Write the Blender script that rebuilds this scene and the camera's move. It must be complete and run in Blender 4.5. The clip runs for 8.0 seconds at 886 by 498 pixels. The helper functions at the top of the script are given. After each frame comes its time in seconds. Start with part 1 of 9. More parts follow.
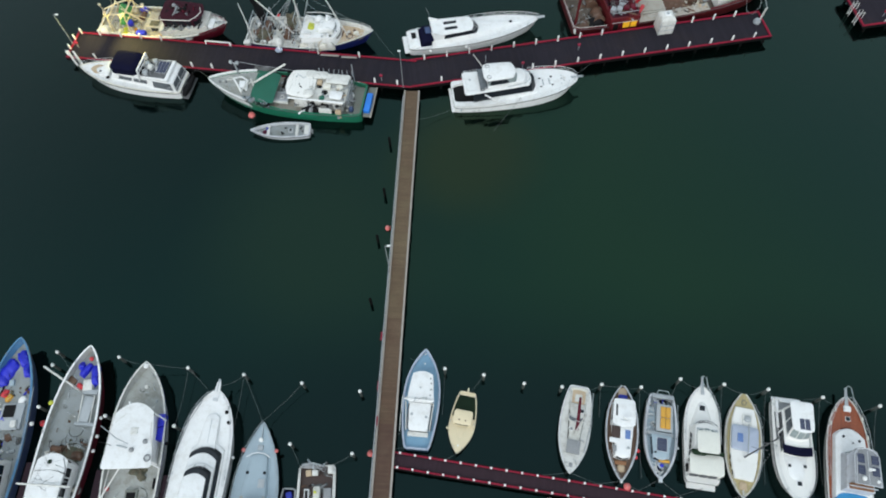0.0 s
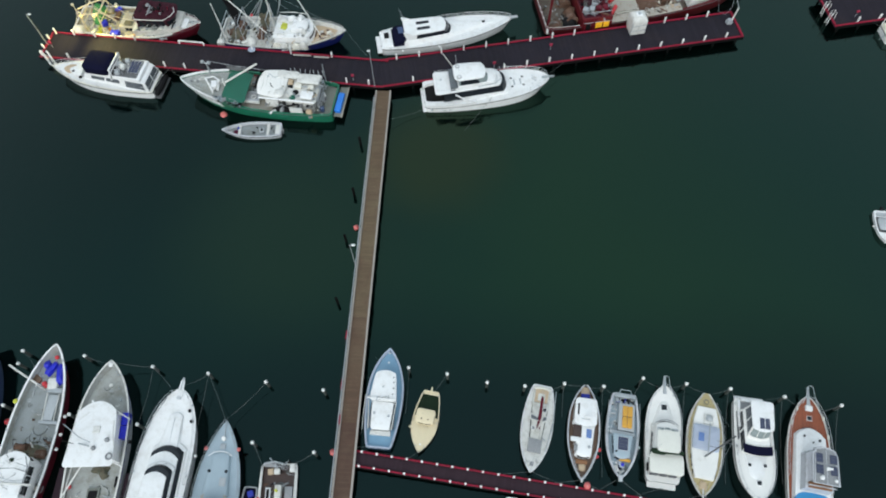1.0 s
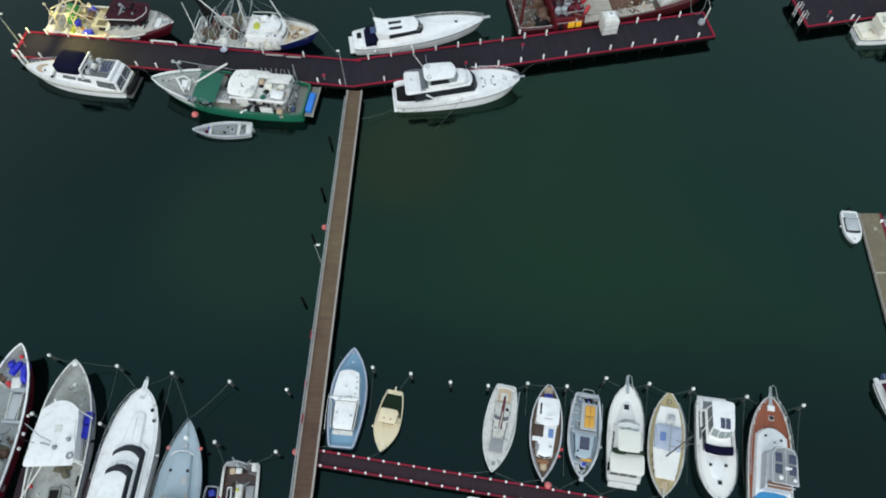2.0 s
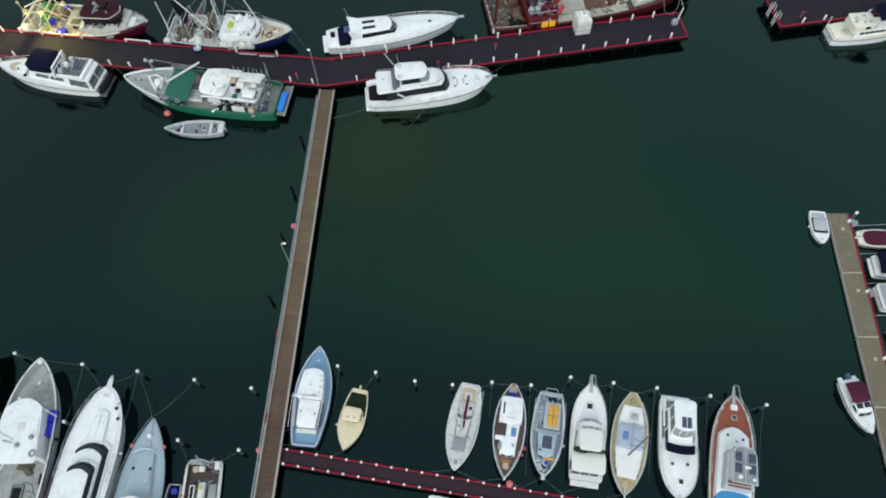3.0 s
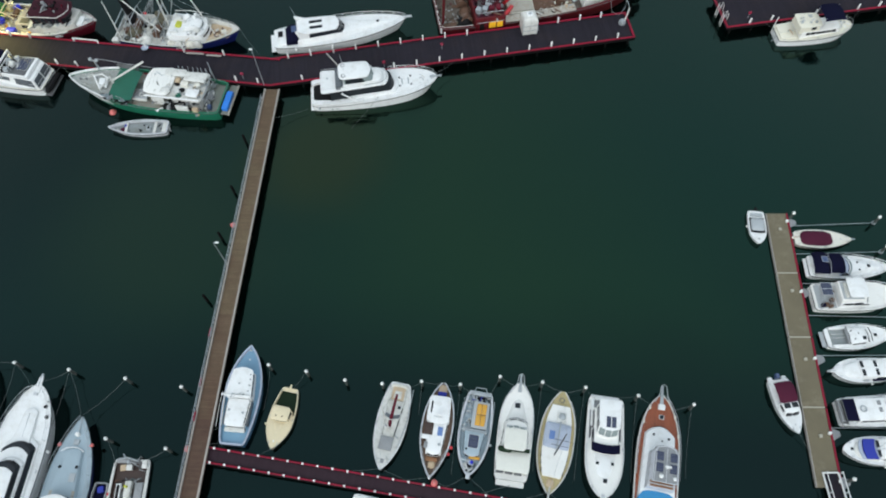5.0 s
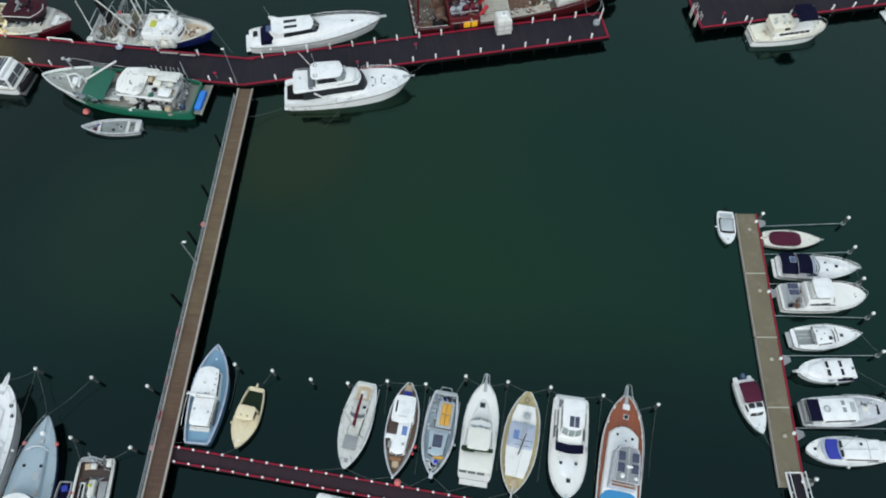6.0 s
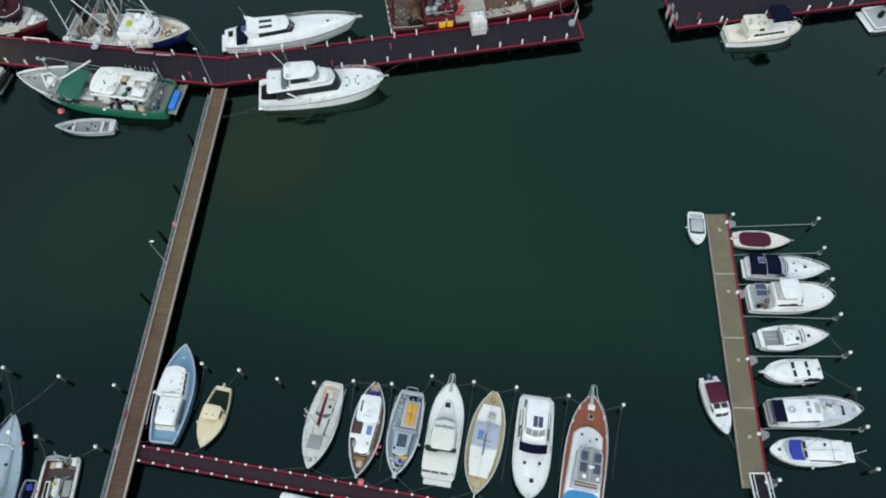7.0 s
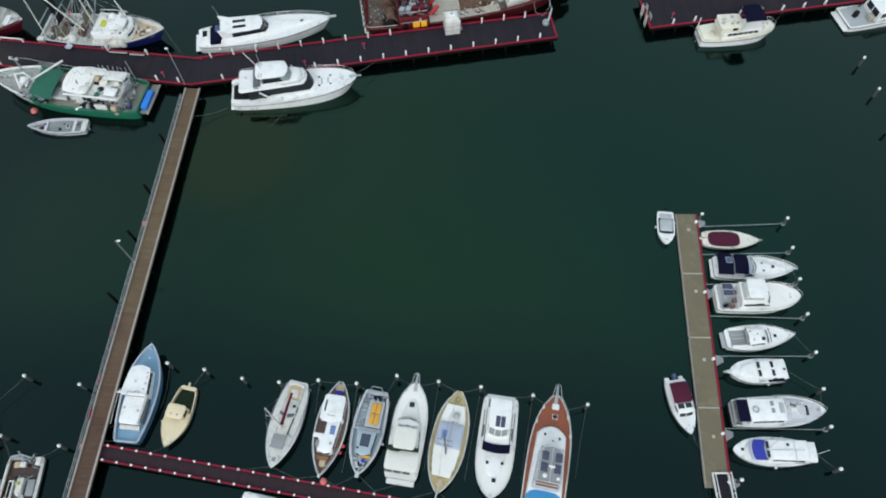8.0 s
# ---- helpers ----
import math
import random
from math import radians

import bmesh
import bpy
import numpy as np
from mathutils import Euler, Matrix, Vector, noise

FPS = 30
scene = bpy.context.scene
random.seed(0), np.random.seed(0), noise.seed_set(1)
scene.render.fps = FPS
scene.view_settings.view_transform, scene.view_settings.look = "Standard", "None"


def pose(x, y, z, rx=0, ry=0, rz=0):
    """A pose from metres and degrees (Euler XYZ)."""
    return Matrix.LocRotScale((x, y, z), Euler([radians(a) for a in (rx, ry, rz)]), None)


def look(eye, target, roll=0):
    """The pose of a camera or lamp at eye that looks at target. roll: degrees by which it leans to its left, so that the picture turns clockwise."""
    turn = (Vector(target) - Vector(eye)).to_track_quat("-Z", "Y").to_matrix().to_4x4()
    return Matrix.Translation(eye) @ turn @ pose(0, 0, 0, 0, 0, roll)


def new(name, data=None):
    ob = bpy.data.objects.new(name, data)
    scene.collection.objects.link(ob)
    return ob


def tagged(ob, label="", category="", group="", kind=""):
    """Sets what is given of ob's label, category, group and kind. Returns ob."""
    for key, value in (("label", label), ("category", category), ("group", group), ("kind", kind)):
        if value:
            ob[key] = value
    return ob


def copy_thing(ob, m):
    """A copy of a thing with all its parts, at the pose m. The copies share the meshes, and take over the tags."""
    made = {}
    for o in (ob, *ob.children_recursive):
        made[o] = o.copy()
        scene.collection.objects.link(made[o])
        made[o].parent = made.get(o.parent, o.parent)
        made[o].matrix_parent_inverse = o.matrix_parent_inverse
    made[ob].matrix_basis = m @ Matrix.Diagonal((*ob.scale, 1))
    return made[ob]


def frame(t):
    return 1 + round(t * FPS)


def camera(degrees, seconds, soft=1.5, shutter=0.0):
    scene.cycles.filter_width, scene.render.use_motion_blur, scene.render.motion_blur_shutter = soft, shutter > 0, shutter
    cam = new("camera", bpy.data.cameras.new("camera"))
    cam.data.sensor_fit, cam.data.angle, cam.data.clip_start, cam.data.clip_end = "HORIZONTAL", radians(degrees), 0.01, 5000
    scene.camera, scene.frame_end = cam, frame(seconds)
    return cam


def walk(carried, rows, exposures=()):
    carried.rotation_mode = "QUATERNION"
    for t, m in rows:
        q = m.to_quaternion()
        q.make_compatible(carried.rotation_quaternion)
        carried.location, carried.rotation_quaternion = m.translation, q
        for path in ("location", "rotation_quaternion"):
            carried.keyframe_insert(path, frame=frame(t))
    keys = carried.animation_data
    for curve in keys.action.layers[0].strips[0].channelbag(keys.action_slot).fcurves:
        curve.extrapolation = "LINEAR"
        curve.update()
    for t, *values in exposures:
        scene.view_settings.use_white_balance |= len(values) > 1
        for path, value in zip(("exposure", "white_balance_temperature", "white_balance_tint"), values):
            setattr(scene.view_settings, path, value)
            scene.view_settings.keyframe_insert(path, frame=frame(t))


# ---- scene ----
cam = camera(65.1, 8.0, soft=1.9)
PATH = [
    (0, (1.86, -0.165, 74.867), (1.818, 0.771, 73.1), -2.3),
    (0.5, (3.925, -0.225, 74.895), (3.882, 0.711, 73.128), -2.3),
    (1, (5.927, -0.301, 74.903), (5.882, 0.636, 73.136), -2.4),
    (1.5, (7.9, -0.313, 74.871), (7.856, 0.624, 73.104), -2.3),
    (2.8, (12.759, -0.444, 74.814), (12.718, 0.496, 73.049), -2.1),
    (3, (13.521, -0.46, 74.81), (13.48, 0.478, 73.044), -2.0),
    (3.5, (15.479, -0.488, 74.779), (15.438, 0.45, 73.013), -2.0),
    (4, (17.414, -0.474, 74.759), (17.37, 0.464, 72.993), -2.1),
    (4.5, (19.308, -0.479, 74.753), (19.265, 0.458, 72.986), -2.0),
    (5.8, (24.05, -0.447, 74.792), (24.009, 0.493, 73.028), -1.9),
    (6, (24.785, -0.448, 74.795), (24.744, 0.489, 73.029), -1.8),
    (6.5, (26.654, -0.469, 74.804), (26.61, 0.469, 73.038), -1.9),
    (7, (28.584, -0.459, 74.796), (28.539, 0.479, 73.03), -1.9),
    (7.5, (30.523, -0.436, 74.764), (30.476, 0.502, 72.998), -2.0),
    (8, (32.533, -0.416, 74.704), (32.484, 0.522, 72.938), -2.1),
]
walk(cam, [(t, look(eye, target, roll)) for t, eye, target, roll in PATH])

# ---- world and light: an even overcast sky late in the day ----
SUN_EL, SUN_ROT = radians(31), radians(195)
CLOUD = 10.0
world = bpy.data.worlds.new("world")
scene.world = world
world.use_nodes = True
wn, wl = world.node_tree.nodes, world.node_tree.links
sky = wn.new("ShaderNodeTexSky")
sky.sky_type, sky.sun_disc, sky.sun_elevation, sky.sun_rotation = "NISHITA", False, SUN_EL, SUN_ROT
sky.air_density, sky.dust_density, sky.ozone_density = 1.0, 6.0, 1.5
grey = wn.new("ShaderNodeHueSaturation")
grey.inputs["Saturation"].default_value = 0.25
wl.new(sky.outputs[0], grey.inputs["Color"])
# cloud cover: an overcast dome, three times as bright overhead as at the horizon
dome = wn.new("ShaderNodeTexCoord")
axis = wn.new("ShaderNodeSeparateXYZ")
rise = wn.new("ShaderNodeMapRange")
rise.inputs["To Min"].default_value, rise.inputs["To Max"].default_value = 1 / 3, 1.0
cloud = wn.new("ShaderNodeVectorMath")
cloud.operation = "SCALE"
cloud.inputs[0].default_value = tuple(CLOUD * c for c in (0.852, 1.0, 1.112))
cover = wn.new("ShaderNodeMix")
cover.data_type = "RGBA"
cover.inputs[0].default_value = 0.85
wl.new(dome.outputs["Generated"], axis.inputs[0])
wl.new(axis.outputs["Z"], rise.inputs["Value"])
wl.new(rise.outputs[0], cloud.inputs["Scale"])
wl.new(grey.outputs[0], cover.inputs[6])
wl.new(cloud.outputs[0], cover.inputs[7])
wl.new(cover.outputs[2], wn["Background"].inputs["Color"])
wn["Background"].inputs["Strength"].default_value = 0.12
sun = new("sun", bpy.data.lights.new("sun", "SUN"))
sun.data.energy, sun.data.angle, sun.data.color = 1.75, radians(60), (0.98, 1.0, 0.99)
sun.matrix_world = look((0, 0, 50), (math.sin(SUN_ROT) * -30, math.cos(SUN_ROT) * -30, 50 - 30 * math.tan(SUN_EL)))
scene.view_settings.exposure = -0.11


# ---- materials ----
def mat(name, c, rough=0.5, metal=0.0, var=0.12, scale=0.8, fine=14.0, bump=0.08, dirt=None, dirt_amount=0.0, dirt_scale=1.6, stretch=(1, 1, 1), coat=0.0, spec=0.5):
    """Paint, timber, cloth or metal with broad variation, fine grain, optional stains of a second colour and a little relief."""
    m = bpy.data.materials.new(name)
    m.use_nodes = True
    n, l = m.node_tree.nodes, m.node_tree.links
    b = n["Principled BSDF"]
    b.inputs["Metallic"].default_value = metal
    b.inputs["Coat Weight"].default_value = coat
    b.inputs["Specular IOR Level"].default_value = spec
    geo = n.new("ShaderNodeNewGeometry")
    mp = n.new("ShaderNodeMapping")
    mp.inputs["Scale"].default_value = stretch
    l.new(geo.outputs["Position"], mp.inputs["Vector"])

    def noise_at(s, detail=5.0, rougher=0.6):
        t = n.new("ShaderNodeTexNoise")
        t.inputs["Scale"].default_value, t.inputs["Detail"].default_value, t.inputs["Roughness"].default_value = s, detail, rougher
        l.new(mp.outputs[0], t.inputs["Vector"])
        return t.outputs["Fac"]

    def blend(f, a, bb, lo=0.3, hi=0.7):
        r = n.new("ShaderNodeMapRange")
        r.inputs["From Min"].default_value, r.inputs["From Max"].default_value = lo, hi
        l.new(f, r.inputs["Value"])
        x = n.new("ShaderNodeMix")
        x.data_type = "RGBA"
        l.new(r.outputs[0], x.inputs[0])
        for i, v in ((6, a), (7, bb)):
            if isinstance(v, tuple):
                x.inputs[i].default_value = (*v, 1)
            else:
                l.new(v, x.inputs[i])
        return x.outputs[2]

    broad, small = noise_at(scale), noise_at(fine, 3.0)
    lo, hi = tuple(v * (1 - var) for v in c), tuple(min(1, v * (1 + var)) for v in c)
    col = blend(broad, lo, hi)
    dark = tuple(v * (1 - var) for v in lo)
    x = n.new("ShaderNodeMix")
    x.data_type = "RGBA"
    x.inputs[0].default_value = 0.35
    l.new(col, x.inputs[6])
    l.new(blend(small, dark, hi), x.inputs[7])
    col = x.outputs[2]
    if dirt:
        col = blend(noise_at(dirt_scale, 8.0, 0.7), col, dirt, 0.72 - dirt_amount, 0.95 - dirt_amount * 0.5)
    l.new(col, b.inputs["Base Color"])
    r = n.new("ShaderNodeMapRange")
    r.inputs["To Min"].default_value, r.inputs["To Max"].default_value = max(0.02, rough - 0.1), min(1, rough + 0.1)
    l.new(broad, r.inputs["Value"])
    l.new(r.outputs[0], b.inputs["Roughness"])
    if bump:
        bp = n.new("ShaderNodeBump")
        bp.inputs["Strength"].default_value, bp.inputs["Distance"].default_value = bump, 0.02
        l.new(small, bp.inputs["Height"])
        l.new(bp.outputs[0], b.inputs["Normal"])
    return m


def planks(name, c, seam, width=0.15, axis=0, rough=0.7, var=0.2, fine=9.0, dirt=(0.03, 0.03, 0.03), dirt_amount=0.1, spec=0.5, dirt_scale=1.6):
    """Boards laid side by side across an axis, with dark seams and weathering."""
    m = mat(name, c, rough, var=var, fine=fine, bump=0.2, dirt=dirt, dirt_amount=dirt_amount, dirt_scale=dirt_scale, spec=spec)
    n, l = m.node_tree.nodes, m.node_tree.links
    b = n["Principled BSDF"]
    tc = n.new("ShaderNodeTexCoord")
    sep = n.new("ShaderNodeSeparateXYZ")
    l.new(tc.outputs["Object"], sep.inputs[0])
    dv = n.new("ShaderNodeMath")
    dv.operation, dv.inputs[1].default_value = "DIVIDE", width
    l.new(sep.outputs[axis], dv.inputs[0])
    fr, fl = n.new("ShaderNodeMath"), n.new("ShaderNodeMath")
    fr.operation, fl.operation = "FRACT", "FLOOR"
    l.new(dv.outputs[0], fr.inputs[0])
    l.new(dv.outputs[0], fl.inputs[0])
    wn_ = n.new("ShaderNodeTexWhiteNoise")
    wn_.noise_dimensions = "1D"
    l.new(fl.outputs[0], wn_.inputs["W"])
    mr = n.new("ShaderNodeMapRange")
    mr.inputs["To Min"].default_value, mr.inputs["To Max"].default_value = 1 - var, 1 + var
    l.new(wn_.outputs["Value"], mr.inputs["Value"])
    ls = n.new("ShaderNodeMath")
    ls.operation, ls.inputs[1].default_value = "LESS_THAN", 0.1
    l.new(fr.outputs[0], ls.inputs[0])
    old = b.inputs["Base Color"].links[0].from_socket
    mul = n.new("ShaderNodeVectorMath")
    mul.operation = "SCALE"
    l.new(old, mul.inputs[0])
    l.new(mr.outputs[0], mul.inputs["Scale"])
    x = n.new("ShaderNodeMix")
    x.data_type = "RGBA"
    x.inputs[7].default_value = (*seam, 1)
    l.new(ls.outputs[0], x.inputs[0])
    l.new(mul.outputs[0], x.inputs[6])
    l.new(x.outputs[2], b.inputs["Base Color"])
    return m


def glow(name, c, strength):
    m = mat(name, c)
    b = m.node_tree.nodes["Principled BSDF"]
    b.inputs["Emission Color"].default_value, b.inputs["Emission Strength"].default_value = (*c, 1), strength
    return m


def water_material():
    m = bpy.data.materials.new("harbour_water")
    m.use_nodes = True
    n, l = m.node_tree.nodes, m.node_tree.links
    b = n["Principled BSDF"]
    b.inputs["Roughness"].default_value, b.inputs["IOR"].default_value = 0.05, 1.50
    geo = n.new("ShaderNodeNewGeometry")

    def ns(s, d):
        t = n.new("ShaderNodeTexNoise")
        t.inputs["Scale"].default_value, t.inputs["Detail"].default_value = s, d
        l.new(geo.outputs["Position"], t.inputs["Vector"])
        return t.outputs["Fac"]

    # a green mud bank mid-basin and a brown one by the footbridge, painted into the reflection's tint
    def tint_patch(col, centre, size, colour, ragged, core=0.0):
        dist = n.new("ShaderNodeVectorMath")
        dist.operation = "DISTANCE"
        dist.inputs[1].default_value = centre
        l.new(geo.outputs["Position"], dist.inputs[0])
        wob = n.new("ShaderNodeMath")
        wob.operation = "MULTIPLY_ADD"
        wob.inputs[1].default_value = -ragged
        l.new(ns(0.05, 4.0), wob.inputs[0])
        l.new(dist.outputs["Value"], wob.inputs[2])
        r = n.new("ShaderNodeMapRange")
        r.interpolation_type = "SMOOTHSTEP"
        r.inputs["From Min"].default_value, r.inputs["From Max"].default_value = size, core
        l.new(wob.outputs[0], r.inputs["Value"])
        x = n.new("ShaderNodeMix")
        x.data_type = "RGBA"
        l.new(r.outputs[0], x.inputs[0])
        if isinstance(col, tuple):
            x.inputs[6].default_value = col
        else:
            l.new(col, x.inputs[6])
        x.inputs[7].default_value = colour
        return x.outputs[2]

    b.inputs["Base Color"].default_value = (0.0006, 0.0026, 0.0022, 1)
    # reflected brightness is set by place here; the north-west corner is tinted darker
    col = tint_patch((0.23, 0.63, 0.58, 1), (-40, 66, 0), 40, (0.17, 0.46, 0.42, 1), 8)
    col = tint_patch(col, (31, 45, 0), 42, (0.40, 1.0, 0.60, 1), 20)
    col = tint_patch(col, (-14, 40, 0), 18, (0.40, 0.86, 0.60, 1), 8)
    col = tint_patch(col, (3, 53, 0), 10, (0.60, 0.95, 0.52, 1), 6)
    col = tint_patch(col, (64, 62, 0), 44, (0.25, 0.84, 0.66, 1), 12)
    # the reflection is tinted darker along the near row of berths
    col = tint_patch(col, (10, -180, 0), 212, (0.24, 0.47, 0.47, 1), 10, 192)
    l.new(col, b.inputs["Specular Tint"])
    add = n.new("ShaderNodeMath")
    add.operation = "MULTIPLY_ADD"
    add.inputs[1].default_value = 0.25
    l.new(ns(4.0, 4.0), add.inputs[0])
    l.new(ns(0.9, 3.0), add.inputs[2])
    bp = n.new("ShaderNodeBump")
    bp.inputs["Strength"].default_value, bp.inputs["Distance"].default_value = 0.5, 0.06
    l.new(add.outputs[0], bp.inputs["Height"])
    l.new(bp.outputs[0], b.inputs["Normal"])
    return m


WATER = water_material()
M = dict(
    white=mat("white_gelcoat", (0.80, 0.81, 0.81), 0.35, var=0.05, scale=0.5, bump=0.04, dirt=(0.60, 0.59, 0.56), dirt_amount=0.24, dirt_scale=1.3),
    offwhite=mat("aged_white_paint", (0.67, 0.67, 0.64), 0.5, var=0.1, scale=0.7, bump=0.08, dirt=(0.30, 0.28, 0.23), dirt_amount=0.22, dirt_scale=2.2),
    warmwhite=mat("warm_white_gelcoat", (0.81, 0.805, 0.775), 0.38, var=0.05, scale=0.5, bump=0.04, dirt=(0.60, 0.585, 0.53), dirt_amount=0.15, dirt_scale=1.5),
    clearpane=mat("pale_clear_screen", (0.26, 0.31, 0.31), 0.12, var=0.2, scale=1.5, bump=0.03),
    butter=mat("pale_butter_gelcoat", (0.745, 0.715, 0.60), 0.42, var=0.07, bump=0.05, dirt=(0.48, 0.42, 0.28), dirt_amount=0.16, dirt_scale=1.8),
    cream=mat("cream_paint", (0.72, 0.62, 0.42), 0.45, var=0.08, bump=0.05, dirt=(0.4, 0.33, 0.2), dirt_amount=0.14),
    ivory=mat("ivory_gelcoat", (0.73, 0.71, 0.63), 0.4, var=0.06, bump=0.04, dirt=(0.40, 0.36, 0.26), dirt_amount=0.2, dirt_scale=2.2),
    grey=mat("pale_grey_deck_paint", (0.40, 0.43, 0.45), 0.6, var=0.1, bump=0.12, dirt=(0.2, 0.2, 0.19), dirt_amount=0.16),
    bluegrey=mat("blue_grey_deck_paint", (0.335, 0.42, 0.475), 0.55, var=0.08, bump=0.1, dirt=(0.2, 0.22, 0.22), dirt_amount=0.12),
    midgrey=mat("grey_nonslip", (0.26, 0.27, 0.28), 0.7, var=0.12, bump=0.2, dirt=(0.13, 0.13, 0.12), dirt_amount=0.16),
    dirtygrey=mat("stained_grey_fishing_deck", (0.36, 0.375, 0.36), 0.7, var=0.14, scale=0.5, bump=0.2, dirt=(0.15, 0.135, 0.085), dirt_amount=0.27, dirt_scale=0.8),
    dirtywhite=mat("weathered_off_white_deck", (0.62, 0.62, 0.58), 0.55, var=0.12, scale=0.9, bump=0.12, dirt=(0.30, 0.28, 0.23), dirt_amount=0.25, dirt_scale=1.1),
    workdeck=mat("worn_grey_work_deck", (0.19, 0.205, 0.18), 0.7, var=0.16, scale=0.6, bump=0.25, dirt=(0.17, 0.11, 0.07), dirt_amount=0.2),
    stained=mat("rust_stained_work_deck", (0.40, 0.38, 0.33), 0.7, var=0.16, bump=0.25, dirt=(0.22, 0.13, 0.07), dirt_amount=0.24),
    bone=mat("off_white_canvas", (0.70, 0.70, 0.64), 0.75, var=0.06, fine=7, bump=0.2, dirt=(0.5, 0.48, 0.4), dirt_amount=0.12),
    tan=mat("tan_deck_paint", (0.52, 0.40, 0.27), 0.6, var=0.12, bump=0.15, dirt=(0.3, 0.2, 0.12), dirt_amount=0.2),
    sky=mat("sky_blue_paint", (0.17, 0.32, 0.45), 0.5, var=0.09, bump=0.08, dirt=(0.2, 0.28, 0.33), dirt_amount=0.16),
    brightblue=mat("bright_blue_tarpaulin", (0.02, 0.19, 0.66), 0.5, var=0.1, bump=0.2),
    cyanblue=mat("light_blue_tarpaulin", (0.04, 0.27, 0.55), 0.6, var=0.12, fine=7, bump=0.25),
    firered=mat("faded_fire_red_paint", (0.32, 0.015, 0.05), 0.5, var=0.15),
    netgreen=mat("bright_green_trawl_net", (0.05, 0.24, 0.07), 0.95, var=0.3, scale=2, fine=20, bump=0.8),
    tarp=mat("blue_fish_bin_plastic", (0.014, 0.022, 0.50), 0.45, var=0.15, bump=0.1),
    paleblue=mat("pale_blue_tarpaulin", (0.40, 0.45, 0.55), 0.7, var=0.08, fine=6, bump=0.3),
    bluehull=mat("weathered_blue_hull_paint", (0.07, 0.20, 0.36), 0.45, var=0.15, bump=0.08, dirt=(0.2, 0.25, 0.28), dirt_amount=0.2),
    bluetopside=mat("dull_blue_topside_paint", (0.05, 0.085, 0.19), 0.5, var=0.15, bump=0.08, dirt=(0.12, 0.13, 0.17), dirt_amount=0.25),
    greydeck=mat("mid_grey_steel_deck", (0.25, 0.275, 0.28), 0.65, var=0.12, scale=0.6, bump=0.15, dirt=(0.16, 0.155, 0.12), dirt_amount=0.24, dirt_scale=0.9),
    navyhull=mat("deep_blue_hull_paint", (0.012, 0.018, 0.14), 0.35, var=0.15, bump=0.05),
    greenhull=mat("green_hull_paint", (0.012, 0.16, 0.09), 0.4, var=0.16, bump=0.06, dirt=(0.03, 0.08, 0.05), dirt_amount=0.2),
    greencloth=mat("green_awning_cloth", (0.012, 0.115, 0.075), 0.8, var=0.14, fine=8, bump=0.25),
    redhull=mat("dark_red_hull_paint", (0.12, 0.006, 0.018), 0.4, spec=0.25, var=0.18, bump=0.06, dirt=(0.07, 0.012, 0.012), dirt_amount=0.2),
    shipred=mat("ship_red_paint", (0.10, 0.007, 0.012), 0.45, spec=0.3, var=0.18, bump=0.08, dirt=(0.1, 0.03, 0.015), dirt_amount=0.22),
    oxblood=mat("oxblood_roof_paint", (0.036, 0.005, 0.012), 0.6, spec=0.15, var=0.2, bump=0.1, dirt=(0.1, 0.06, 0.06), dirt_amount=0.16),
    maroon=mat("maroon_canvas", (0.115, 0.012, 0.024), 0.8, spec=0.2, var=0.12, fine=7, bump=0.3),
    darkmaroon=mat("dark_maroon_canvas", (0.075, 0.011, 0.03), 0.8, spec=0.2, var=0.12, fine=7, bump=0.3),
    navy=mat("navy_canvas", (0.0062, 0.0068, 0.023), 0.85, spec=0.06, var=0.15, fine=7, bump=0.3),
    denim=mat("faded_blue_cloth", (0.13, 0.22, 0.46), 0.75, var=0.12, fine=7, bump=0.2),
    royal=mat("royal_blue_canvas", (0.02, 0.035, 0.32), 0.7, var=0.12, fine=7, bump=0.3),
    darkgreen=mat("dark_green_canvas", (0.012, 0.028, 0.014), 0.8, spec=0.2, var=0.2, fine=7, bump=0.3),
    brown=planks("brown_deck_boards", (0.27, 0.068, 0.026), (0.10, 0.026, 0.011), 0.12, 1, 0.5, 0.12),
    walnut=mat("dark_brown_varnish", (0.05, 0.028, 0.022), 0.45, var=0.2, bump=0.05),
    teak=planks("weathered_teak_boards", (0.46, 0.38, 0.19), (0.2, 0.16, 0.08), 0.1, 1, 0.6, 0.12),
    darkwood=planks("dark_stained_timber", (0.13, 0.075, 0.045), (0.03, 0.02, 0.015), 0.12, 1, 0.5, 0.2),
    varnish=mat("varnished_wood", (0.26, 0.12, 0.05), 0.35, var=0.2, stretch=(1, 4, 4), bump=0.08),
    yellow=mat("orange_yellow_cover", (0.62, 0.33, 0.05), 0.7, var=0.12, fine=7, bump=0.2),
    oil=mat("spilt_oil", (0.046, 0.030, 0.018), 0.6, spec=0.15, var=0.3, bump=0.1),
    glass=mat("tinted_window_glass", (0.013, 0.017, 0.022), 0.08, var=0.2, bump=0.0, spec=0.36),
    black=mat("black_rubber", (0.010, 0.010, 0.011), 0.7, spec=0.15, var=0.25, bump=0.15),
    solar=planks("solar_cells", (0.040, 0.050, 0.095), (0.09, 0.10, 0.13), 0.32, 0, 0.25, 0.1, dirt_amount=0.0),
    steel=mat("stainless_steel", (0.62, 0.63, 0.64), 0.3, 0.9, var=0.05, bump=0.02),
    galv=mat("galvanised_steel", (0.42, 0.45, 0.47), 0.5, 0.6, var=0.12, bump=0.05),
    rope=mat("old_rope", (0.11, 0.12, 0.118), 0.9, var=0.2, bump=0.4),
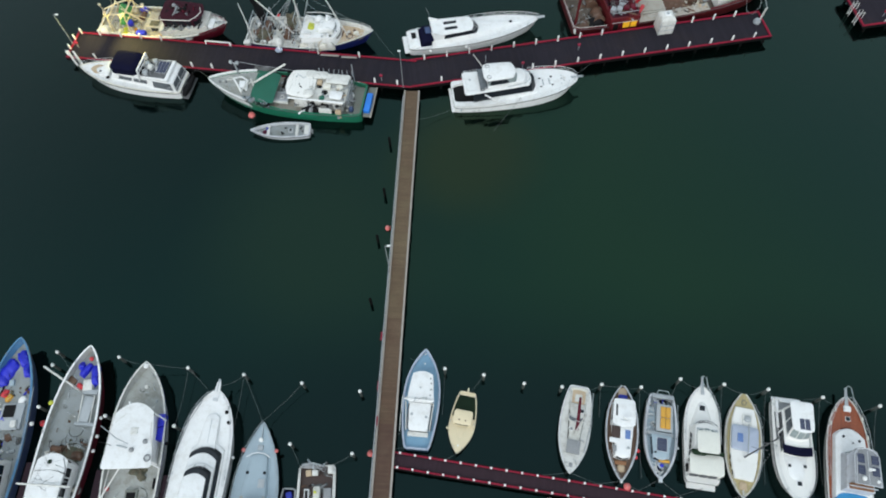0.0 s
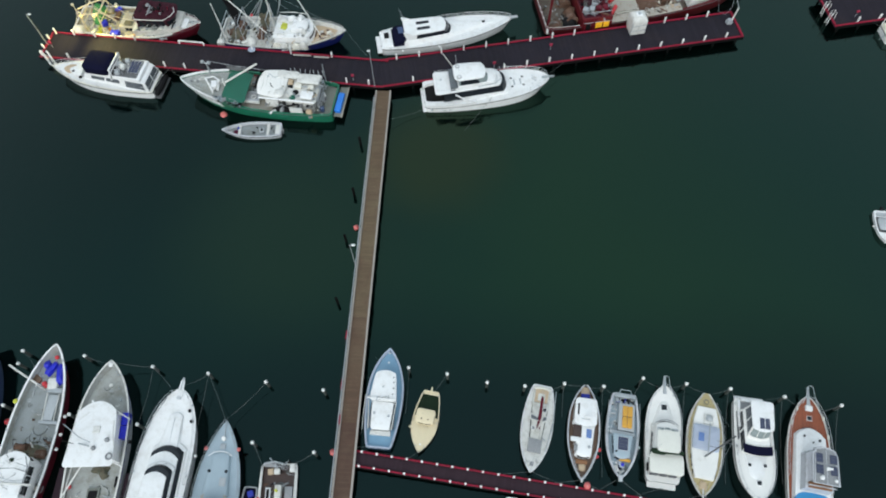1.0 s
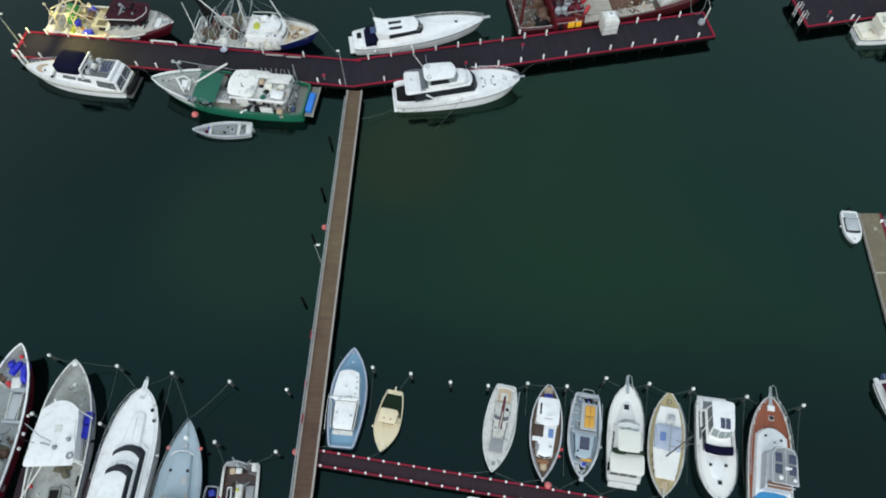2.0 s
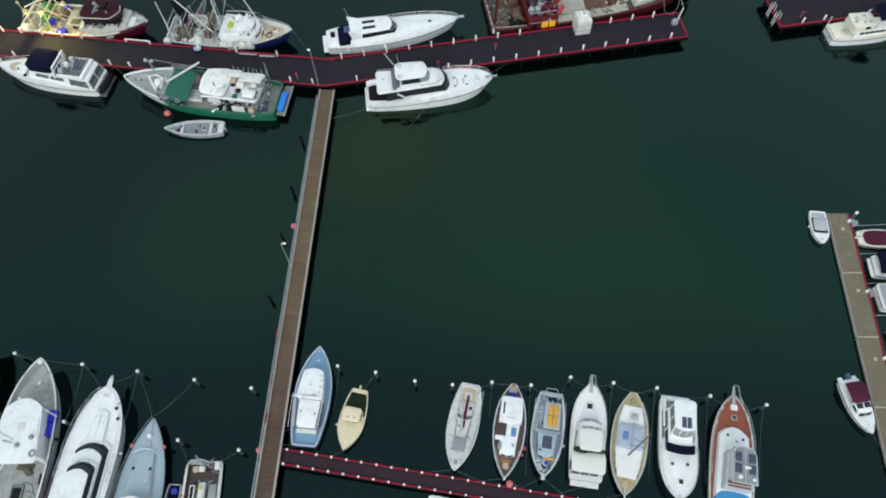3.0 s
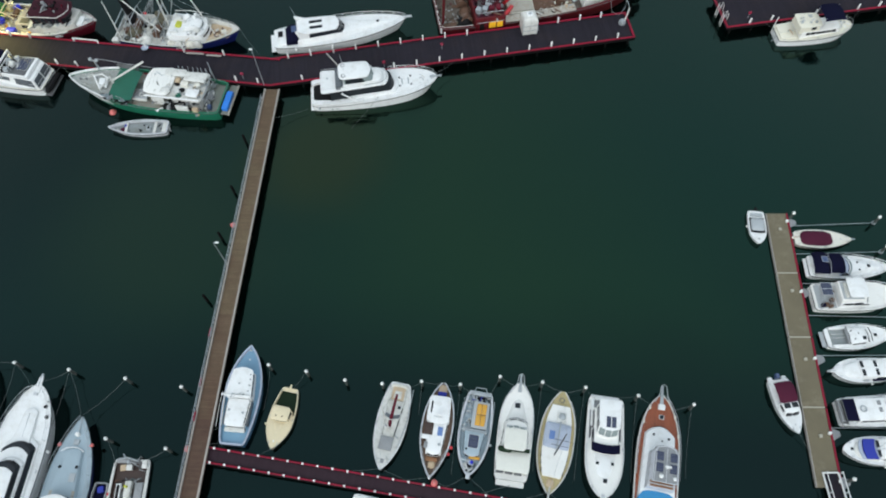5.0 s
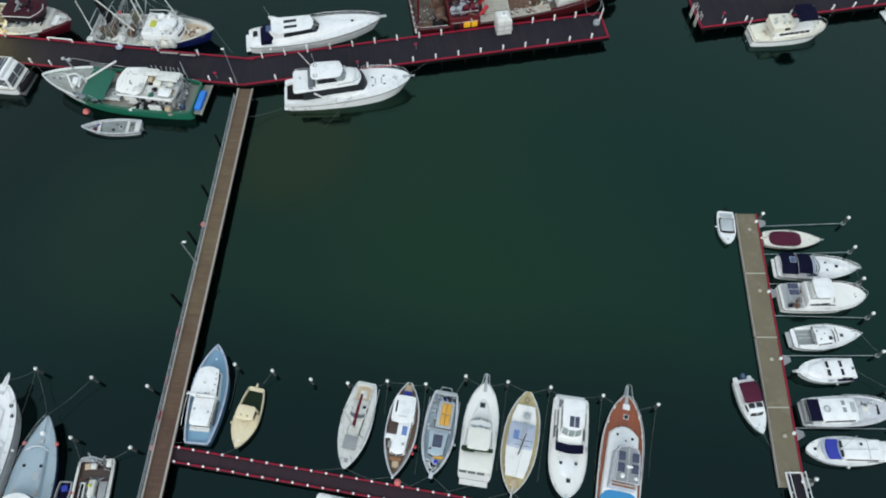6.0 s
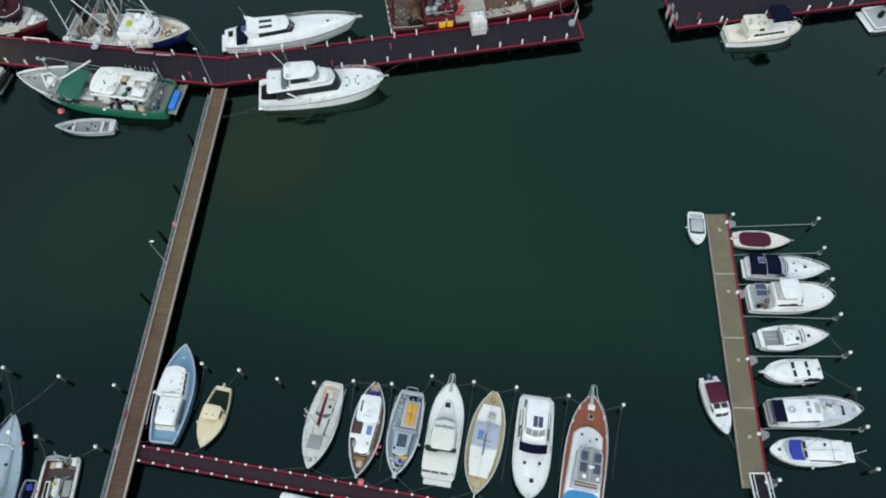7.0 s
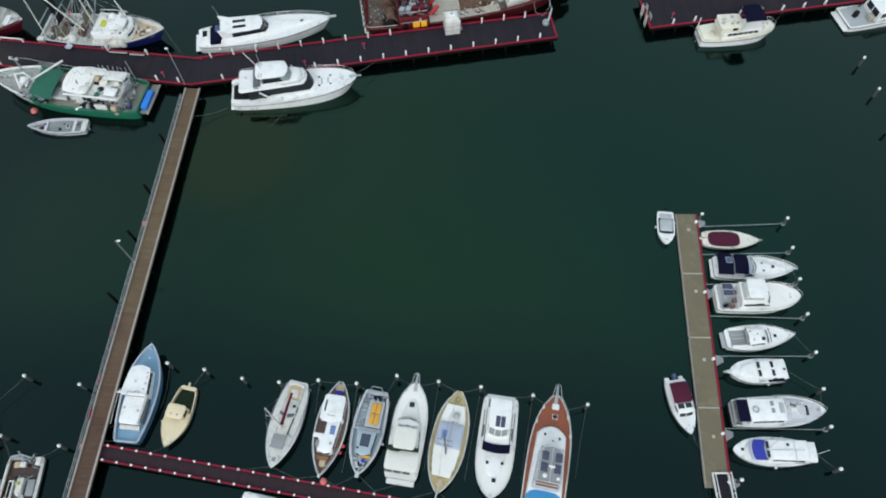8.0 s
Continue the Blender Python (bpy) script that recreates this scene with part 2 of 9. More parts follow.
    alu=mat("dull_aluminium_paint", (0.56, 0.575, 0.61), 0.5, 0.1, var=0.1, bump=0.08, dirt=(0.3, 0.3, 0.3), dirt_amount=0.22, dirt_scale=2.0),
    rubber=mat("grey_rubbing_strake", (0.11, 0.115, 0.12), 0.7, var=0.2, bump=0.1),
    smoked=mat("smoked_clear_vinyl", (0.12, 0.135, 0.15), 0.2, var=0.25, scale=1.5, bump=0.05),
    net=mat("heaped_fishing_net", (0.13, 0.11, 0.075), 0.95, var=0.4, scale=2, fine=20, bump=1.0, dirt=(0.03, 0.07, 0.05), dirt_amount=0.3),
    rust=mat("rusted_machinery", (0.13, 0.07, 0.045), 0.8, 0.2, var=0.3, scale=2.5, bump=0.4, dirt=(0.28, 0.26, 0.24), dirt_amount=0.2),
    buoyred=mat("red_plastic_buoy", (0.60, 0.04, 0.05), 0.45, var=0.12),
    buoypink=mat("faded_pink_buoy", (0.66, 0.16, 0.15), 0.5, var=0.12),
    lime=mat("lime_yellow_buoy", (0.50, 0.52, 0.05), 0.5, var=0.12),
    pile=mat("grey_pile_sleeve", (0.075, 0.085, 0.08), 0.7, var=0.2, bump=0.15, dirt=(0.05, 0.06, 0.04), dirt_amount=0.3),
    darkpile=mat("dark_wet_timber", (0.007, 0.007, 0.007), 0.85, spec=0.06, var=0.3, bump=0.4),
    cap=mat("white_pile_cap", (0.80, 0.80, 0.78), 0.45, var=0.05, dirt=(0.4, 0.4, 0.36), dirt_amount=0.12),
    wharf=planks("dark_wharf_decking", (0.020, 0.0172, 0.0245), (0.013, 0.011, 0.016), 0.25, 0, 0.75, 0.12, dirt=(0.032, 0.0235, 0.026), dirt_amount=0.24, spec=0.15, dirt_scale=0.3),
    walkway=planks("dark_maroon_walkway_decking", (0.036, 0.021, 0.028), (0.026, 0.016, 0.021), 0.25, 0, 0.75, 0.08, dirt=(0.055, 0.036, 0.038), dirt_amount=0.14, spec=0.15),
    jetty=planks("brown_jetty_decking", (0.125, 0.085, 0.055), (0.080, 0.057, 0.040), 0.2, 0, 0.8, 0.1, spec=0.2, dirt=(0.185, 0.150, 0.088), dirt_amount=0.27, dirt_scale=0.25),
    jetty_mid=planks("mid_brown_jetty_decking", (0.114, 0.072, 0.049), (0.070, 0.046, 0.034), 0.2, 0, 0.8, 0.1, spec=0.2, dirt=(0.165, 0.125, 0.080), dirt_amount=0.25, dirt_scale=0.25),
    jetty_old=planks("old_brown_jetty_decking", (0.096, 0.057, 0.042), (0.058, 0.036, 0.029), 0.2, 0, 0.8, 0.1, spec=0.2, dirt=(0.135, 0.094, 0.066), dirt_amount=0.25, dirt_scale=0.25),
    rustdeck=mat("rusty_brown_working_deck", (0.095, 0.075, 0.058), 0.8, var=0.25, scale=0.9, bump=0.3, dirt=(0.20, 0.19, 0.17), dirt_amount=0.22, dirt_scale=1.2),
    kerb=mat("pale_timber_kerb", (0.36, 0.33, 0.30), 0.8, var=0.14, bump=0.2, dirt=(0.2, 0.18, 0.15), dirt_amount=0.2),
    redkerb=mat("red_painted_kerb", (0.26, 0.007, 0.030), 0.55, spec=0.25, var=0.2, bump=0.15, dirt=(0.12, 0.02, 0.025), dirt_amount=0.22),
    slab=mat("pontoon_deck_slab", (0.155, 0.132, 0.085), 0.85, var=0.14, scale=0.4, fine=10, bump=0.2, dirt=(0.29, 0.25, 0.18), dirt_amount=0.2, dirt_scale=0.5),
    joint=mat("pale_concrete_joint", (0.40, 0.38, 0.31), 0.85, var=0.1, bump=0.15),
    floodglow=glow("floodlight_lens", (1.0, 0.9, 0.35), 4.0),
    windowglow=glow("lit_cabin_window", (0.62, 0.34, 0.02), 0.4),
)


# ---- mesh helpers ----
def thing(name, m, label, category, group="", kind=""):
    ob = new(name)
    ob.empty_display_size = 0.2
    ob.matrix_basis = m
    return tagged(ob, label, category, group, kind)


def mesh_of(name, bm, material, smooth=35):
    bmesh.ops.recalc_face_normals(bm, faces=bm.faces)
    me = bpy.data.meshes.new(name)
    for f in bm.faces:
        f.smooth = True
    bm.to_mesh(me)
    bm.free()
    me.set_sharp_from_angle(angle=radians(smooth))
    me.materials.append(material)
    return me


def part(name, bm, material, parent, label=""):
    """One mesh object under a thing or a part."""
    ob = new(name, mesh_of(name, bm, material))
    ob.parent = parent
    if label:
        ob["label"] = label
    return ob


def solid(name, bm, material, label, category, m=None, group="", kind=""):
    """A thing that is one mesh."""
    ob = new(name, mesh_of(name, bm, material))
    if m is not None:
        ob.matrix_basis = m
    return tagged(ob, label, category, group, kind)


def loft(rings, cap0=True, cap1=True, closed=True):
    """A skin over rings of points, each with the same number of them."""
    bm = bmesh.new()
    vs = [[bm.verts.new(p) for p in r] for r in rings]
    k = len(rings[0])
    for a, b in zip(vs, vs[1:]):
        for i in range(k if closed else k - 1):
            j = (i + 1) % k
            quad = []
            for v in (a[i], a[j], b[j], b[i]):
                if v not in quad:
                    quad.append(v)
            bm.faces.new(quad)
    if cap0:
        bm.faces.new(vs[0])
    if cap1:
        bm.faces.new(vs[-1])
    return bm


def box(x0, x1, y0, y1, z0, z1, bevel=0.03, taper=0.0):
    """A block with softened edges; taper draws its top in."""
    t = taper
    bm = loft([[(x0, y0, z0), (x1, y0, z0), (x1, y1, z0), (x0, y1, z0)], [(x0 + t, y0 + t, z1), (x1 - t, y0 + t, z1), (x1 - t, y1 - t, z1), (x0 + t, y1 - t, z1)]])
    if bevel:
        bmesh.ops.bevel(bm, geom=bm.edges[:], offset=bevel, segments=2, profile=0.5, affect="EDGES")
    return bm


def tube(points, r, n=6, r1=None):
    """A round bar along points."""
    pts = [Vector(p) for p in points]
    rings = []
    for i, p in enumerate(pts):
        d = (pts[min(i + 1, len(pts) - 1)] - pts[max(i - 1, 0)]).normalized()
        up = Vector((0, 0, 1)) if abs(d.z) < 0.9 else Vector((1, 0, 0))
        s = d.cross(up).normalized()
        u = s.cross(d)
        rr = r if r1 is None else r + (r1 - r) * i / (len(pts) - 1)
        rings.append([p + s * (math.cos(a) * rr) + u * (math.sin(a) * rr) for a in (2 * math.pi * k / n for k in range(n))])
    return loft(rings)


def join(*bms):
    out = bmesh.new()
    for b in bms:
        me = bpy.data.meshes.new("tmp")
        b.to_mesh(me)
        b.free()
        out.from_mesh(me)
        bpy.data.meshes.remove(me)
    return out


def turned(profile, n=12, x=0.0, y=0.0):
    """A round body from (radius, height) pairs."""
    return loft([[(x + r * math.cos(2 * math.pi * k / n), y + r * math.sin(2 * math.pi * k / n), z) for k in range(n)] for r, z in profile])


def ball(x, y, z, r, sz=1.0, n=10):
    return turned([(r * math.sin(math.pi * i / 7) + 0.002, z - r * sz * math.cos(math.pi * i / 7)) for i in range(8)], n, x, y)


def heap(x0, x1, y0, y1, z, h, seed=0, n=9):
    """An uneven mound, as of net or rope or gear under cover."""
    rings = []
    for k, (s, hh) in enumerate(((1.0, 0.0), (0.95, 0.35), (0.75, 0.75), (0.4, 0.95), (0.08, 1.0))):
        ring = []
        for i in range(2 * n):
            a = math.pi * i / n
            c, w = math.cos(a), math.sin(a)
            q = 1.0 / max(abs(c), abs(w)) ** 0.6
            j = 1 + 0.22 * noise.noise((c * 2 + seed * 7.1, w * 2, k * 0.7 + seed))
            px, py = (x0 + x1) / 2 + c * q * s * j * (x1 - x0) / 2, (y0 + y1) / 2 + w * q * s * j * (y1 - y0) / 2
            ring.append((px, py, z + h * hh * (1 + (0.45 * noise.noise((px * 1.3, py * 1.3, seed * 3.3)) if k else 0))))
        rings.append(ring)
    return loft(rings)


def slab(corners, z0, z1, bevel=0.0):
    """A flat body over a plan of corners."""
    bm = loft([[(x, y, z0) for x, y in corners], [(x, y, z1) for x, y in corners]])
    if bevel:
        bmesh.ops.bevel(bm, geom=bm.edges[:], offset=bevel, segments=1, affect="EDGES")
    return bm


def arrow(a, b, z=0.0):
    """The pose at a whose x axis points to b, and the distance."""
    d = Vector((b[0] - a[0], b[1] - a[1]))
    return pose(a[0], a[1], z, 0, 0, math.degrees(math.atan2(d.y, d.x))), d.length


# ---- water and bed ----
TIDE = 0.3
bm = bmesh.new()
bmesh.ops.create_grid(bm, x_segments=8, y_segments=8, size=2500)
bm.transform(Matrix.Translation((0, 0, TIDE)))
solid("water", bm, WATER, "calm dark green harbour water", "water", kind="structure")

# ---- wharves ----
DECK = 1.6


def wharf(name, a, b, width, label, ends=(True, True), height=DECK, kerb_mat="redkerb", deck="wharf", pile_gap=3.1, kw=0.1):
    """A straight piled deck whose near edge runs from a to b, its width to the left of that, with red kerbs, posts and piles."""
    m, length = arrow(a, b)
    w = thing(name, m, label, "wharf", kind="structure")
    part("deck", box(0, length, 0, width, height - 0.22, height, 0.02), M[deck], w)
    for y in (0.12, width - 0.12):
        part("kerb", box(0, length, y - kw, y + kw, height + 0.004, height + 0.2, 0.04), M[kerb_mat], w, "red painted timber kerb")
    for x, on in ((0.13, ends[0]), (length - 0.13, ends[1])):
        if on:
            part("kerb", box(x - 0.13, x + 0.13, 0.26, width - 0.26, height + 0.004, height + 0.2, 0.04), M[kerb_mat], w, "red painted timber kerb")
    for y in (-0.07, width + 0.004):
        part("fascia", box(0.0, length, y, y + 0.066, height - 0.42, height - 0.02, 0.01), M["darkpile"], w, "black wet timber fascia")
    k = max(1, int(length / pile_gap))
    pile_mesh = mesh_of("pile", turned([(0.17, -3.0), (0.17, height - 0.224)], 8), M["darkpile"])
    for i in range(k):
        for y in (0.25, width - 0.25):
            p = new("pile", pile_mesh)
            p.parent, p.location = w, (0.8 + i * (length - 1.6) / max(1, k - 1), y, 0)
    return w, m, length


def guard_posts(m, xs, ys, size, label, group, height=DECK):
    """White posts that stand along a deck's edge."""
    s, h = size
    first = None
    for x in xs:
        for y in ys:
            mm = m @ pose(x, y, height + 0.004)
            if first is None:
                first = solid("guard_post", join(box(-s / 2, s / 2, -s / 2, s / 2, 0, h, 0.03), turned([(s * 0.62, h - 0.02), (s * 0.62, h + 0.04), (s * 0.3, h + 0.08)], 8)), M["cap"], label, "post", mm, group)
            else:
                copy_thing(first, mm)


LEFT_A, LEFT_B = (-53.64, 69.37), (-4.45, 63.47)
RIGHT_A, RIGHT_B = (-4.40, 63.55), (46.11, 72.44)
_, m_left, len_left = wharf("wharf_west", LEFT_A, LEFT_B, 4.95, "long dark-decked timber wharf with red kerbs on piles", (True, False))
_, m_right, len_right = wharf("wharf_east", RIGHT_A, RIGHT_B, 5.0, "long dark-decked timber wharf with red kerbs on piles", (False, True), DECK + 0.008)
_, m_far, len_far = wharf("wharf_far", (59.3, 74.25), (112.0, 83.35), 6.5, "second dark-decked wharf with red kerbs on piles", (True, False))
W_POSTS = "white posts along the wharf"
guard_posts(m_right, [4.2 + 3.18 * i for i in range(15)], (0.3,), (0.2, 0.95), "short white guard post on the wharf kerb", W_POSTS)
guard_posts(m_right, [2.5 + 3.18 * i for i in range(9)] + [38, 41.2, 44.4, 47.5], (4.7,), (0.2, 0.95), "short white guard post on the wharf kerb", W_POSTS)
guard_posts(m_left, [0.4, 4.4, 18.6, 21.5, 44.5, 47.6], (0.3,), (0.2, 0.95), "short white guard post on the wharf kerb", W_POSTS)
guard_posts(m_left, [0.6, 3.4, 6.6, 9.6, 12.6, 30, 35.6, 41.5], (4.7,), (0.2, 0.95), "short white guard post on the wharf kerb", W_POSTS)
guard_posts(m_left, [0.15], (1.6, 3.4), (0.2, 0.95), "short white guard post on the wharf kerb", W_POSTS)
guard_posts(m_far, [3.4, 6.6, 13.2, 16.4, 19.6, 22.8, 26.0], (0.3,), (0.2, 0.95), "short white guard post on the wharf kerb", W_POSTS)

# the long footbridge between the wharves, with a handrail on one side
m_jetty, len_jetty = arrow((-7.27, -1.4), (-5.38, 63.0))
jetty = thing("footbridge", m_jetty, "long brown timber footbridge with pale kerbs and a steel handrail", "jetty", kind="structure")
GW = 2.12
for x0, x1, timber in ((0, 19.2, "jetty_old"), (19.2, 31.2, "jetty_mid"), (31.2, len_jetty, "jetty")):
    part("deck", box(x0, x1, -GW, 0, DECK - 0.2, DECK, 0.0), M[timber], jetty)
for y in (-0.1, -GW + 0.1):
    part("kerb", box(0, len_jetty, y - 0.11, y + 0.11, DECK + 0.004, DECK + 0.16, 0.03), M["kerb"], jetty, "pale weathered timber kerb")
for y in (-0.3, -GW + 0.3):
    part("bearer", box(0, len_jetty, y - 0.12, y + 0.12, DECK - 0.65, DECK - 0.204, 0.02), M["darkpile"], jetty)
post_mesh = mesh_of("rail_post", tube([(0, 0, 0), (0, 0, 0.75)], 0.03), M["galv"])
pile_mesh = mesh_of("pile", turned([(0.16, -3), (0.16, DECK - 0.66)], 8), M["darkpile"])
for i in range(int(len_jetty / 2.0)):
    p = new("rail_post", post_mesh)
    p.parent, p.location = jetty, (0.6 + 2.0 * i, 0.03, DECK - 0.02)
for i in range(int(len_jetty / 5.0)):
    for y in (-0.3, -GW + 0.3):
        p = new("pile", pile_mesh)
        p.parent, p.location = jetty, (2.0 + 5.0 * i, y, 0)
for z in (0.4, 0.75):
    part("handrail", tube([(0.2, 0.03, DECK + z), (len_jetty - 1.5, 0.03, DECK + z)], 0.035), M["galv"], jetty, "galvanised steel handrail")

# the lower walkway with its rows of white bollards
K_H = 1.3
_, m_walk, len_walk = wharf("walkway", (-4.95, 13.30), (34.0, 7.3), 1.72, "narrow dark walkway edged with red kerbs", (False, False), K_H, deck="walkway", pile_gap=4.0, kw=0.08)
guard_posts(m_walk, [0.6 + 1.587 * i for i in range(24)], (0.13, 1.59), (0.2, 0.28), "low white bollard on the walkway kerb", "white bollards along the walkway", K_H)

# narrow dark berth fingers between the moored fishing boats
for n_, (x0, y1, wd) in enumerate(((-43.3, 13.7, 1.5), (-35.7, 13.0, 1.4), (-28.6, 12.5, 1.1))):
    solid("berth_finger", box(x0, x0 + wd, -2, y1, 0.7, 1.0, 0.03), M["walkway"], "narrow dark maroon berth finger between the boats", "walkway", kind="structure")

# the floating pontoon
pont = thing("pontoon", pose(0, 0, 0), "floating pontoon of brown slabs with a red rubbing edge", "pontoon", kind="structure")
L0, L1 = (59.12, 44.1), (57.77, 11.77)
PW = 2.36


def pon(y, s):
    x = L0[0] + (L1[0] - L0[0]) * (44.1 - y) / (44.1 - 11.77)
    return (x + s, y)


for y0, y1 in ((44.1, 36.02), (35.86, 28.02), (27.86, 20.05), (19.89, 11.77)):
    part("slab", slab([pon(y0, 0), pon(y1, 0), pon(y1, PW), pon(y0, PW)], 0.28, 0.7, 0.03), M["slab"], pont)
    part("float", slab([pon(y0 - 0.2, 0.15), pon(y1 + 0.2, 0.15), pon(y1 + 0.2, PW - 0.15), pon(y0 - 0.2, PW - 0.15)], -0.4, 0.276), M["darkpile"], pont)
    part("red_edge", slab([pon(y0, PW + 0.003), pon(y1, PW + 0.003), pon(y1, PW + 0.2), pon(y0, PW + 0.2)], 0.35, 0.78, 0.03), M["redkerb"], pont, "red rubbing edge")
    part("edge_strip", slab([pon(y0, -0.11), pon(y1, -0.11), pon(y1, -0.003), pon(y0, -0.003)], 0.35, 0.74, 0.02), M["kerb"], pont)
for y in (35.94, 27.94, 19.97):
    part("joint", slab([pon(y + 0.075, 0), pon(y - 0.075, 0), pon(y - 0.075, PW), pon(y + 0.075, PW)], 0.3, 0.71), M["joint"], pont, "pale joint strip between slabs")

# ---- mooring piles ----
pile0 = None
P_WHITE = [(4.70, 23.04), (9.02, 22.1), (13.07, 21.74), (17.33, 22.02), (21.51, 21.73), (25.83, 22.65), (30.37, 22.07), (34.95, 21.54), (40.47, 20.70), (46.19, 19.80), (0.48, 23.72), (-8.66, 21.17),
           (-15.0, 22.05), (-21.47, 22.97), (-27.75, 23.72), (-35.66, 24.92), (-42.77, 25.49), (-42.87, 23.99), (-28.08, 17.36), (-15.56, 15.55), (-9.03, 14.61), (-43.11, 19.33), (-35.66, 18.39),
           (71.95, 42.9), (71.7, 38.9), (71.65, 34.8), (71.54, 30.45), (71.44, 25.95), (71.3, 21.85), (71.15, 17.85), (71.1, 13.6), (87.8, 68.6), (88.3, 63.1), (88.4, 57.0), (88.5, 51.0),
           (61.82, 43.41), (61.0, 12.38)]
for x, y in P_WHITE:
    mm = pose(x, y, 0)
    if pile0 is None:
        pile0 = thing("mooring_pile", mm, "grey mooring pile with a white conical cap standing in the water", "mooring pile", "mooring piles with white caps")
        part("shaft", turned([(0.17, -3.5), (0.16, 1.86)], 10), M["pile"], pile0)
        part("cap", turned([(0.19, 1.84), (0.205, 1.92), (0.17, 2.07), (0.08, 2.19), (0.02, 2.23)], 12), M["cap"], pile0, "white conical cap")
    else:
        copy_thing(pile0, mm)
dark0 = None
for x, y in ((-7.05, 54.9), (-7.35, 47.0), (-7.85, 40.3), (-8.2, 32.0)):
    if dark0 is None:
        dark0 = solid("timber_post", turned([(0.17, -3.5), (0.17, 1.9), (0.15, 1.96)], 8), M["darkpile"], "dark bare timber post beside the footbridge", "post", pose(x, y, 0), "dark timber posts")
    else:
        copy_thing(dark0, pose(x, y, 0))


# ---- lamp posts ----
def lamp_post(x, y, z, h, arm):
    p = thing("lamp_post", pose(x, y, z), "slim grey lamp post with a short arm", "lamp post", "lamp posts")
    part("base_plate", turned([(0.16, 0), (0.16, 0.05), (0.09, 0.12)], 8), M["galv"], p)
    part("pole", tube([(0, 0, 0.05), (0, 0, h)], 0.075, 8, 0.05), M["galv"], p)
    part("arm", tube([(0, 0, h - 0.05), (arm * 0.6, 0, h + 0.05), (arm, 0, h + 0.05)], 0.04), M["galv"], p)
    part("lantern", box(arm - 0.1, arm + 0.3, -0.12, 0.12, h - 0.02, h + 0.12, 0.04), M["cap"], p, "white lantern head")


lamp_post(-6.22, 36.22, DECK - 0.02, 5.3, 0.3)
lamp_post(-53.2, 71.85, DECK, 5.6, 0.35)
lamp_post(-5.55, 63.75, DECK, 6.7, -0.2)


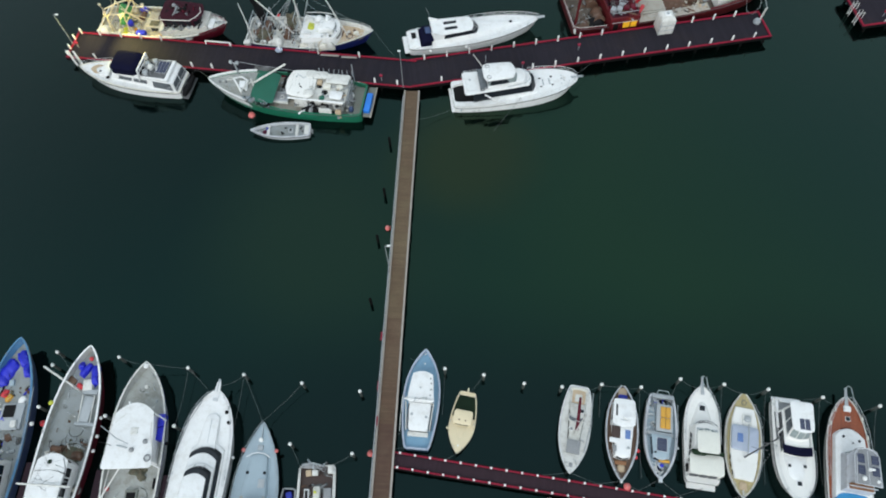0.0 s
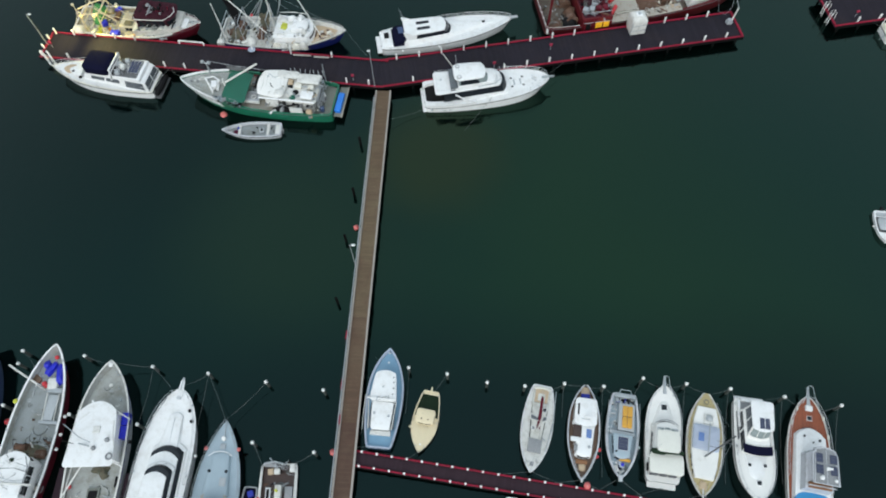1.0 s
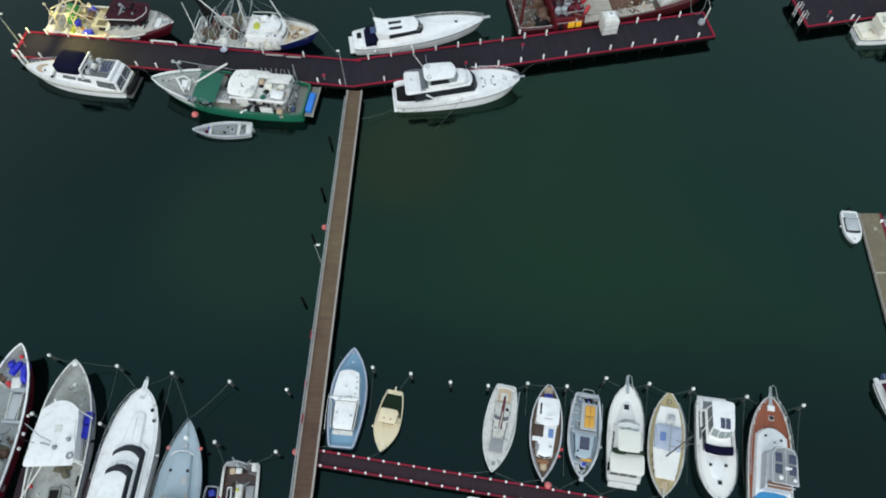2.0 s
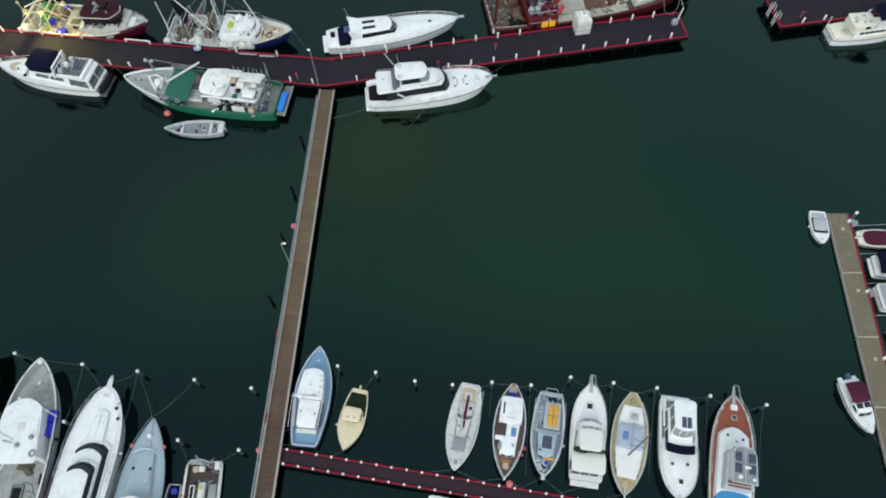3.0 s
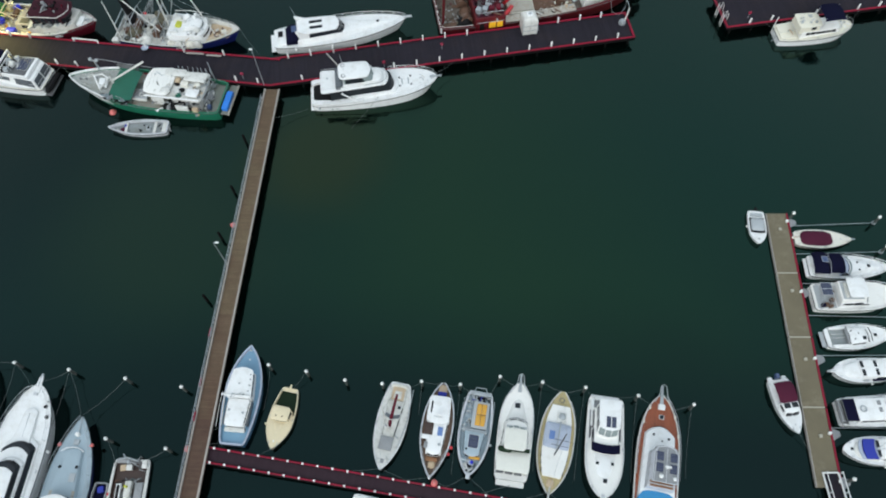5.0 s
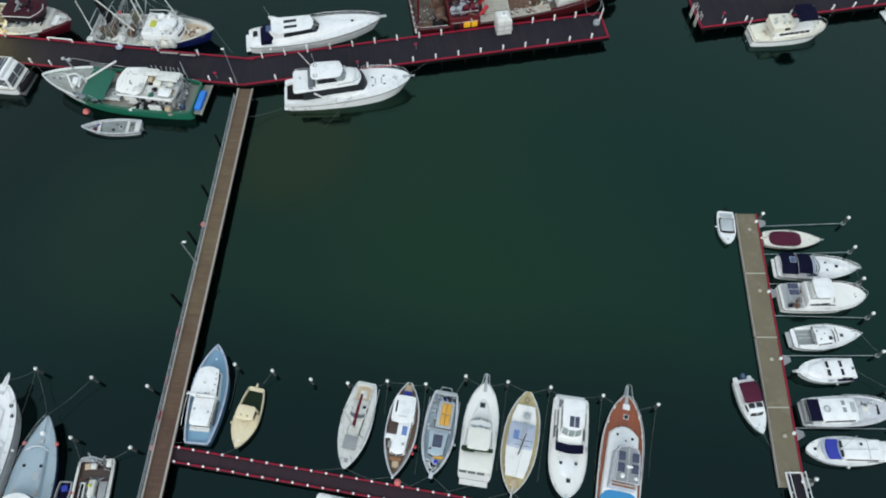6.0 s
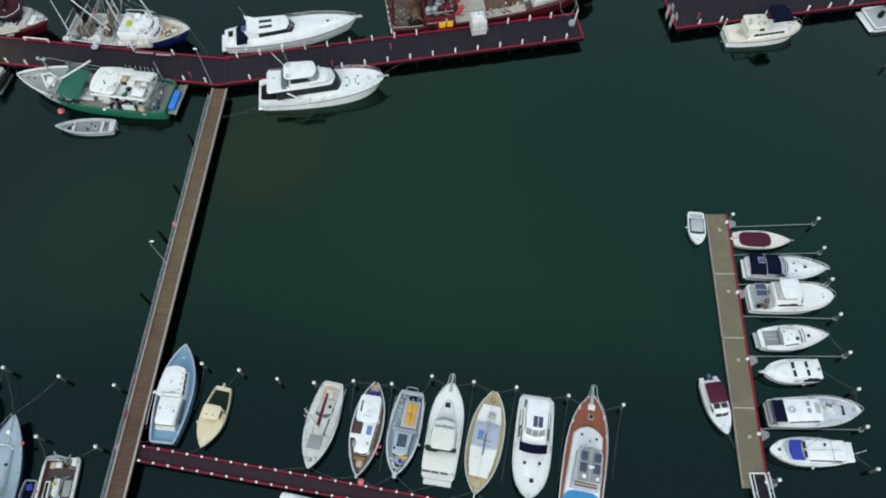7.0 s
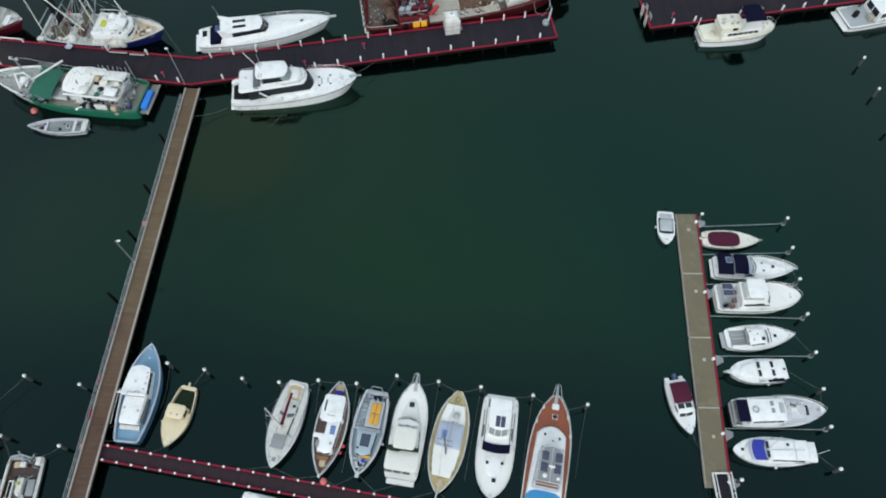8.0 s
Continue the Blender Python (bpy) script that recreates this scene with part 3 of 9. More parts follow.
# ---- boats ----
class Boat:
    """A hull afloat, built along x from the stern (0) to the bow, with helpers that take u (0 stern to 1 bow) and v (-1 starboard to 1 port)."""

    def __init__(self, name, label, stern, bow, beam, fb, hull, deck=None, transom=0.85, widest=0.45, power=2.3, round_bow=0.85, sink=0.0, rake=None, gunwale=None, cap=0.14, flare=0.9, category="boat", group="", mid=None, lining=None):
        m, self.L = arrow(stern, bow)
        self.ob = thing(name, m, label, category, group)
        self.B, self.transom, self.widest, self.power, self.q = beam, transom, widest, power, round_bow
        self.fb, self.sink, self.mid = fb, sink, mid
        rake = self.L * 0.08 if rake is None else rake
        self.flare, self.rake = flare, rake
        us = [0, 0.03, 0.1, 0.2, 0.3, 0.4, 0.5, 0.6, 0.68, 0.76, 0.83, 0.89, 0.94, 0.975, 0.992, 1.0]
        self.us = us
        rings = []
        for u in us:
            h, z = self.hb(u), self.sheer(u)
            fl = 1 - (1 - flare) * (0.35 + 0.65 * u ** 3)
            xw = u * (self.L - rake)
            ring = [(u * self.L, h, z), (u * self.L * 0.5 + xw * 0.5, h * (0.35 + 0.65 * fl), z * 0.5), (xw, h * fl * 0.97, 0.0), (xw, h * fl * 0.6, -0.35), (xw, 0.0, -0.55)]
            rings.append(ring + [(x, -y, zz) for x, y, zz in reversed(ring[:-1])])
        bm = loft(rings, True, False, closed=False)
        if sink:
            inner = []
            for u in us:
                h, z = max(0.01, self.hb(u) - 0.07), self.sheer(u)
                x = u * self.L - 0.07 * (u > 0.9) + 0.07 * (u == 0)
                xl, hl = self.foot(u)
                inner.append([(x, h, z), (xl, hl, z - sink), (xl, -hl, z - sink), (x, -h, z)])
            i_bm = loft([r[:2] for r in inner], False, False, False)
            j_bm = loft([r[2:] for r in inner], False, False, False)
            k_bm = loft([[inner[0][0], inner[0][1]], [inner[0][3], inner[0][2]]], False, False, False)
            part("bulwark_lining", join(i_bm, j_bm, k_bm), M[lining or gunwale or hull], self.ob)
        part("hull", bm, M[hull], self.ob)
        rows = []
        for u in us:
            h, z = max(0.005, self.hb(u)), self.sheer(u) - sink
            x = u * self.L - (0.05 if u == 1 else 0)
            if sink:
                x, h = self.foot(u)
            rows.append([(x, h * k, z + 0.06 * (1 - k * k) * min(1, h) + (0.004 if not sink else 0)) for k in (-1, -0.6, 0, 0.6, 1)])
        part("deck", loft(rows, False, False, False), M[deck or hull], self.ob)
        if cap:
            self.strip("gunwale", 0.0, 1.0, cap, 0.07, gunwale or hull)
        if beam > 2.2:
            self.strip("rubbing_strake", 0.0, 0.985, 0.02, 0.05, "rubber", 0.13, 0.055, "grey rubbing strake along the hull")
            for u in (0.06, 0.5, 0.9):
                for s in (1, -1):
                    y = s * max(0.05, self.hb(u) - max(0.1, cap * 0.6))
                    bm = join(tube([(-0.16, 0, 0.1), (0.16, 0, 0.1)], 0.03, 5), box(-0.05, 0.05, -0.03, 0.03, -0.05, 0.1, 0))
                    bm.transform(pose(self.X(u), y, self.sheer(u) + 0.07))
                    part("mooring_cleat", bm, M["galv"], self.ob)

    def hb(self, u):
        w = self.widest
        u = min(1.0, max(0.0, u))
        if u <= w:
            f = self.transom + (1 - self.transom) * (1 - ((w - u) / w) ** (2 if self.transom > 0.3 else 2.7))
        else:
            f = max(0.0, 1 - ((u - w) / (1 - w)) ** self.power) ** self.q
        if self.transom > 0.3:
            f *= 1 - 0.09 * max(0.0, 1 - u / 0.045) ** 2
        return max(0.02, f * self.B / 2)

    def foot(self, u):
        """Where the inside of the bulwark meets a sunken deck."""
        h, z = self.hb(u), self.sheer(u)
        fl = 1 - (1 - self.flare) * (0.35 + 0.65 * u ** 3)
        k = self.sink / (z * 0.5)
        return u * (self.L - self.rake * 0.5 * k) - 0.07 * (u > 0.9) + 0.07 * (u == 0), max(0.01, h - h * 0.65 * (1 - fl) * k - 0.08)

    def sheer(self, u):
        s, b = self.fb
        u = min(1.0, max(0.0, u))
        if self.mid is not None:
            return s + (b - s) * max(0.0, (u - self.mid) / (1 - self.mid)) ** 1.3
        return s + (b - s) * u ** 2.2

    def z(self, u):
        return self.sheer(u) - self.sink

    def X(self, u):
        return u * self.L

    def strip(self, name, u0, u1, width, height, material, drop=0.0, out=0.03, label=""):
        """A capping along both edges of the hull and across the stern."""
        us = [u for u in self.us if u0 <= u <= u1]
        if us[0] > u0:
            us.insert(0, u0)
        if us[-1] < u1:
            us.append(u1)
        bms = []
        for s in (1, -1):
            rings = []
            for u in us:
                h, z, x = self.hb(u), self.sheer(u) - drop, self.X(u)
                ho, hi = h + out, max(0.0, h - width)
                rings.append([(x, s * ho, z - height * 0.4), (x, s * ho, z + height), (x, s * hi, z + height), (x, s * hi, z - height * 0.4)])
            bms.append(loft(rings))
        if u0 == 0 and self.transom > 0.3:
            h, z = self.hb(0) - width, self.sheer(0) - drop
            bms.append(box(-out, width, -h, h, z - height * 0.4, z + height, 0))
        return part(name, join(*bms), M[material], self.ob, label)

    def bulwark(self, u0, u1, height, material, thick=0.1, label=""):
        us = [u0 + (u1 - u0) * i / 10 for i in range(11)]
        bms = []
        for s in (1, -1):
            rings = []
            for u in us:
                h, z, x = self.hb(u), self.sheer(u) + 0.05, self.X(u)
                rings.append([(x, s * (h + 0.02), z - 0.2), (x, s * (h + 0.05), z + height), (x, s * max(0, h + 0.05 - thick), z + height), (x, s * max(0, h - thick), z - 0.2)])
            bms.append(loft(rings))
        return part("bulwark", join(*bms), M[material], self.ob, label)

    def topside(self, u0, u1, depth, material, flare, rake=None, label=""):
        """A painted band of the hull side from the gunwale down by a share of its height, laid proud of the hull."""
        rake = self.L * 0.08 if rake is None else rake
        bms = []
        for s in (1, -1):
            rings = []
            for i in range(13):
                u = u0 + (u1 - u0) * i / 12
                h, z = self.hb(u), self.sheer(u)
                fl = 1 - (1 - flare) * (0.35 + 0.65 * u ** 3)
                xw = u * (self.L - rake)
                pts = []
                for k in (0.0, 0.5 * depth, depth):
                    kk = k * 2 if k <= 0.5 else 1.0
                    hm, xm = h * (0.35 + 0.65 * fl), u * self.L * 0.5 + xw * 0.5
                    w, x = h + (hm - h) * kk, u * self.L + (xm - u * self.L) * kk
                    if k > 0.5:
                        t = (k - 0.5) * 2
                        w, x = hm + (h * fl * 0.97 - hm) * t, xm + (xw - xm) * t
                    pts.append((x + 0.02 * (u > 0.97), s * (w + 0.025), z * (1 - k)))
                rings.append(pts + [(x, y - s * 0.06, zz) for x, y, zz in reversed(pts)])
            bms.append(loft(rings))
        return part("topside_band", join(*bms), M[material], self.ob, label)

    # -- houses --
    def house(self, name, u0, u1, wa, wf, h, material, z0=None, rf=0.3, ra=0.05, tum=0.08, bulge=0.3, bevel=0.08, crown=0.06, off=0.0, windows=(), roof=None, pane="glass"):
        """A cabin from u0 to u1; wa and wf are its half-widths aft and forward in metres."""
        z0 = self.z((u0 + u1) / 2) if z0 is None else z0
        x0, x1 = self.X(u0), self.X(u1)

        def side(s, t, sg):
            return (x0 + ra * t + (x1 - rf * t - x0 - ra * t) * s, off + sg * (wa + (wf - wa) * s - tum * t), z0 + h * t)

        def front(s, t):
            w = wf - tum * t
            return (x1 - rf * t + bulge * (1 - s * s), off + s * w, z0 + h * t)

        def ring(t):
            return [side(i / 4, t, -1) for i in range(5)] + [front(-1 + 2 * i / 8, t) for i in range(1, 8)] + [side(1 - i / 4, t, 1) for i in range(5)]

        r1 = ring(1)
        cx, cy = sum(p[0] for p in r1) / len(r1), off

        def shrink(k, dz):
            return [(cx + (p[0] - cx) * k, cy + (p[1] - cy) * k, z0 + h + dz) for p in r1]

        bottom = [(p[0], p[1], p[2] - 0.12) for p in ring(0)]
        bvl = bevel / max(0.4, wa)
        body = part(name, loft([bottom, ring(1 - bevel / h * 0.9), shrink(1 - bvl * 0.35, -bevel * 0.28), shrink(1 - bvl, 0.0), shrink(0.5, crown * 0.8), shrink(0.02, crown)], False), M[material], self.ob)
        for where, s0, s1, ta, tb, count, *own in windows:
            step = (s1 - s0) / count
            for i in range(count):
                a, b = s0 + step * (i + 0.06), s0 + step * (i + 0.94)
                for sg in ((1, -1) if where == "side" else (1,)):
                    cols = []
                    kk = 4 if where == "front" else 2
                    for c in range(kk):
                        s = a + (b - a) * c / (kk - 1)
                        if where == "side":
                            lo, hi, o = side(s, ta, sg), side(s, tb, sg), Vector((0, sg, 0.15))
                        elif where == "front":
                            lo, hi, o = front(s, ta), front(s, tb), Vector((1, 0.3 * s, 0.3))
                        else:
                            w = wa
                            lo, hi, o = (x0 + ra * ta, off + s * (w - tum * ta), z0 + h * ta), (x0 + ra * tb, off + s * (w - tum * tb), z0 + h * tb), Vector((-1, 0, 0.1))
                        o.normalize()
                        cols.append([Vector(lo) + o * 0.02, Vector(hi) + o * 0.02, Vector(hi) - o * 0.02, Vector(lo) - o * 0.02])
                    part("window", loft(cols), M[own[0] if own else pane], body)
        if roof:
            self.roof(u0, u1, wa - tum, wf - tum, z0 + h + crown * 0.3, off=off, rf=rf, ra=ra, bulge=bulge, **roof)
        return body

    def roof(self, u0, u1, wa, wf, z, material="white", over=0.15, thick=0.08, crown=0.08, fore=None, aft=None, name="roof", off=0.0, rf=0.0, ra=0.0, bulge=0.25, corner=0.3):
        x0, x1 = self.X(u0) + ra - (over if aft is None else aft), self.X(u1) - rf + (over if fore is None else fore)
        wa, wf = wa + over, wf + over
        c = min(corner, wa * 0.6)
        pts = [(x0, -wa + c), (x0 + c * 0.3, -wa + c * 0.3), (x0 + c, -wa)] + [(x0 + c + (x1 - x0 - c) * i / 4, -(wa + (wf - wa) * i / 4)) for i in (1, 2, 3)]
        pts += [(x1 + bulge * (1 - s * s), wf * s) for s in (-0.95, -0.75, -0.5, -0.25, 0)]
        pts += [(x, -y) for x, y in reversed(pts[:-1])]
        cx = (x0 + x1) / 2

        def ring(k, dz):
            return [(cx + (x - cx) * k, off + y * k, z + dz) for x, y in pts]

        return part(name, loft([ring(0.97, 0), ring(1, thick * 0.3), ring(0.995, thick * 0.8), ring(0.96, thick), ring(0.6, thick + crown * 0.7), ring(0.02, thick + crown)]), M[material], self.ob)

    def block(self, name, u0, u1, v0, v1, z0, z1, material, bevel=0.03, taper=0.0, label="", rel=True):
        """A box; heights are above the deck unless rel is False."""
        b = self.z((u0 + u1) / 2) if rel else 0
        return part(name, box(self.X(u0), self.X(u1), v0 * self.B / 2, v1 * self.B / 2, b + z0, b + z1, bevel, taper), M[material], self.ob, label)

    def put(self, name, bm, u, v, z, yaw, material, label="", parent=None):
        """A mesh made round its own origin, set at u, v and z above the deck, turned by yaw."""
        bm.transform(pose(self.X(u), v * self.B / 2, self.z(max(0, min(1, u))) + z, 0, 0, yaw))
        return part(name, bm, M[material], parent or self.ob, label)

    def bin(self, name, u, v, l, w, h, yaw, material, z=0.0, label="", bevel=0.06):
        return self.put(name, box(-l / 2, l / 2, -w / 2, w / 2, -0.03, h, bevel), u, v, z, yaw, material, label)

    def winch(self, u, v, r=0.35, w=0.9, material="rust", yaw=0):
        rings = [(-w / 2, r * 1.25), (-w / 2 + 0.06, r * 1.25), (-w / 2 + 0.06, r), (w / 2 - 0.06, r), (w / 2 - 0.06, r * 1.25), (w / 2, r * 1.25)]
        bm = loft([[(r_ * math.cos(2 * math.pi * k / 12), y, r * 1.35 + r_ * math.sin(2 * math.pi * k / 12)) for k in range(12)] for y, r_ in rings])
        wch = self.put("winch", bm, u, v, 0.0, yaw, material)
        self.put("winch_bed", box(-r, r, -w / 2, w / 2, -0.05, r * 0.5, 0.03), u, v, 0.0, yaw, "galv", parent=wch)

    def clutter(self, u0, u1, v0, v1, n, seed, mats=("rust", "galv", "offwhite", "black", "net", "stained")):
        """Small deck gear: crates, drums, coils and motors."""
        rnd = random.Random(seed)
        for i in range(n):
            u, v, k, mt, yaw = rnd.uniform(u0, u1), rnd.uniform(v0, v1), rnd.randrange(4), rnd.choice(mats), rnd.uniform(0, 90)
            s = rnd.uniform(0.3, 0.65)
            v *= 0.96 * self.hb(u) * 2 / self.B
            if k == 0:
                self.put("crate", box(-s, s, -s * 0.6, s * 0.6, -0.03, s * 0.8, 0.03), u, v, 0, yaw, mt)
            elif k == 1:
                self.put("drum", turned([(s * 0.5, -0.03), (s * 0.52, 0.1), (s * 0.5, s * 0.6), (s * 0.52, s * 1.1), (s * 0.4, s * 1.15)], 10), u, v, 0, yaw, mt)
            elif k == 2:
                ring = [((s * 0.75) * math.cos(a), (s * 0.75) * math.sin(a), 0.1) for a in (2 * math.pi * j / 14 for j in range(15))]
                self.put("rope_coil", tube(ring, 0.12, 6), u, v, 0, yaw, "rope")
            else:
                self.put("deck_gear", heap(-s, s, -s * 0.7, s * 0.7, -0.03, s * 0.9, seed * 13 + i), u, v, 0, yaw, mt)

    def bits(self, u0, u1, v0, v1, z, n, seed, mats, s0=0.12, s1=0.4):
        """Small fittings at a height over the deck: pipes, boxes, buckets, bent rails and ropes."""
        rnd = random.Random(seed)
        for i in range(n):
            u, v, k, mt, yaw, s = rnd.uniform(u0, u1), rnd.uniform(v0, v1), rnd.randrange(5), rnd.choice(mats), rnd.uniform(0, 180), rnd.uniform(s0, s1)
            v *= 0.96 * self.hb(u) * 2 / self.B
            if k == 0:
                self.put("pipe", tube([(-s * 1.8, 0, 0.1), (0, s * 0.2, 0.12 + s * 0.2), (s * 1.8, 0, 0.1)], 0.05 + s * 0.12, 6), u, v, z, yaw, mt)
            elif k == 1:
                self.put("fitting", join(box(-s * 0.7, s * 0.7, -s * 0.5, s * 0.5, -0.03, s * 0.7, 0.03), box(-s * 0.3, s * 0.9, -s * 0.2, s * 0.25, s * 0.6, s, 0.03)), u, v, z, yaw, mt)
            elif k == 2:
                self.put("bucket", turned([(s * 0.4, -0.03), (s * 0.55, s * 0.8), (s * 0.5, s * 0.82), (s * 0.36, 0.08)], 10), u, v, z, yaw, mt)
            elif k == 3:
                self.put("bent_rail", tube([(-s, 0, -0.03), (-s, 0, s * 1.8), (s, 0, s * 1.8), (s, 0, -0.03)], 0.035, 5), u, v, z, yaw, mt)
            else:
                a0 = rnd.uniform(0, 6)
                pts = [(s * (0.4 + 0.07 * j) * math.cos(a0 + j * 0.8), s * (0.4 + 0.07 * j) * math.sin(a0 + j * 0.8), 0.04) for j in range(14)]
                self.put("rope_tail", tube(pts, 0.045, 5), u, v, z, yaw, rnd.choice(("rope", mt)))

    def plate(self, name, u0, u1, frac, z, material, label="", depth=0.08):
        """A deck covering that follows the hull's outline."""
        us = [u0 + (u1 - u0) * i / 6 for i in range(7)]
        rows = [[(self.X(u), k * self.hb(u) * frac, self.z(u) + z) for k in (-1, 0, 1)] + [(self.X(u), k * self.hb(u) * frac, self.z(u) + z - depth) for k in (1, 0, -1)] for u in us]
        return part(name, loft(rows), M[material], self.ob, label)

    def web(self, name, pts, material, label="", thick=0.04):
        """A hanging sheet of netting between four corners (u, v, z over the deck), slack in the middle."""
        c = [Vector((self.X(u), v * self.B / 2, self.z(max(0, min(1, u))) + z)) for u, v, z in pts]
        rows = []
        for i in range(7):
            a, b_ = c[0].lerp(c[3], i / 6), c[1].lerp(c[2], i / 6)
            row = []
            for j in range(6):
                p = a.lerp(b_, j / 5)
                row.append((p.x + 0.12 * math.sin(i * 2.1 + j), p.y + 0.15 * math.sin(j * 1.9 + i), p.z - 0.25 * math.sin(math.pi * j / 5)))
            rows.append(row + [(x, y + thick, z) for x, y, z in reversed(row)])
        return part(name, loft(rows), M[material], self.ob, label)

    def coil(self, u, v, r, z=0.0, material="rope"):
        ring = [(r * math.cos(a), r * math.sin(a), 0.05) for a in (2 * math.pi * j / 18 for j in range(19))]
        self.put("rope_coil", tube(ring, 0.05, 5), u, v, z, 0, material)

    def frame_arch(self, u, w, h, r=0.09, material="offwhite", lean=0.0, name="gantry", z0=0.0):
        """An upright frame across the deck."""
        x, z = self.X(u), self.z(u) + z0
        g = part(name, tube([(x, -w, z - 0.05), (x + lean, -w * 0.9, z + h), (x + lean, w * 0.9, z + h), (x, w, z - 0.05)], r, 8), M[material], self.ob)
        part("cross_bar", tube([(x + lean * 0.6, -w * 0.95, z + h * 0.6), (x + lean * 0.6, w * 0.95, z + h * 0.6)], r * 0.7, 6), M[material], g)
        return g

    def radar(self, u, v, z, w=1.1, material="white"):
        m = self.put("radar_mast", turned([(0.12, -0.05), (0.1, 0.35), (0.16, 0.37), (0.16, 0.47)], 8), u, v, 0, 0, material)
        m.location.z = z - self.z(u)
        b = part("radar_bar", box(-0.1, 0.1, -w / 2, w / 2, 0.47, 0.62, 0.03), M[material], m)
        b.location = (self.X(u), v * self.B / 2, self.z(u))

    def dome(self, u, v, z, r=0.25, material="white", name="radome"):
        part(name, turned([(r * 0.8, z - 0.05), (r, z + r * 0.4), (r * 0.85, z + r * 0.9), (r * 0.4, z + r * 1.2), (0.01, z + r * 1.28)], 12, self.X(u), v * self.B / 2), M[material], self.ob)

    def dot(self, u, v, z, r=0.12, material="glass", name="porthole"):
        """A small flush deck fitting or round hatch at height z."""
        x, y = self.X(u), v * self.B / 2
        part(name, turned([(r, z - 0.06), (r, z + 0.03), (r * 0.85, z + 0.04)], 10, x, y), M[material], self.ob)

    def panel(self, name, u0, u1, v0, v1, z, material, thick=0.05, label="", frame_mat=None):
        x0, x1, y0, y1 = self.X(u0), self.X(u1), v0 * self.B / 2, v1 * self.B / 2
        p = part(name, box(x0, x1, y0, y1, z - 0.05, z + thick, 0.015), M[material], self.ob, label)
        if frame_mat:
            part("panel_frame", join(box(x0 - 0.04, x0, y0, y1, z - 0.05, z + thick + 0.01, 0), box(x1, x1 + 0.04, y0, y1, z - 0.05, z + thick + 0.01, 0), box(x0 - 0.04, x1 + 0.04, y0 - 0.04, y0, z - 0.05, z + thick + 0.01, 0), box(x0 - 0.04, x1 + 0.04, y1, y1 + 0.04, z - 0.05, z + thick + 0.01, 0)), M[frame_mat], p)
        return p

    def arc(self, name, u0, u1, half, z, material, bow=0.3, thick=0.08, label="", sag=0.0, panes=0, pane="smoked"):
        """A band bowed forwards across the boat, u0 to u1 at its middle; panes are set into its upper face."""
        def strip(v0, v1, a, c, z0, z1, n=8):
            rings = []
            for i in range(n + 1):
                v = v0 + (v1 - v0) * i / n
                back = bow * (v / half) ** 2
                dz = sag * (v / half) ** 2
                x0, x1 = self.X(a) - back, self.X(c) - back
                rings.append([(x0, v, z0 - dz), (x1, v, z0 - dz), (x1, v, z1 - dz), (x0, v, z1 - dz)])
            return loft(rings)

        p = part(name, strip(-half, half, u0, u1, z - 0.05, z + thick), M[material], self.ob, label)
        d = (u1 - u0) * 0.16
        for i in range(panes):
            w = 2 * half / panes
            part("pane", strip(-half + i * w + 0.05, -half + (i + 1) * w - 0.05, u0 + d, u1 - d, z + thick - 0.02, z + thick + 0.012, 4), M[pane], p)
        return p

    def hatch(self, u, v, size=0.5, z=None, material="glass", frame_mat="white", name="hatch"):
        z = self.z(u) + 0.05 if z is None else z
        x, y = self.X(u), v * self.B / 2
        s = size / 2
        f = part(name, box(x - s - 0.05, x + s + 0.05, y - s - 0.05, y + s + 0.05, z - 0.08, z + 0.03, 0.02), M[frame_mat], self.ob)
        part("pane", box(x - s, x + s, y - s, y + s, z + 0.028, z + 0.045, 0.0), M[material], f)

    def tube(self, name, pts, r, material, rel=True, label="", n=6):
        return part(name, tube([(self.X(u), v * self.B / 2, z + (self.z(max(0, min(1, u))) if rel else 0)) for u, v, z in pts], r, n), M[material], self.ob, label)

    def rail(self, u0, u1, h=0.7, inset=0.08, gap=1.3, material="steel", around=True, r=0.022):
        """Stanchions and a top rail along both edges, joined round the bow; with around it swings past the stem."""
        base = self.sheer
        us = [u0 + (u1 - u0) * i / 12 for i in range(13)]
        top = [[(self.X(u), s * max(0.03, self.hb(u) - inset), base(u) + h) for u in us] for s in (1, -1)]
        if around:
            tip = (self.X(min(1.0, u1)) + 0.25, 0, base(1) + h)
            top[0].append(tip)
            top[1].append(tip)
        bms = [tube(t, r, 5) for t in top]
        bms += [tube([(x, y, z - h * 0.5) for x, y, z in t[:-1]], r * 0.7, 4) for t in top]
        part("guard_rail", join(*bms), M[material], self.ob, "thin stainless guard rail")
        k = max(2, int((u1 - u0) * self.L / gap))
        for i in range(k + 1):
            u = u0 + (u1 - u0) * i / k
            for s in (1, -1):
                y = s * max(0.03, self.hb(u) - inset)
                part("stanchion", tube([(self.X(u), y, base(u) - 0.02), (self.X(u), y, base(u) + h)], r, 5), M[material], self.ob)

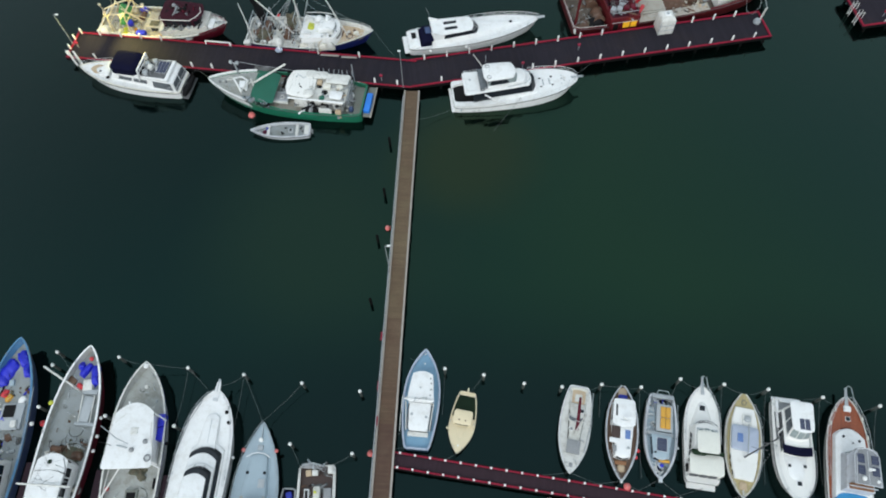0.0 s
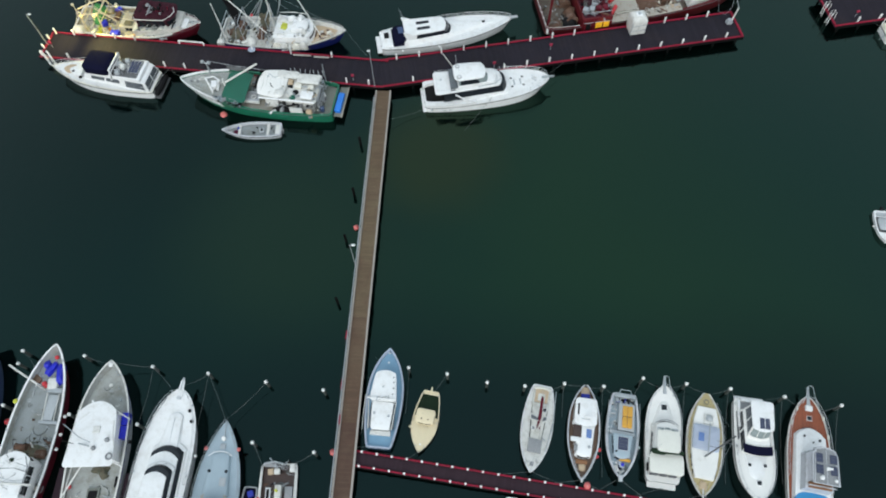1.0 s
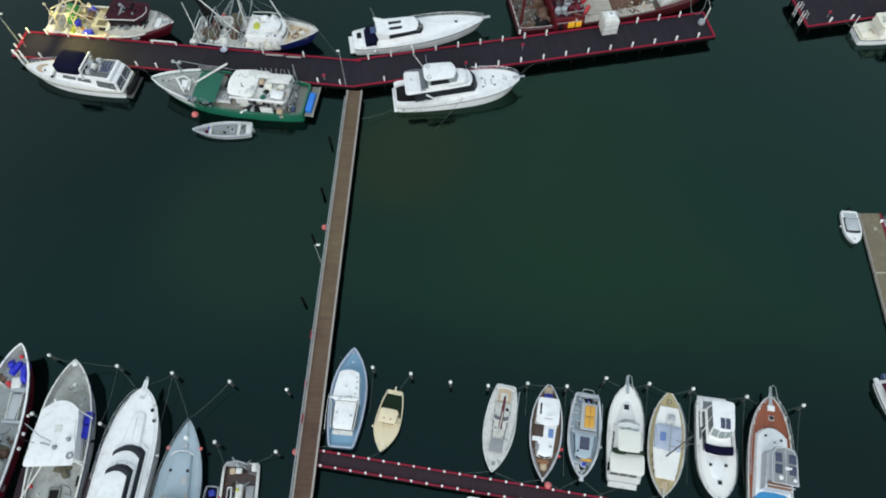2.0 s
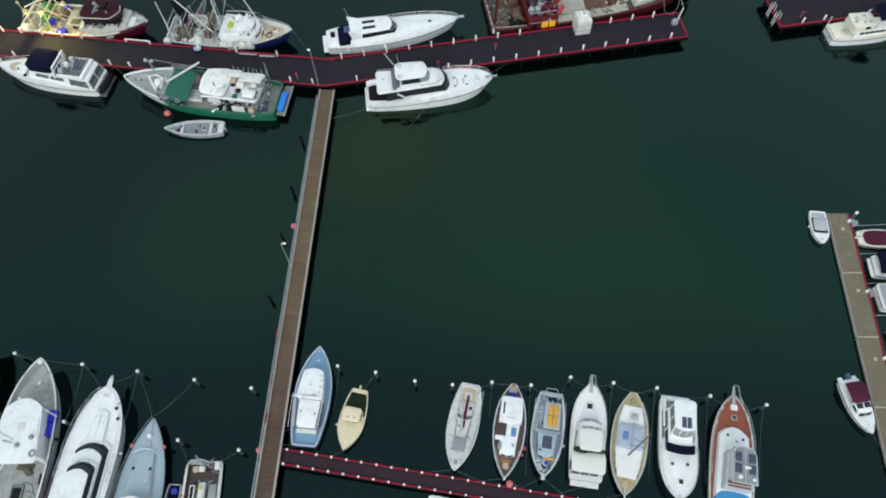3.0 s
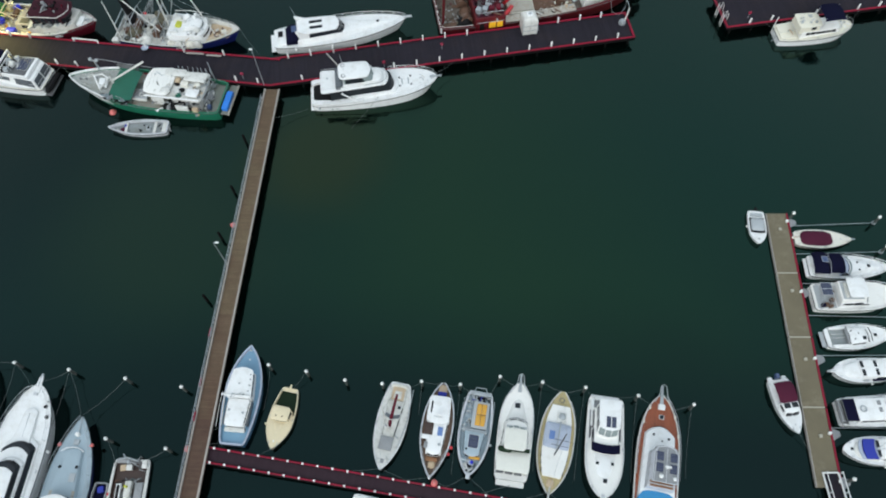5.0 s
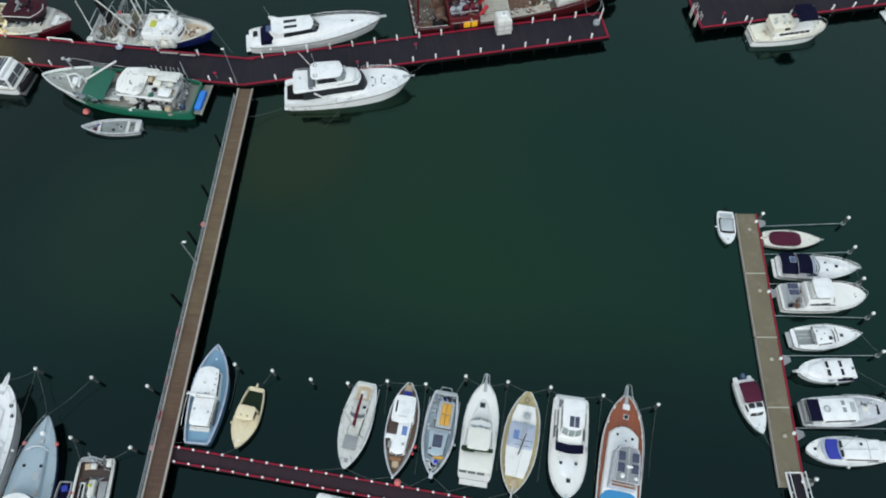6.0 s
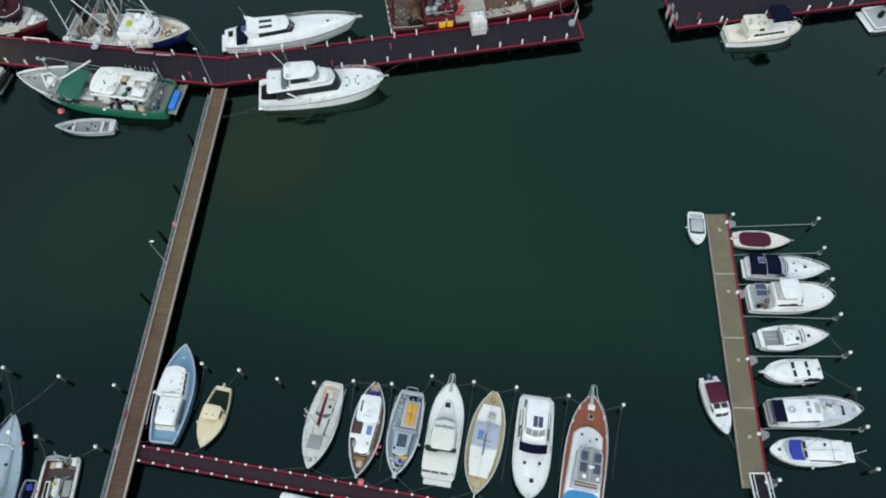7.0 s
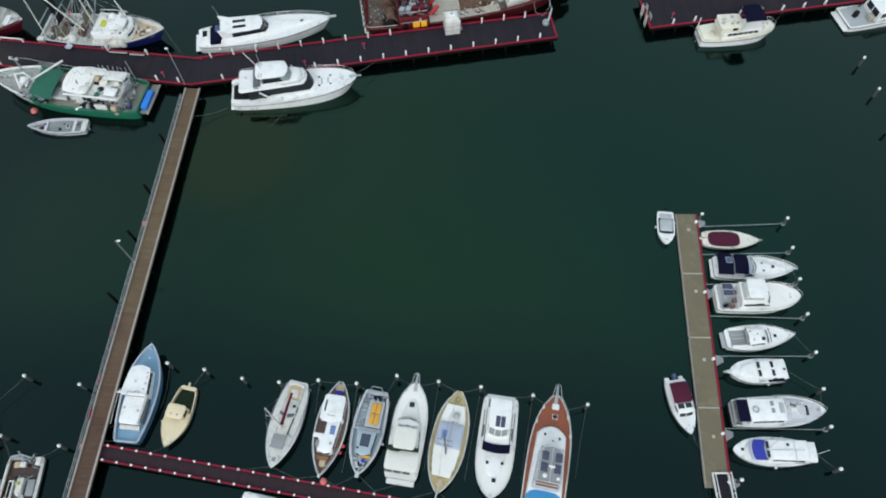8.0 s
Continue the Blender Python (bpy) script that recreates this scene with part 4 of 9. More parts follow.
    def pulpit(self, out=0.9, w=0.25, material="white"):
        """A bowsprit platform with an anchor roller."""
        z = self.sheer(1) + 0.02
        x = self.L
        part("bow_platform", slab([(x - 1.0, -w * 1.3), (x + out - w, -w * 0.8), (x + out, -w * 0.4), (x + out, w * 0.4), (x + out - w, w * 0.8), (x - 1.0, w * 1.3)], z, z + 0.1, 0.02), M[material], self.ob)
        part("anchor", join(tube([(x - 0.2, 0, z + 0.14), (x + out - 0.05, 0, z + 0.12)], 0.04), box(x + out - 0.1, x + out + 0.18, -0.12, 0.12, z - 0.1, z + 0.14, 0.03)), M["galv"], self.ob)

    def fender(self, u, s, r=0.2, material="buoyred", drop=0.35, long=1.0):
        x, y, z = self.X(u), s * (self.hb(u) + r * 0.9), self.sheer(u) - drop
        f = part("fender", ball(x, y, z, r, long), M[material], self.ob)
        part("lanyard", tube([(x, y, z + r * long * 0.9), (x, s * (self.hb(u) - 0.05), self.sheer(u) + 0.06)], 0.015, 4), M["rope"], f)

    def helm_seat(self, u, v, z, material="offwhite", w=0.5, back=-1):
        x, y = self.X(u), v * self.B / 2
        s = part("helm_seat", box(x - w / 2, x + w / 2, y - w / 2, y + w / 2, z, z + 0.45, 0.06), M[material], self.ob)
        part("seat_back", box(x + back * w / 2 - 0.06, x + back * w / 2 + 0.06, y - w / 2, y + w / 2, z + 0.4, z + 0.85, 0.04), M[material], s)

    def canopy(self, name, u0, u1, w, z, material, arch=0.35, sag=0.05, posts=True, label="", ends=0.25, off=0.0):
        """Stretched cloth over hoops."""
        x0, x1 = self.X(u0), self.X(u1)
        rings = []
        n = 9
        for i in range(n):
            t = i / (n - 1)
            e = 1 - (abs(2 * t - 1) ** 4)
            ring = []
            for k in range(9):
                s = -1 + k / 4
                zz = z + arch * (1 - abs(s) ** 2.5) - ends * (1 - e) - sag * math.sin(math.pi * 4 * t) ** 2 * 0.4
                ring.append((x0 + (x1 - x0) * t, off + w * s * (0.92 + 0.08 * e), zz))
            rings.append(ring + [(x, y, zz - 0.03) for x, y, zz in reversed(ring)])
        c = part(name, loft(rings), M[material], self.ob, label)
        if posts:
            for x in (x0 + 0.1, x1 - 0.1):
                for s in (1, -1):
                    b = self.z(x / self.L)
                    part("hoop_leg", tube([(x, off + s * (w - 0.05), b - 0.02), (x, off + s * (w - 0.08), z)], 0.02, 5), M["steel"], c)
        return c

    def drape(self, name, u0, u1, w, z, material, peak=0.4, label="", side=0.35, sq=0.55):
        """A fitted cover: a taut ridged cloth that hangs over its edges."""
        x0, x1 = self.X(u0), self.X(u1)
        rings = []
        for k, hh in ((1.0, -side), (1.0, 0.0), (0.9, peak * 0.45), (0.6, peak * 0.85), (0.25, peak), (0.02, peak)):
            ring = []
            for i in range(20):
                a = 2 * math.pi * i / 20
                c, s = math.cos(a), math.sin(a)
                cc, ss = math.copysign(abs(c) ** sq, c), math.copysign(abs(s) ** sq, s)
                ring.append(((x0 + x1) / 2 + cc * k * (x1 - x0) / 2, ss * k * w, z + hh + 0.04 * noise.noise((cc * 3, ss * 3, k * 2 + x0))))
            rings.append(ring)
        return part(name, loft(rings), M[material], self.ob, label)

    def mast(self, u, h, r=0.09, spreaders=(0.55,), material="steel", boom=None, v=0.0, stays=True, z0=0.0, half=0.9):
        x, y, z = self.X(u), v * self.B / 2, self.z(u) + z0
        m = part("mast", tube([(x, y, z), (x, y, z + h)], r, 8, r * 0.7), M[material], self.ob)
        for s in spreaders:
            part("spreader", tube([(x, y - half, z + h * s), (x, y + half, z + h * s)], 0.03, 5), M[material], m)
        if stays:
            part("stay", join(tube([(x, y, z + h), (self.L * 0.99, 0, self.sheer(1))], 0.012, 4), tube([(x, y, z + h), (0.1, 0, self.sheer(0))], 0.012, 4)), M["galv"], m)
        return m

    def outboard(self, v=0.0, size=1.0, material="black"):
        y, z = v * self.B / 2, self.sheer(0)
        o = part("outboard_motor", box(-0.55 * size, -0.05, y - 0.18 * size, y + 0.18 * size, z - 0.05, z + 0.42 * size, 0.08, 0.04), M[material], self.ob)
        part("leg", box(-0.4 * size, -0.2 * size, y - 0.06, y + 0.06, -0.45, z, 0.02), M[material], o)


def rope(a, b, sag=0.3, r=0.019, label="slack grey mooring line"):
    pts = [Vector(a).lerp(Vector(b), i / 8) - Vector((0, 0, sag * 4 * (i / 8) * (1 - i / 8))) for i in range(9)]
    return solid("mooring_line", tube(pts, r, 5), M["rope"], label, "rope", group="mooring lines")


def fishing_boat_blue():
    b = Boat("fishing_boat", "blue-rimmed fishing boat with grey deck and blue bins", (-46.2, 8.0), (-46.9, 27.0), 5.5, (1.7, 2.6), "bluetopside", "greydeck", transom=0.8, widest=0.4, power=2.6, round_bow=0.75, sink=0.75, gunwale="bluehull", lining="bluehull", cap=0.2, group="fishing boats")
    for u_, v_, l_, w_, yaw_, k_ in ((0.885, -0.16, 0.95, 0.6, 30, 301), (0.82, -0.40, 1.0, 0.4, 14, 302), (0.82, 0.34, 1.2, 0.85, -25, 303), (0.76, 0.5, 0.8, 0.6, 10, 304)):
        b.put("blue_tarpaulin", heap(-l_, l_, -w_, w_, -0.03, 0.6, k_, 13), u_, v_, 0, yaw_, "tarp", "crumpled royal blue tarpaulin over fish bins")
    for u_, v_, mt_ in ((0.68, 0.3, "buoyred"), (0.655, 0.1, "yellow"), (0.64, -0.45, "white"), (0.46, 0.4, "net"), (0.43, -0.2, "rust"), (0.40, 0.3, "black")):
        b.put("deck_bundle", heap(-0.5, 0.5, -0.35, 0.35, -0.03, 0.4, int(u_ * 500)), u_, v_, 0, u_ * 500, mt_)
    b.bits(0.32, 0.72, -0.85, 0.85, 0.05, 44, 1309, ("black", "rust", "galv", "offwhite", "net", "black", "tarp"), 0.14, 0.42)
    b.bin("crate", 0.74, 0.1, 0.7, 0.5, 0.35, 10, "bluegrey")
    b.coil(0.72, 0.25, 0.4)
    b.block("fish_hold_hatch", 0.47, 0.62, -0.62, 0.25, -0.02, 0.35, "grey")
    b.block("hatch_lid", 0.54, 0.61, -0.3, 0.15, 0.34, 0.42, "black")
    b.bin("crate", 0.5, -0.4, 0.7, 0.6, 0.75, 5, "offwhite")
    b.tube("davit", [(0.55, 0.75, 0.0), (0.6, 0.6, 2.2), (0.70, 0.1, 2.4)], 0.09, "offwhite")
    b.house("wheelhouse", 0.08, 0.30, 1.7, 1.6, 2.3, "offwhite", windows=(("front", -0.9, 0.9, 0.5, 0.85, 4), ("side", 0.1, 0.9, 0.5, 0.85, 3)), roof=dict(material="offwhite", over=0.2))
    b.clutter(0.30, 0.42, -0.7, 0.7, 10, 3)
    b.bits(0.3, 0.9, -0.7, 0.7, 0.0, 34, 1301, ("galv", "offwhite", "rust", "black", "bluegrey"), 0.1, 0.35)
    b.tube("rail", [(0.3, -0.95, 0.8), (0.5, -1.0, 0.9), (0.7, -0.95, 0.9)], 0.04, "galv")
    b.fender(0.5, -1, 0.25, "cap")


def fishing_boat_maroon():
    b = Boat("fishing_boat", "dark red fishing boat with white gunwale, grey deck and blue bins", (-39.75, 7), (-38.7, 26.03), 5.5, (1.65, 2.7), "redhull", "greydeck", transom=0.8, widest=0.42, power=2.6, round_bow=0.75, sink=0.75, gunwale="white", lining="dirtygrey", cap=0.18, group="fishing boats")
    for u_, v_, l_, w_, yaw_, k_ in ((0.835, -0.38, 1.2, 0.48, 13, 311), (0.865, 0.03, 0.9, 0.42, -25, 312), (0.885, 0.26, 0.5, 0.4, 30, 313)):
        b.put("blue_tarpaulin", heap(-l_, l_, -w_, w_, -0.03, 0.65, k_, 13), u_, v_, 0, yaw_, "tarp", "crumpled royal blue tarpaulin over fish bins")
    b.put("buoy", ball(0, 0, 0.22, 0.24), 0.93, -0.05, 0, 0, "buoyred")
    b.bin("lidded_bin", 0.775, -0.22, 1.1, 1.3, 0.6, -80, "offwhite", bevel=0.15, label="rounded white plastic tub")
    b.put("buoy", ball(0, 0, 0.25, 0.27), 0.775, 0.16, 0, 0, "buoyred")
    b.put("buoy", ball(0, 0, 0.25, 0.27, 0.8), 0.765, 0.06, 0, 0, "buoyred")
    b.bin("wooden_crate", 0.80, 0.55, 1.2, 0.8, 0.3, 60, "darkwood")
    b.put("buoy", ball(0, 0, 0.0, 0.26, 0.7), 0.66, 0.98, 0.85, 0, "lime")
    b.tube("boom", [(0.75, 0.15, 1.6), (0.80, 0.85, 2.2), (0.86, 1.65, 2.6)], 0.11, "offwhite", rel=False, label="white timber boom swung outboard")
    b.tube("boom_post", [(0.745, 0.1, -0.05), (0.745, 0.1, 1.9)], 0.1, "offwhite")
    for v in (-0.15, -0.62):
        b.tube("trough_rail", [(0.56, v - 0.06, 0.5), (0.72, v + 0.02, 0.5)], 0.06, "offwhite")
    b.block("sorting_tray", 0.57, 0.715, -0.58, -0.18, -0.02, 0.4, "grey")
    b.block("tray_end", 0.55, 0.567, -0.85, -0.1, -0.02, 0.6, "galv")
    b.block("locker", 0.725, 0.75, -0.7, -0.1, -0.02, 0.6, "galv")
    b.coil(0.48, -0.05, 0.6)
    b.coil(0.46, 0.12, 0.45)
    b.coil(0.53, -0.15, 0.75)
    b.put("heaped_net", heap(-0.8, 0.8, -1.7, 1.7, -0.03, 0.3, 2), 0.40, -0.05, 0, 0, "net")
    b.put("winch_heap", heap(-0.5, 0.5, -0.6, 0.6, -0.03, 0.8, 5), 0.39, -0.5, 0, 0, "rust")
    b.winch(0.42, 0.3, 0.3, 1.2)
    b.house("wheelhouse", 0.14, 0.335, 1.45, 1.45, 2.6, "white", rf=0.1, tum=0.05, bulge=0.7, off=-0.35, windows=(("front", -0.9, 0.9, 0.5, 0.85, 5), ("side", 0.1, 0.9, 0.5, 0.85, 3)))
    zr = b.z(0.24) + 2.6
    b.roof(0.14, 0.33, 1.5, 1.5, zr + 0.03, over=0.15, bulge=0.75, off=-0.35)
    b.tube("aerial_bar", [(0.21, 0.9, zr + 0.3), (0.21, -1.1, zr + 0.3)], 0.09, "offwhite", rel=False)
    b.dome(0.33, -0.05, zr + 0.1, 0.22, "darkgreen", "searchlight")
    b.tube("whip_aerial", [(0.30, -0.7, zr), (0.30, -0.7, zr + 2.2)], 0.03, "galv", rel=False)
    b.tube("wire", [(0.28, 0.4, zr + 0.2), (0.29, -0.2, zr + 0.16), (0.27, -0.9, zr + 0.2)], 0.025, "black", rel=False)
    b.tube("wire", [(0.24, 0.35, zr + 0.2), (0.225, -0.3, zr + 0.2), (0.235, -0.9, zr + 0.18)], 0.02, "galv", rel=False)
    rw = random.Random(1305)
    for k in range(9):
        u_, v_ = rw.uniform(0.17, 0.34), rw.uniform(-0.6, 0.4)
        b.tube("wire", [(u_, v_, zr + 0.2), (u_ + rw.uniform(-0.04, 0.04), v_ + rw.uniform(-0.3, 0.3), zr + 0.24), (u_ + rw.uniform(-0.07, 0.07), v_ + rw.uniform(-0.5, 0.5), zr + 0.19)], 0.013, rw.choice(("black", "midgrey")), rel=False)
    b.tube("roof_edge", [(0.15, -0.72, zr + 0.1), (0.3, -0.7, zr + 0.1), (0.355, -0.5, zr + 0.12)], 0.06, "midgrey", rel=False)
    b.put("green_net", heap(-0.5, 0.5, -1.2, 1.2, -0.03, 0.7, 8), 0.11, -0.2, 0, 0, "darkgreen")
    b.clutter(0.13, 0.3, -0.95, -0.8, 4, 12)
    b.bits(0.38, 0.48, -0.8, 0.8, 0.0, 30, 1302, ("rust", "black", "galv", "net", "offwhite"), 0.12, 0.4)
    b.bits(0.5, 0.92, -0.8, 0.8, 0.0, 26, 1303, ("galv", "offwhite", "rust", "grey"), 0.08, 0.25)
    b.bits(0.12, 0.37, 0.35, 0.85, 0.0, 24, 1304, ("black", "rust", "galv", "offwhite"), 0.12, 0.4)
    for u in (0.5, 0.6, 0.42):
        b.fender(u, -1, 0.2, "cap", 0.5)


def fishing_boat_grey():
    b = Boat("fishing_boat", "grey fishing boat with a large white wheelhouse roof", (-31.5, 6.8), (-32.15, 24.2), 5.95, (1.65, 2.6), "alu", "dirtygrey", transom=0.85, widest=0.45, power=2.6, round_bow=0.8, sink=0.7, gunwale="offwhite", lining="dirtygrey", cap=0.15, group="fishing boats")
    b.strip("blue_line", 0.0, 0.9, 0.02, 0.035, "royal", 0.2, 0.05, "royal blue line along the hull")
    b.put("bow_plate", turned([(0.26, 0.5), (0.28, 0.75), (0.22, 0.8)], 8), 0.972, 0, 0, 0, "white")
    z = b.house("wheelhouse", 0.38, 0.66, 2.3, 1.85, 2.4, "white", rf=0.25, tum=0.05, bulge=0.9, off=-0.1, windows=(("front", -0.9, 0.9, 0.45, 0.85, 6),)) and b.z(0.53) + 2.4
    b.roof(0.35, 0.645, 2.3, 1.8, z + 0.02, over=0.25, bulge=1.1, off=-0.2)
    zr = z + 0.16
    b.dome(0.485, -0.62, zr - 0.02, 0.26, "midgrey", "vent_cowl")
    b.dome(0.44, -0.2, zr - 0.02, 0.26, "midgrey", "vent_cowl")
    b.put("life_ring", tube([(0.3 * math.cos(a), 0.3 * math.sin(a), 0.06) for a in (2 * math.pi * j / 14 for j in range(15))], 0.09, 6), 0.39, -0.78, z - b.z(0.39) + 0.17, 0, "midgrey")
    b.panel("roof_hatch", 0.53, 0.57, -0.3, -0.05, zr, "offwhite", 0.08)
    for u0, v0, u1, v1 in ((0.42, 0.72, 0.6, 0.62), (0.6, 0.55, 0.66, 0.15), (0.6, -0.72, 0.45, -0.86)):
        b.tube("roof_pipe", [(u0, v0, zr - 0.02), ((u0 + u1) / 2, (v0 + v1) / 2 + 0.03, zr + 0.02), (u1, v1, zr - 0.04)], 0.03, "offwhite", rel=False)
    b.tube("exhaust_pipe", [(0.47, 0.35, zr), (0.45, -0.05, zr + 0.25)], 0.07, "galv", rel=False)
    b.tube("boom", [(0.58, 0.95, zr + 0.4), (0.5, 0.3, zr + 0.5), (0.47, -0.1, zr + 0.4)], 0.05, "galv", rel=False)
    b.tube("whip_aerial", [(0.47, 0.55, zr), (0.46, 0.55, zr + 2.5)], 0.03, "black", rel=False)
    b.put("roof_fin", box(-0.4, 0.4, -0.08, 0.08, 0, 0.4, 0.03), 0.71, 0.15, z - b.z(0.71) - 0.3, 30, "white")
    b.tube("lifting_boom", [(0.345, 0.16, 3.4), (0.15, 0.9, 2.3)], 0.09, "offwhite", rel=False, label="white steel lifting boom")
    b.tube("side_rail", [(0.36, 0.78, 0.7), (0.25, 0.84, 0.7), (0.1, 0.82, 0.7)], 0.06, "offwhite")
    for u in (0.66, 0.38):
        b.tube("stay_bar", [(u, -0.7, 2.1), (u - 0.03, -1.0, 0.7)], 0.07, "white")
    for i, u in enumerate((0.63, 0.55)):
        b.block("fish_bin", u - 0.035, u + 0.04, -0.94, -0.72, 0.0, 0.9, "tarp", label="blue plastic fish bin")
    b.coil(0.84, 0.1, 0.32)
    b.coil(0.74, 0.45, 0.35)
    b.put("anchor_winch", turned([(0.22, -0.03), (0.22, 0.3), (0.12, 0.35)], 10), 0.85, -0.05, 0, 0, "offwhite")
    b.put("heaped_net", heap(-0.35, 0.35, -1.0, 1.0, -0.03, 0.3, 21), 0.345, -0.15, 0, 0, "net")
    b.block("hatch_coaming", 0.13, 0.24, -0.28, 0.15, -0.02, 0.3, "workdeck")
    b.block("open_hatch", 0.145, 0.225, -0.22, 0.09, 0.29, 0.32, "black")
    b.coil(0.2, -0.3, 0.9)
    b.clutter(0.32, 0.36, -0.5, 0.4, 3, 31)
    b.bits(0.03, 0.3, -0.85, 0.85, 0.0, 22, 1311, ("galv", "grey", "offwhite", "dirtygrey", "grey"), 0.08, 0.22)
    b.bits(0.68, 0.95, -0.7, 0.7, 0.0, 14, 1312, ("galv", "offwhite", "grey"), 0.1, 0.25)
    b.put("buoy", ball(0, 0, 0.22, 0.24), 0.25, 0.8, 0.1, 0, "buoyred")
    b.block("rack", 0.24, 0.3, -0.86, -0.78, 0, 0.5, "black")
    b.fender(0.5, -1, 0.2, "black", 0.4)


def motor_yacht_moored():
    b = Boat("motor_yacht", "large white motor yacht with swept black windscreens", (-25.2, 3.5), (-23.85, 21.1), 5.7, (1.9, 2.5), "white", transom=0.9, widest=0.45, power=3.2, round_bow=0.66, cap=0.1, group="motor cruisers", category="motor yacht")
    b.pulpit(1.0, 0.28)
    b.rail(0.45, 0.97, 0.75)
    b.house("coachroof", 0.55, 0.87, 1.5, 0.7, 0.3, "white", rf=0.8, tum=0.25, bulge=0.5, bevel=0.2, off=-0.2)
    b.house("sun_pad", 0.65, 0.835, 0.95, 0.7, 0.1, "white", z0=b.z(0.73) + 0.3, rf=0.1, tum=0.05, bulge=0.4, bevel=0.06, off=-0.25)
    b.tube("pad_seam", [(0.66, -0.1, 0.43), (0.82, -0.08, 0.44)], 0.03, "grey")
    b.dot(0.655, -0.1, b.z(0.66) + 0.36, 0.2, "black", "wiper_motor")
    b.tube("side_rail", [(0.1, 0.97, 0.5), (0.35, 1.0, 0.5), (0.6, 0.97, 0.5), (0.8, 0.74, 0.55), (0.93, 0.38, 0.6)], 0.04, "rubber")
    b.house("windscreen_trim", 0.16, 0.645, 2.05, 1.75, 1.0, "glass", rf=0.75, tum=0.25, bulge=0.75, bevel=0.05, off=-0.4)
    b.house("main_deckhouse", 0.14, 0.639, 2.04, 1.72, 1.05, "white", rf=0.98, tum=0.26, bulge=0.7, bevel=0.12, off=-0.34)
    b.house("deckhouse_skirt", 0.15, 0.662, 2.1, 1.8, 0.42, "white", rf=0.3, tum=0.08, bulge=0.75, bevel=0.05, off=-0.4)
    z = b.z(0.4) + 1.1
    b.house("bridge_screen", 0.2, 0.525, 1.6, 1.4, 0.85, "glass", z0=z, rf=0.6, tum=0.2, bulge=0.55, bevel=0.05, off=-0.4)
    b.house("flybridge_hood", 0.18, 0.519, 1.59, 1.37, 0.9, "white", z0=z, rf=0.82, tum=0.2, bulge=0.5, bevel=0.15, off=-0.34)
    b.house("bridge_skirt", 0.19, 0.535, 1.64, 1.44, 0.3, "white", z0=z, rf=0.2, tum=0.06, bulge=0.55, bevel=0.05, off=-0.4)
    for v_ in (-0.32, 0.02):
        b.tube("screen_mullion", [(0.548, v_, z + 0.3), (0.528, v_, z + 0.85)], 0.025, "midgrey", rel=False)
    b.dome(0.3, 0, z + 1.0, 0.4)
    b.dot(0.68, -0.12, b.z(0.68) + 0.36, 0.1, "midgrey", "deck_fitting")
    for u, v in ((0.87, -0.52), (0.81, -0.68)):
        b.dot(u, v, b.z(u) + 0.1, 0.2, "black", "rolled_fender")
    b.block("windlass", 0.93, 0.95, -0.08, 0.08, 0.0, 0.25, "steel")
    b.fender(0.62, -1, 0.17, "white", 0.5, 1.8)


def launch_grey():
    b = Boat("launch", "grey-decked launch with dark blue hull and red fenders", (-18.95, 4), (-18.6, 17.83), 4.75, (1.1, 1.75), "navyhull", "bluegrey", transom=0.7, widest=0.42, power=2.1, round_bow=0.9, gunwale="bluegrey", cap=0.12)
    b.rail(0.3, 0.98, 0.75, 0.05, 1.6, "galv")
    b.house("coachroof", 0.35, 0.76, 1.5, 1.0, 0.55, "bluegrey", rf=0.25, tum=0.12, bulge=0.3, bevel=0.1)
    b.tube("white_trim", [(0.735, 0.52, 0.57), (0.76, 0.28, 0.58), (0.768, 0.0, 0.59), (0.76, -0.28, 0.58), (0.735, -0.52, 0.57)], 0.045, "white")
    zc = b.z(0.6) + 0.58
    for v in (0.38, -0.36):
        b.dot(0.625, v, zc, 0.17, "glass", "skylight")
    b.panel("hatch_cover", 0.52, 0.58, -0.42, -0.15, zc, "grey", 0.06)
    b.put("anchor_winch", turned([(0.2, -0.05), (0.22, 0.2), (0.14, 0.4), (0.22, 0.45), (0.1, 0.5)], 10), 0.865, 0, 0, 0, "cap", "white capped anchor winch")
    b.block("chain_locker", 0.79, 0.83, -0.12, 0.12, 0, 0.2, "galv")
    b.tube("anchor_chain", [(0.87, 0, 0.1), (1.0, 0, 0.12)], 0.05, "galv")
    b.fender(0.79, 1, 0.21, "buoypink", -0.2)
    b.fender(0.79, -1, 0.21, "buoypink", -0.2)
    z = b.house("wheelhouse", 0.08, 0.40, 1.5, 1.4, 1.7, "white", rf=0.4, bulge=0.5, windows=(("front", -0.9, 0.9, 0.45, 0.85, 4), ("side", 0.1, 0.9, 0.45, 0.85, 4)), roof=dict(over=0.2, crown=0.12)) and b.z(0.24) + 1.8
    b.tube("mast_crutch", [(0.36, 0.2, z), (0.36, 0.2, z + 1.2)], 0.06, "galv", rel=False)
    b.arc("roof_step", 0.43, 0.475, 1.3, b.z(0.44) + 0.58, "stained", 0.3, 0.06, "tan padded roof step")


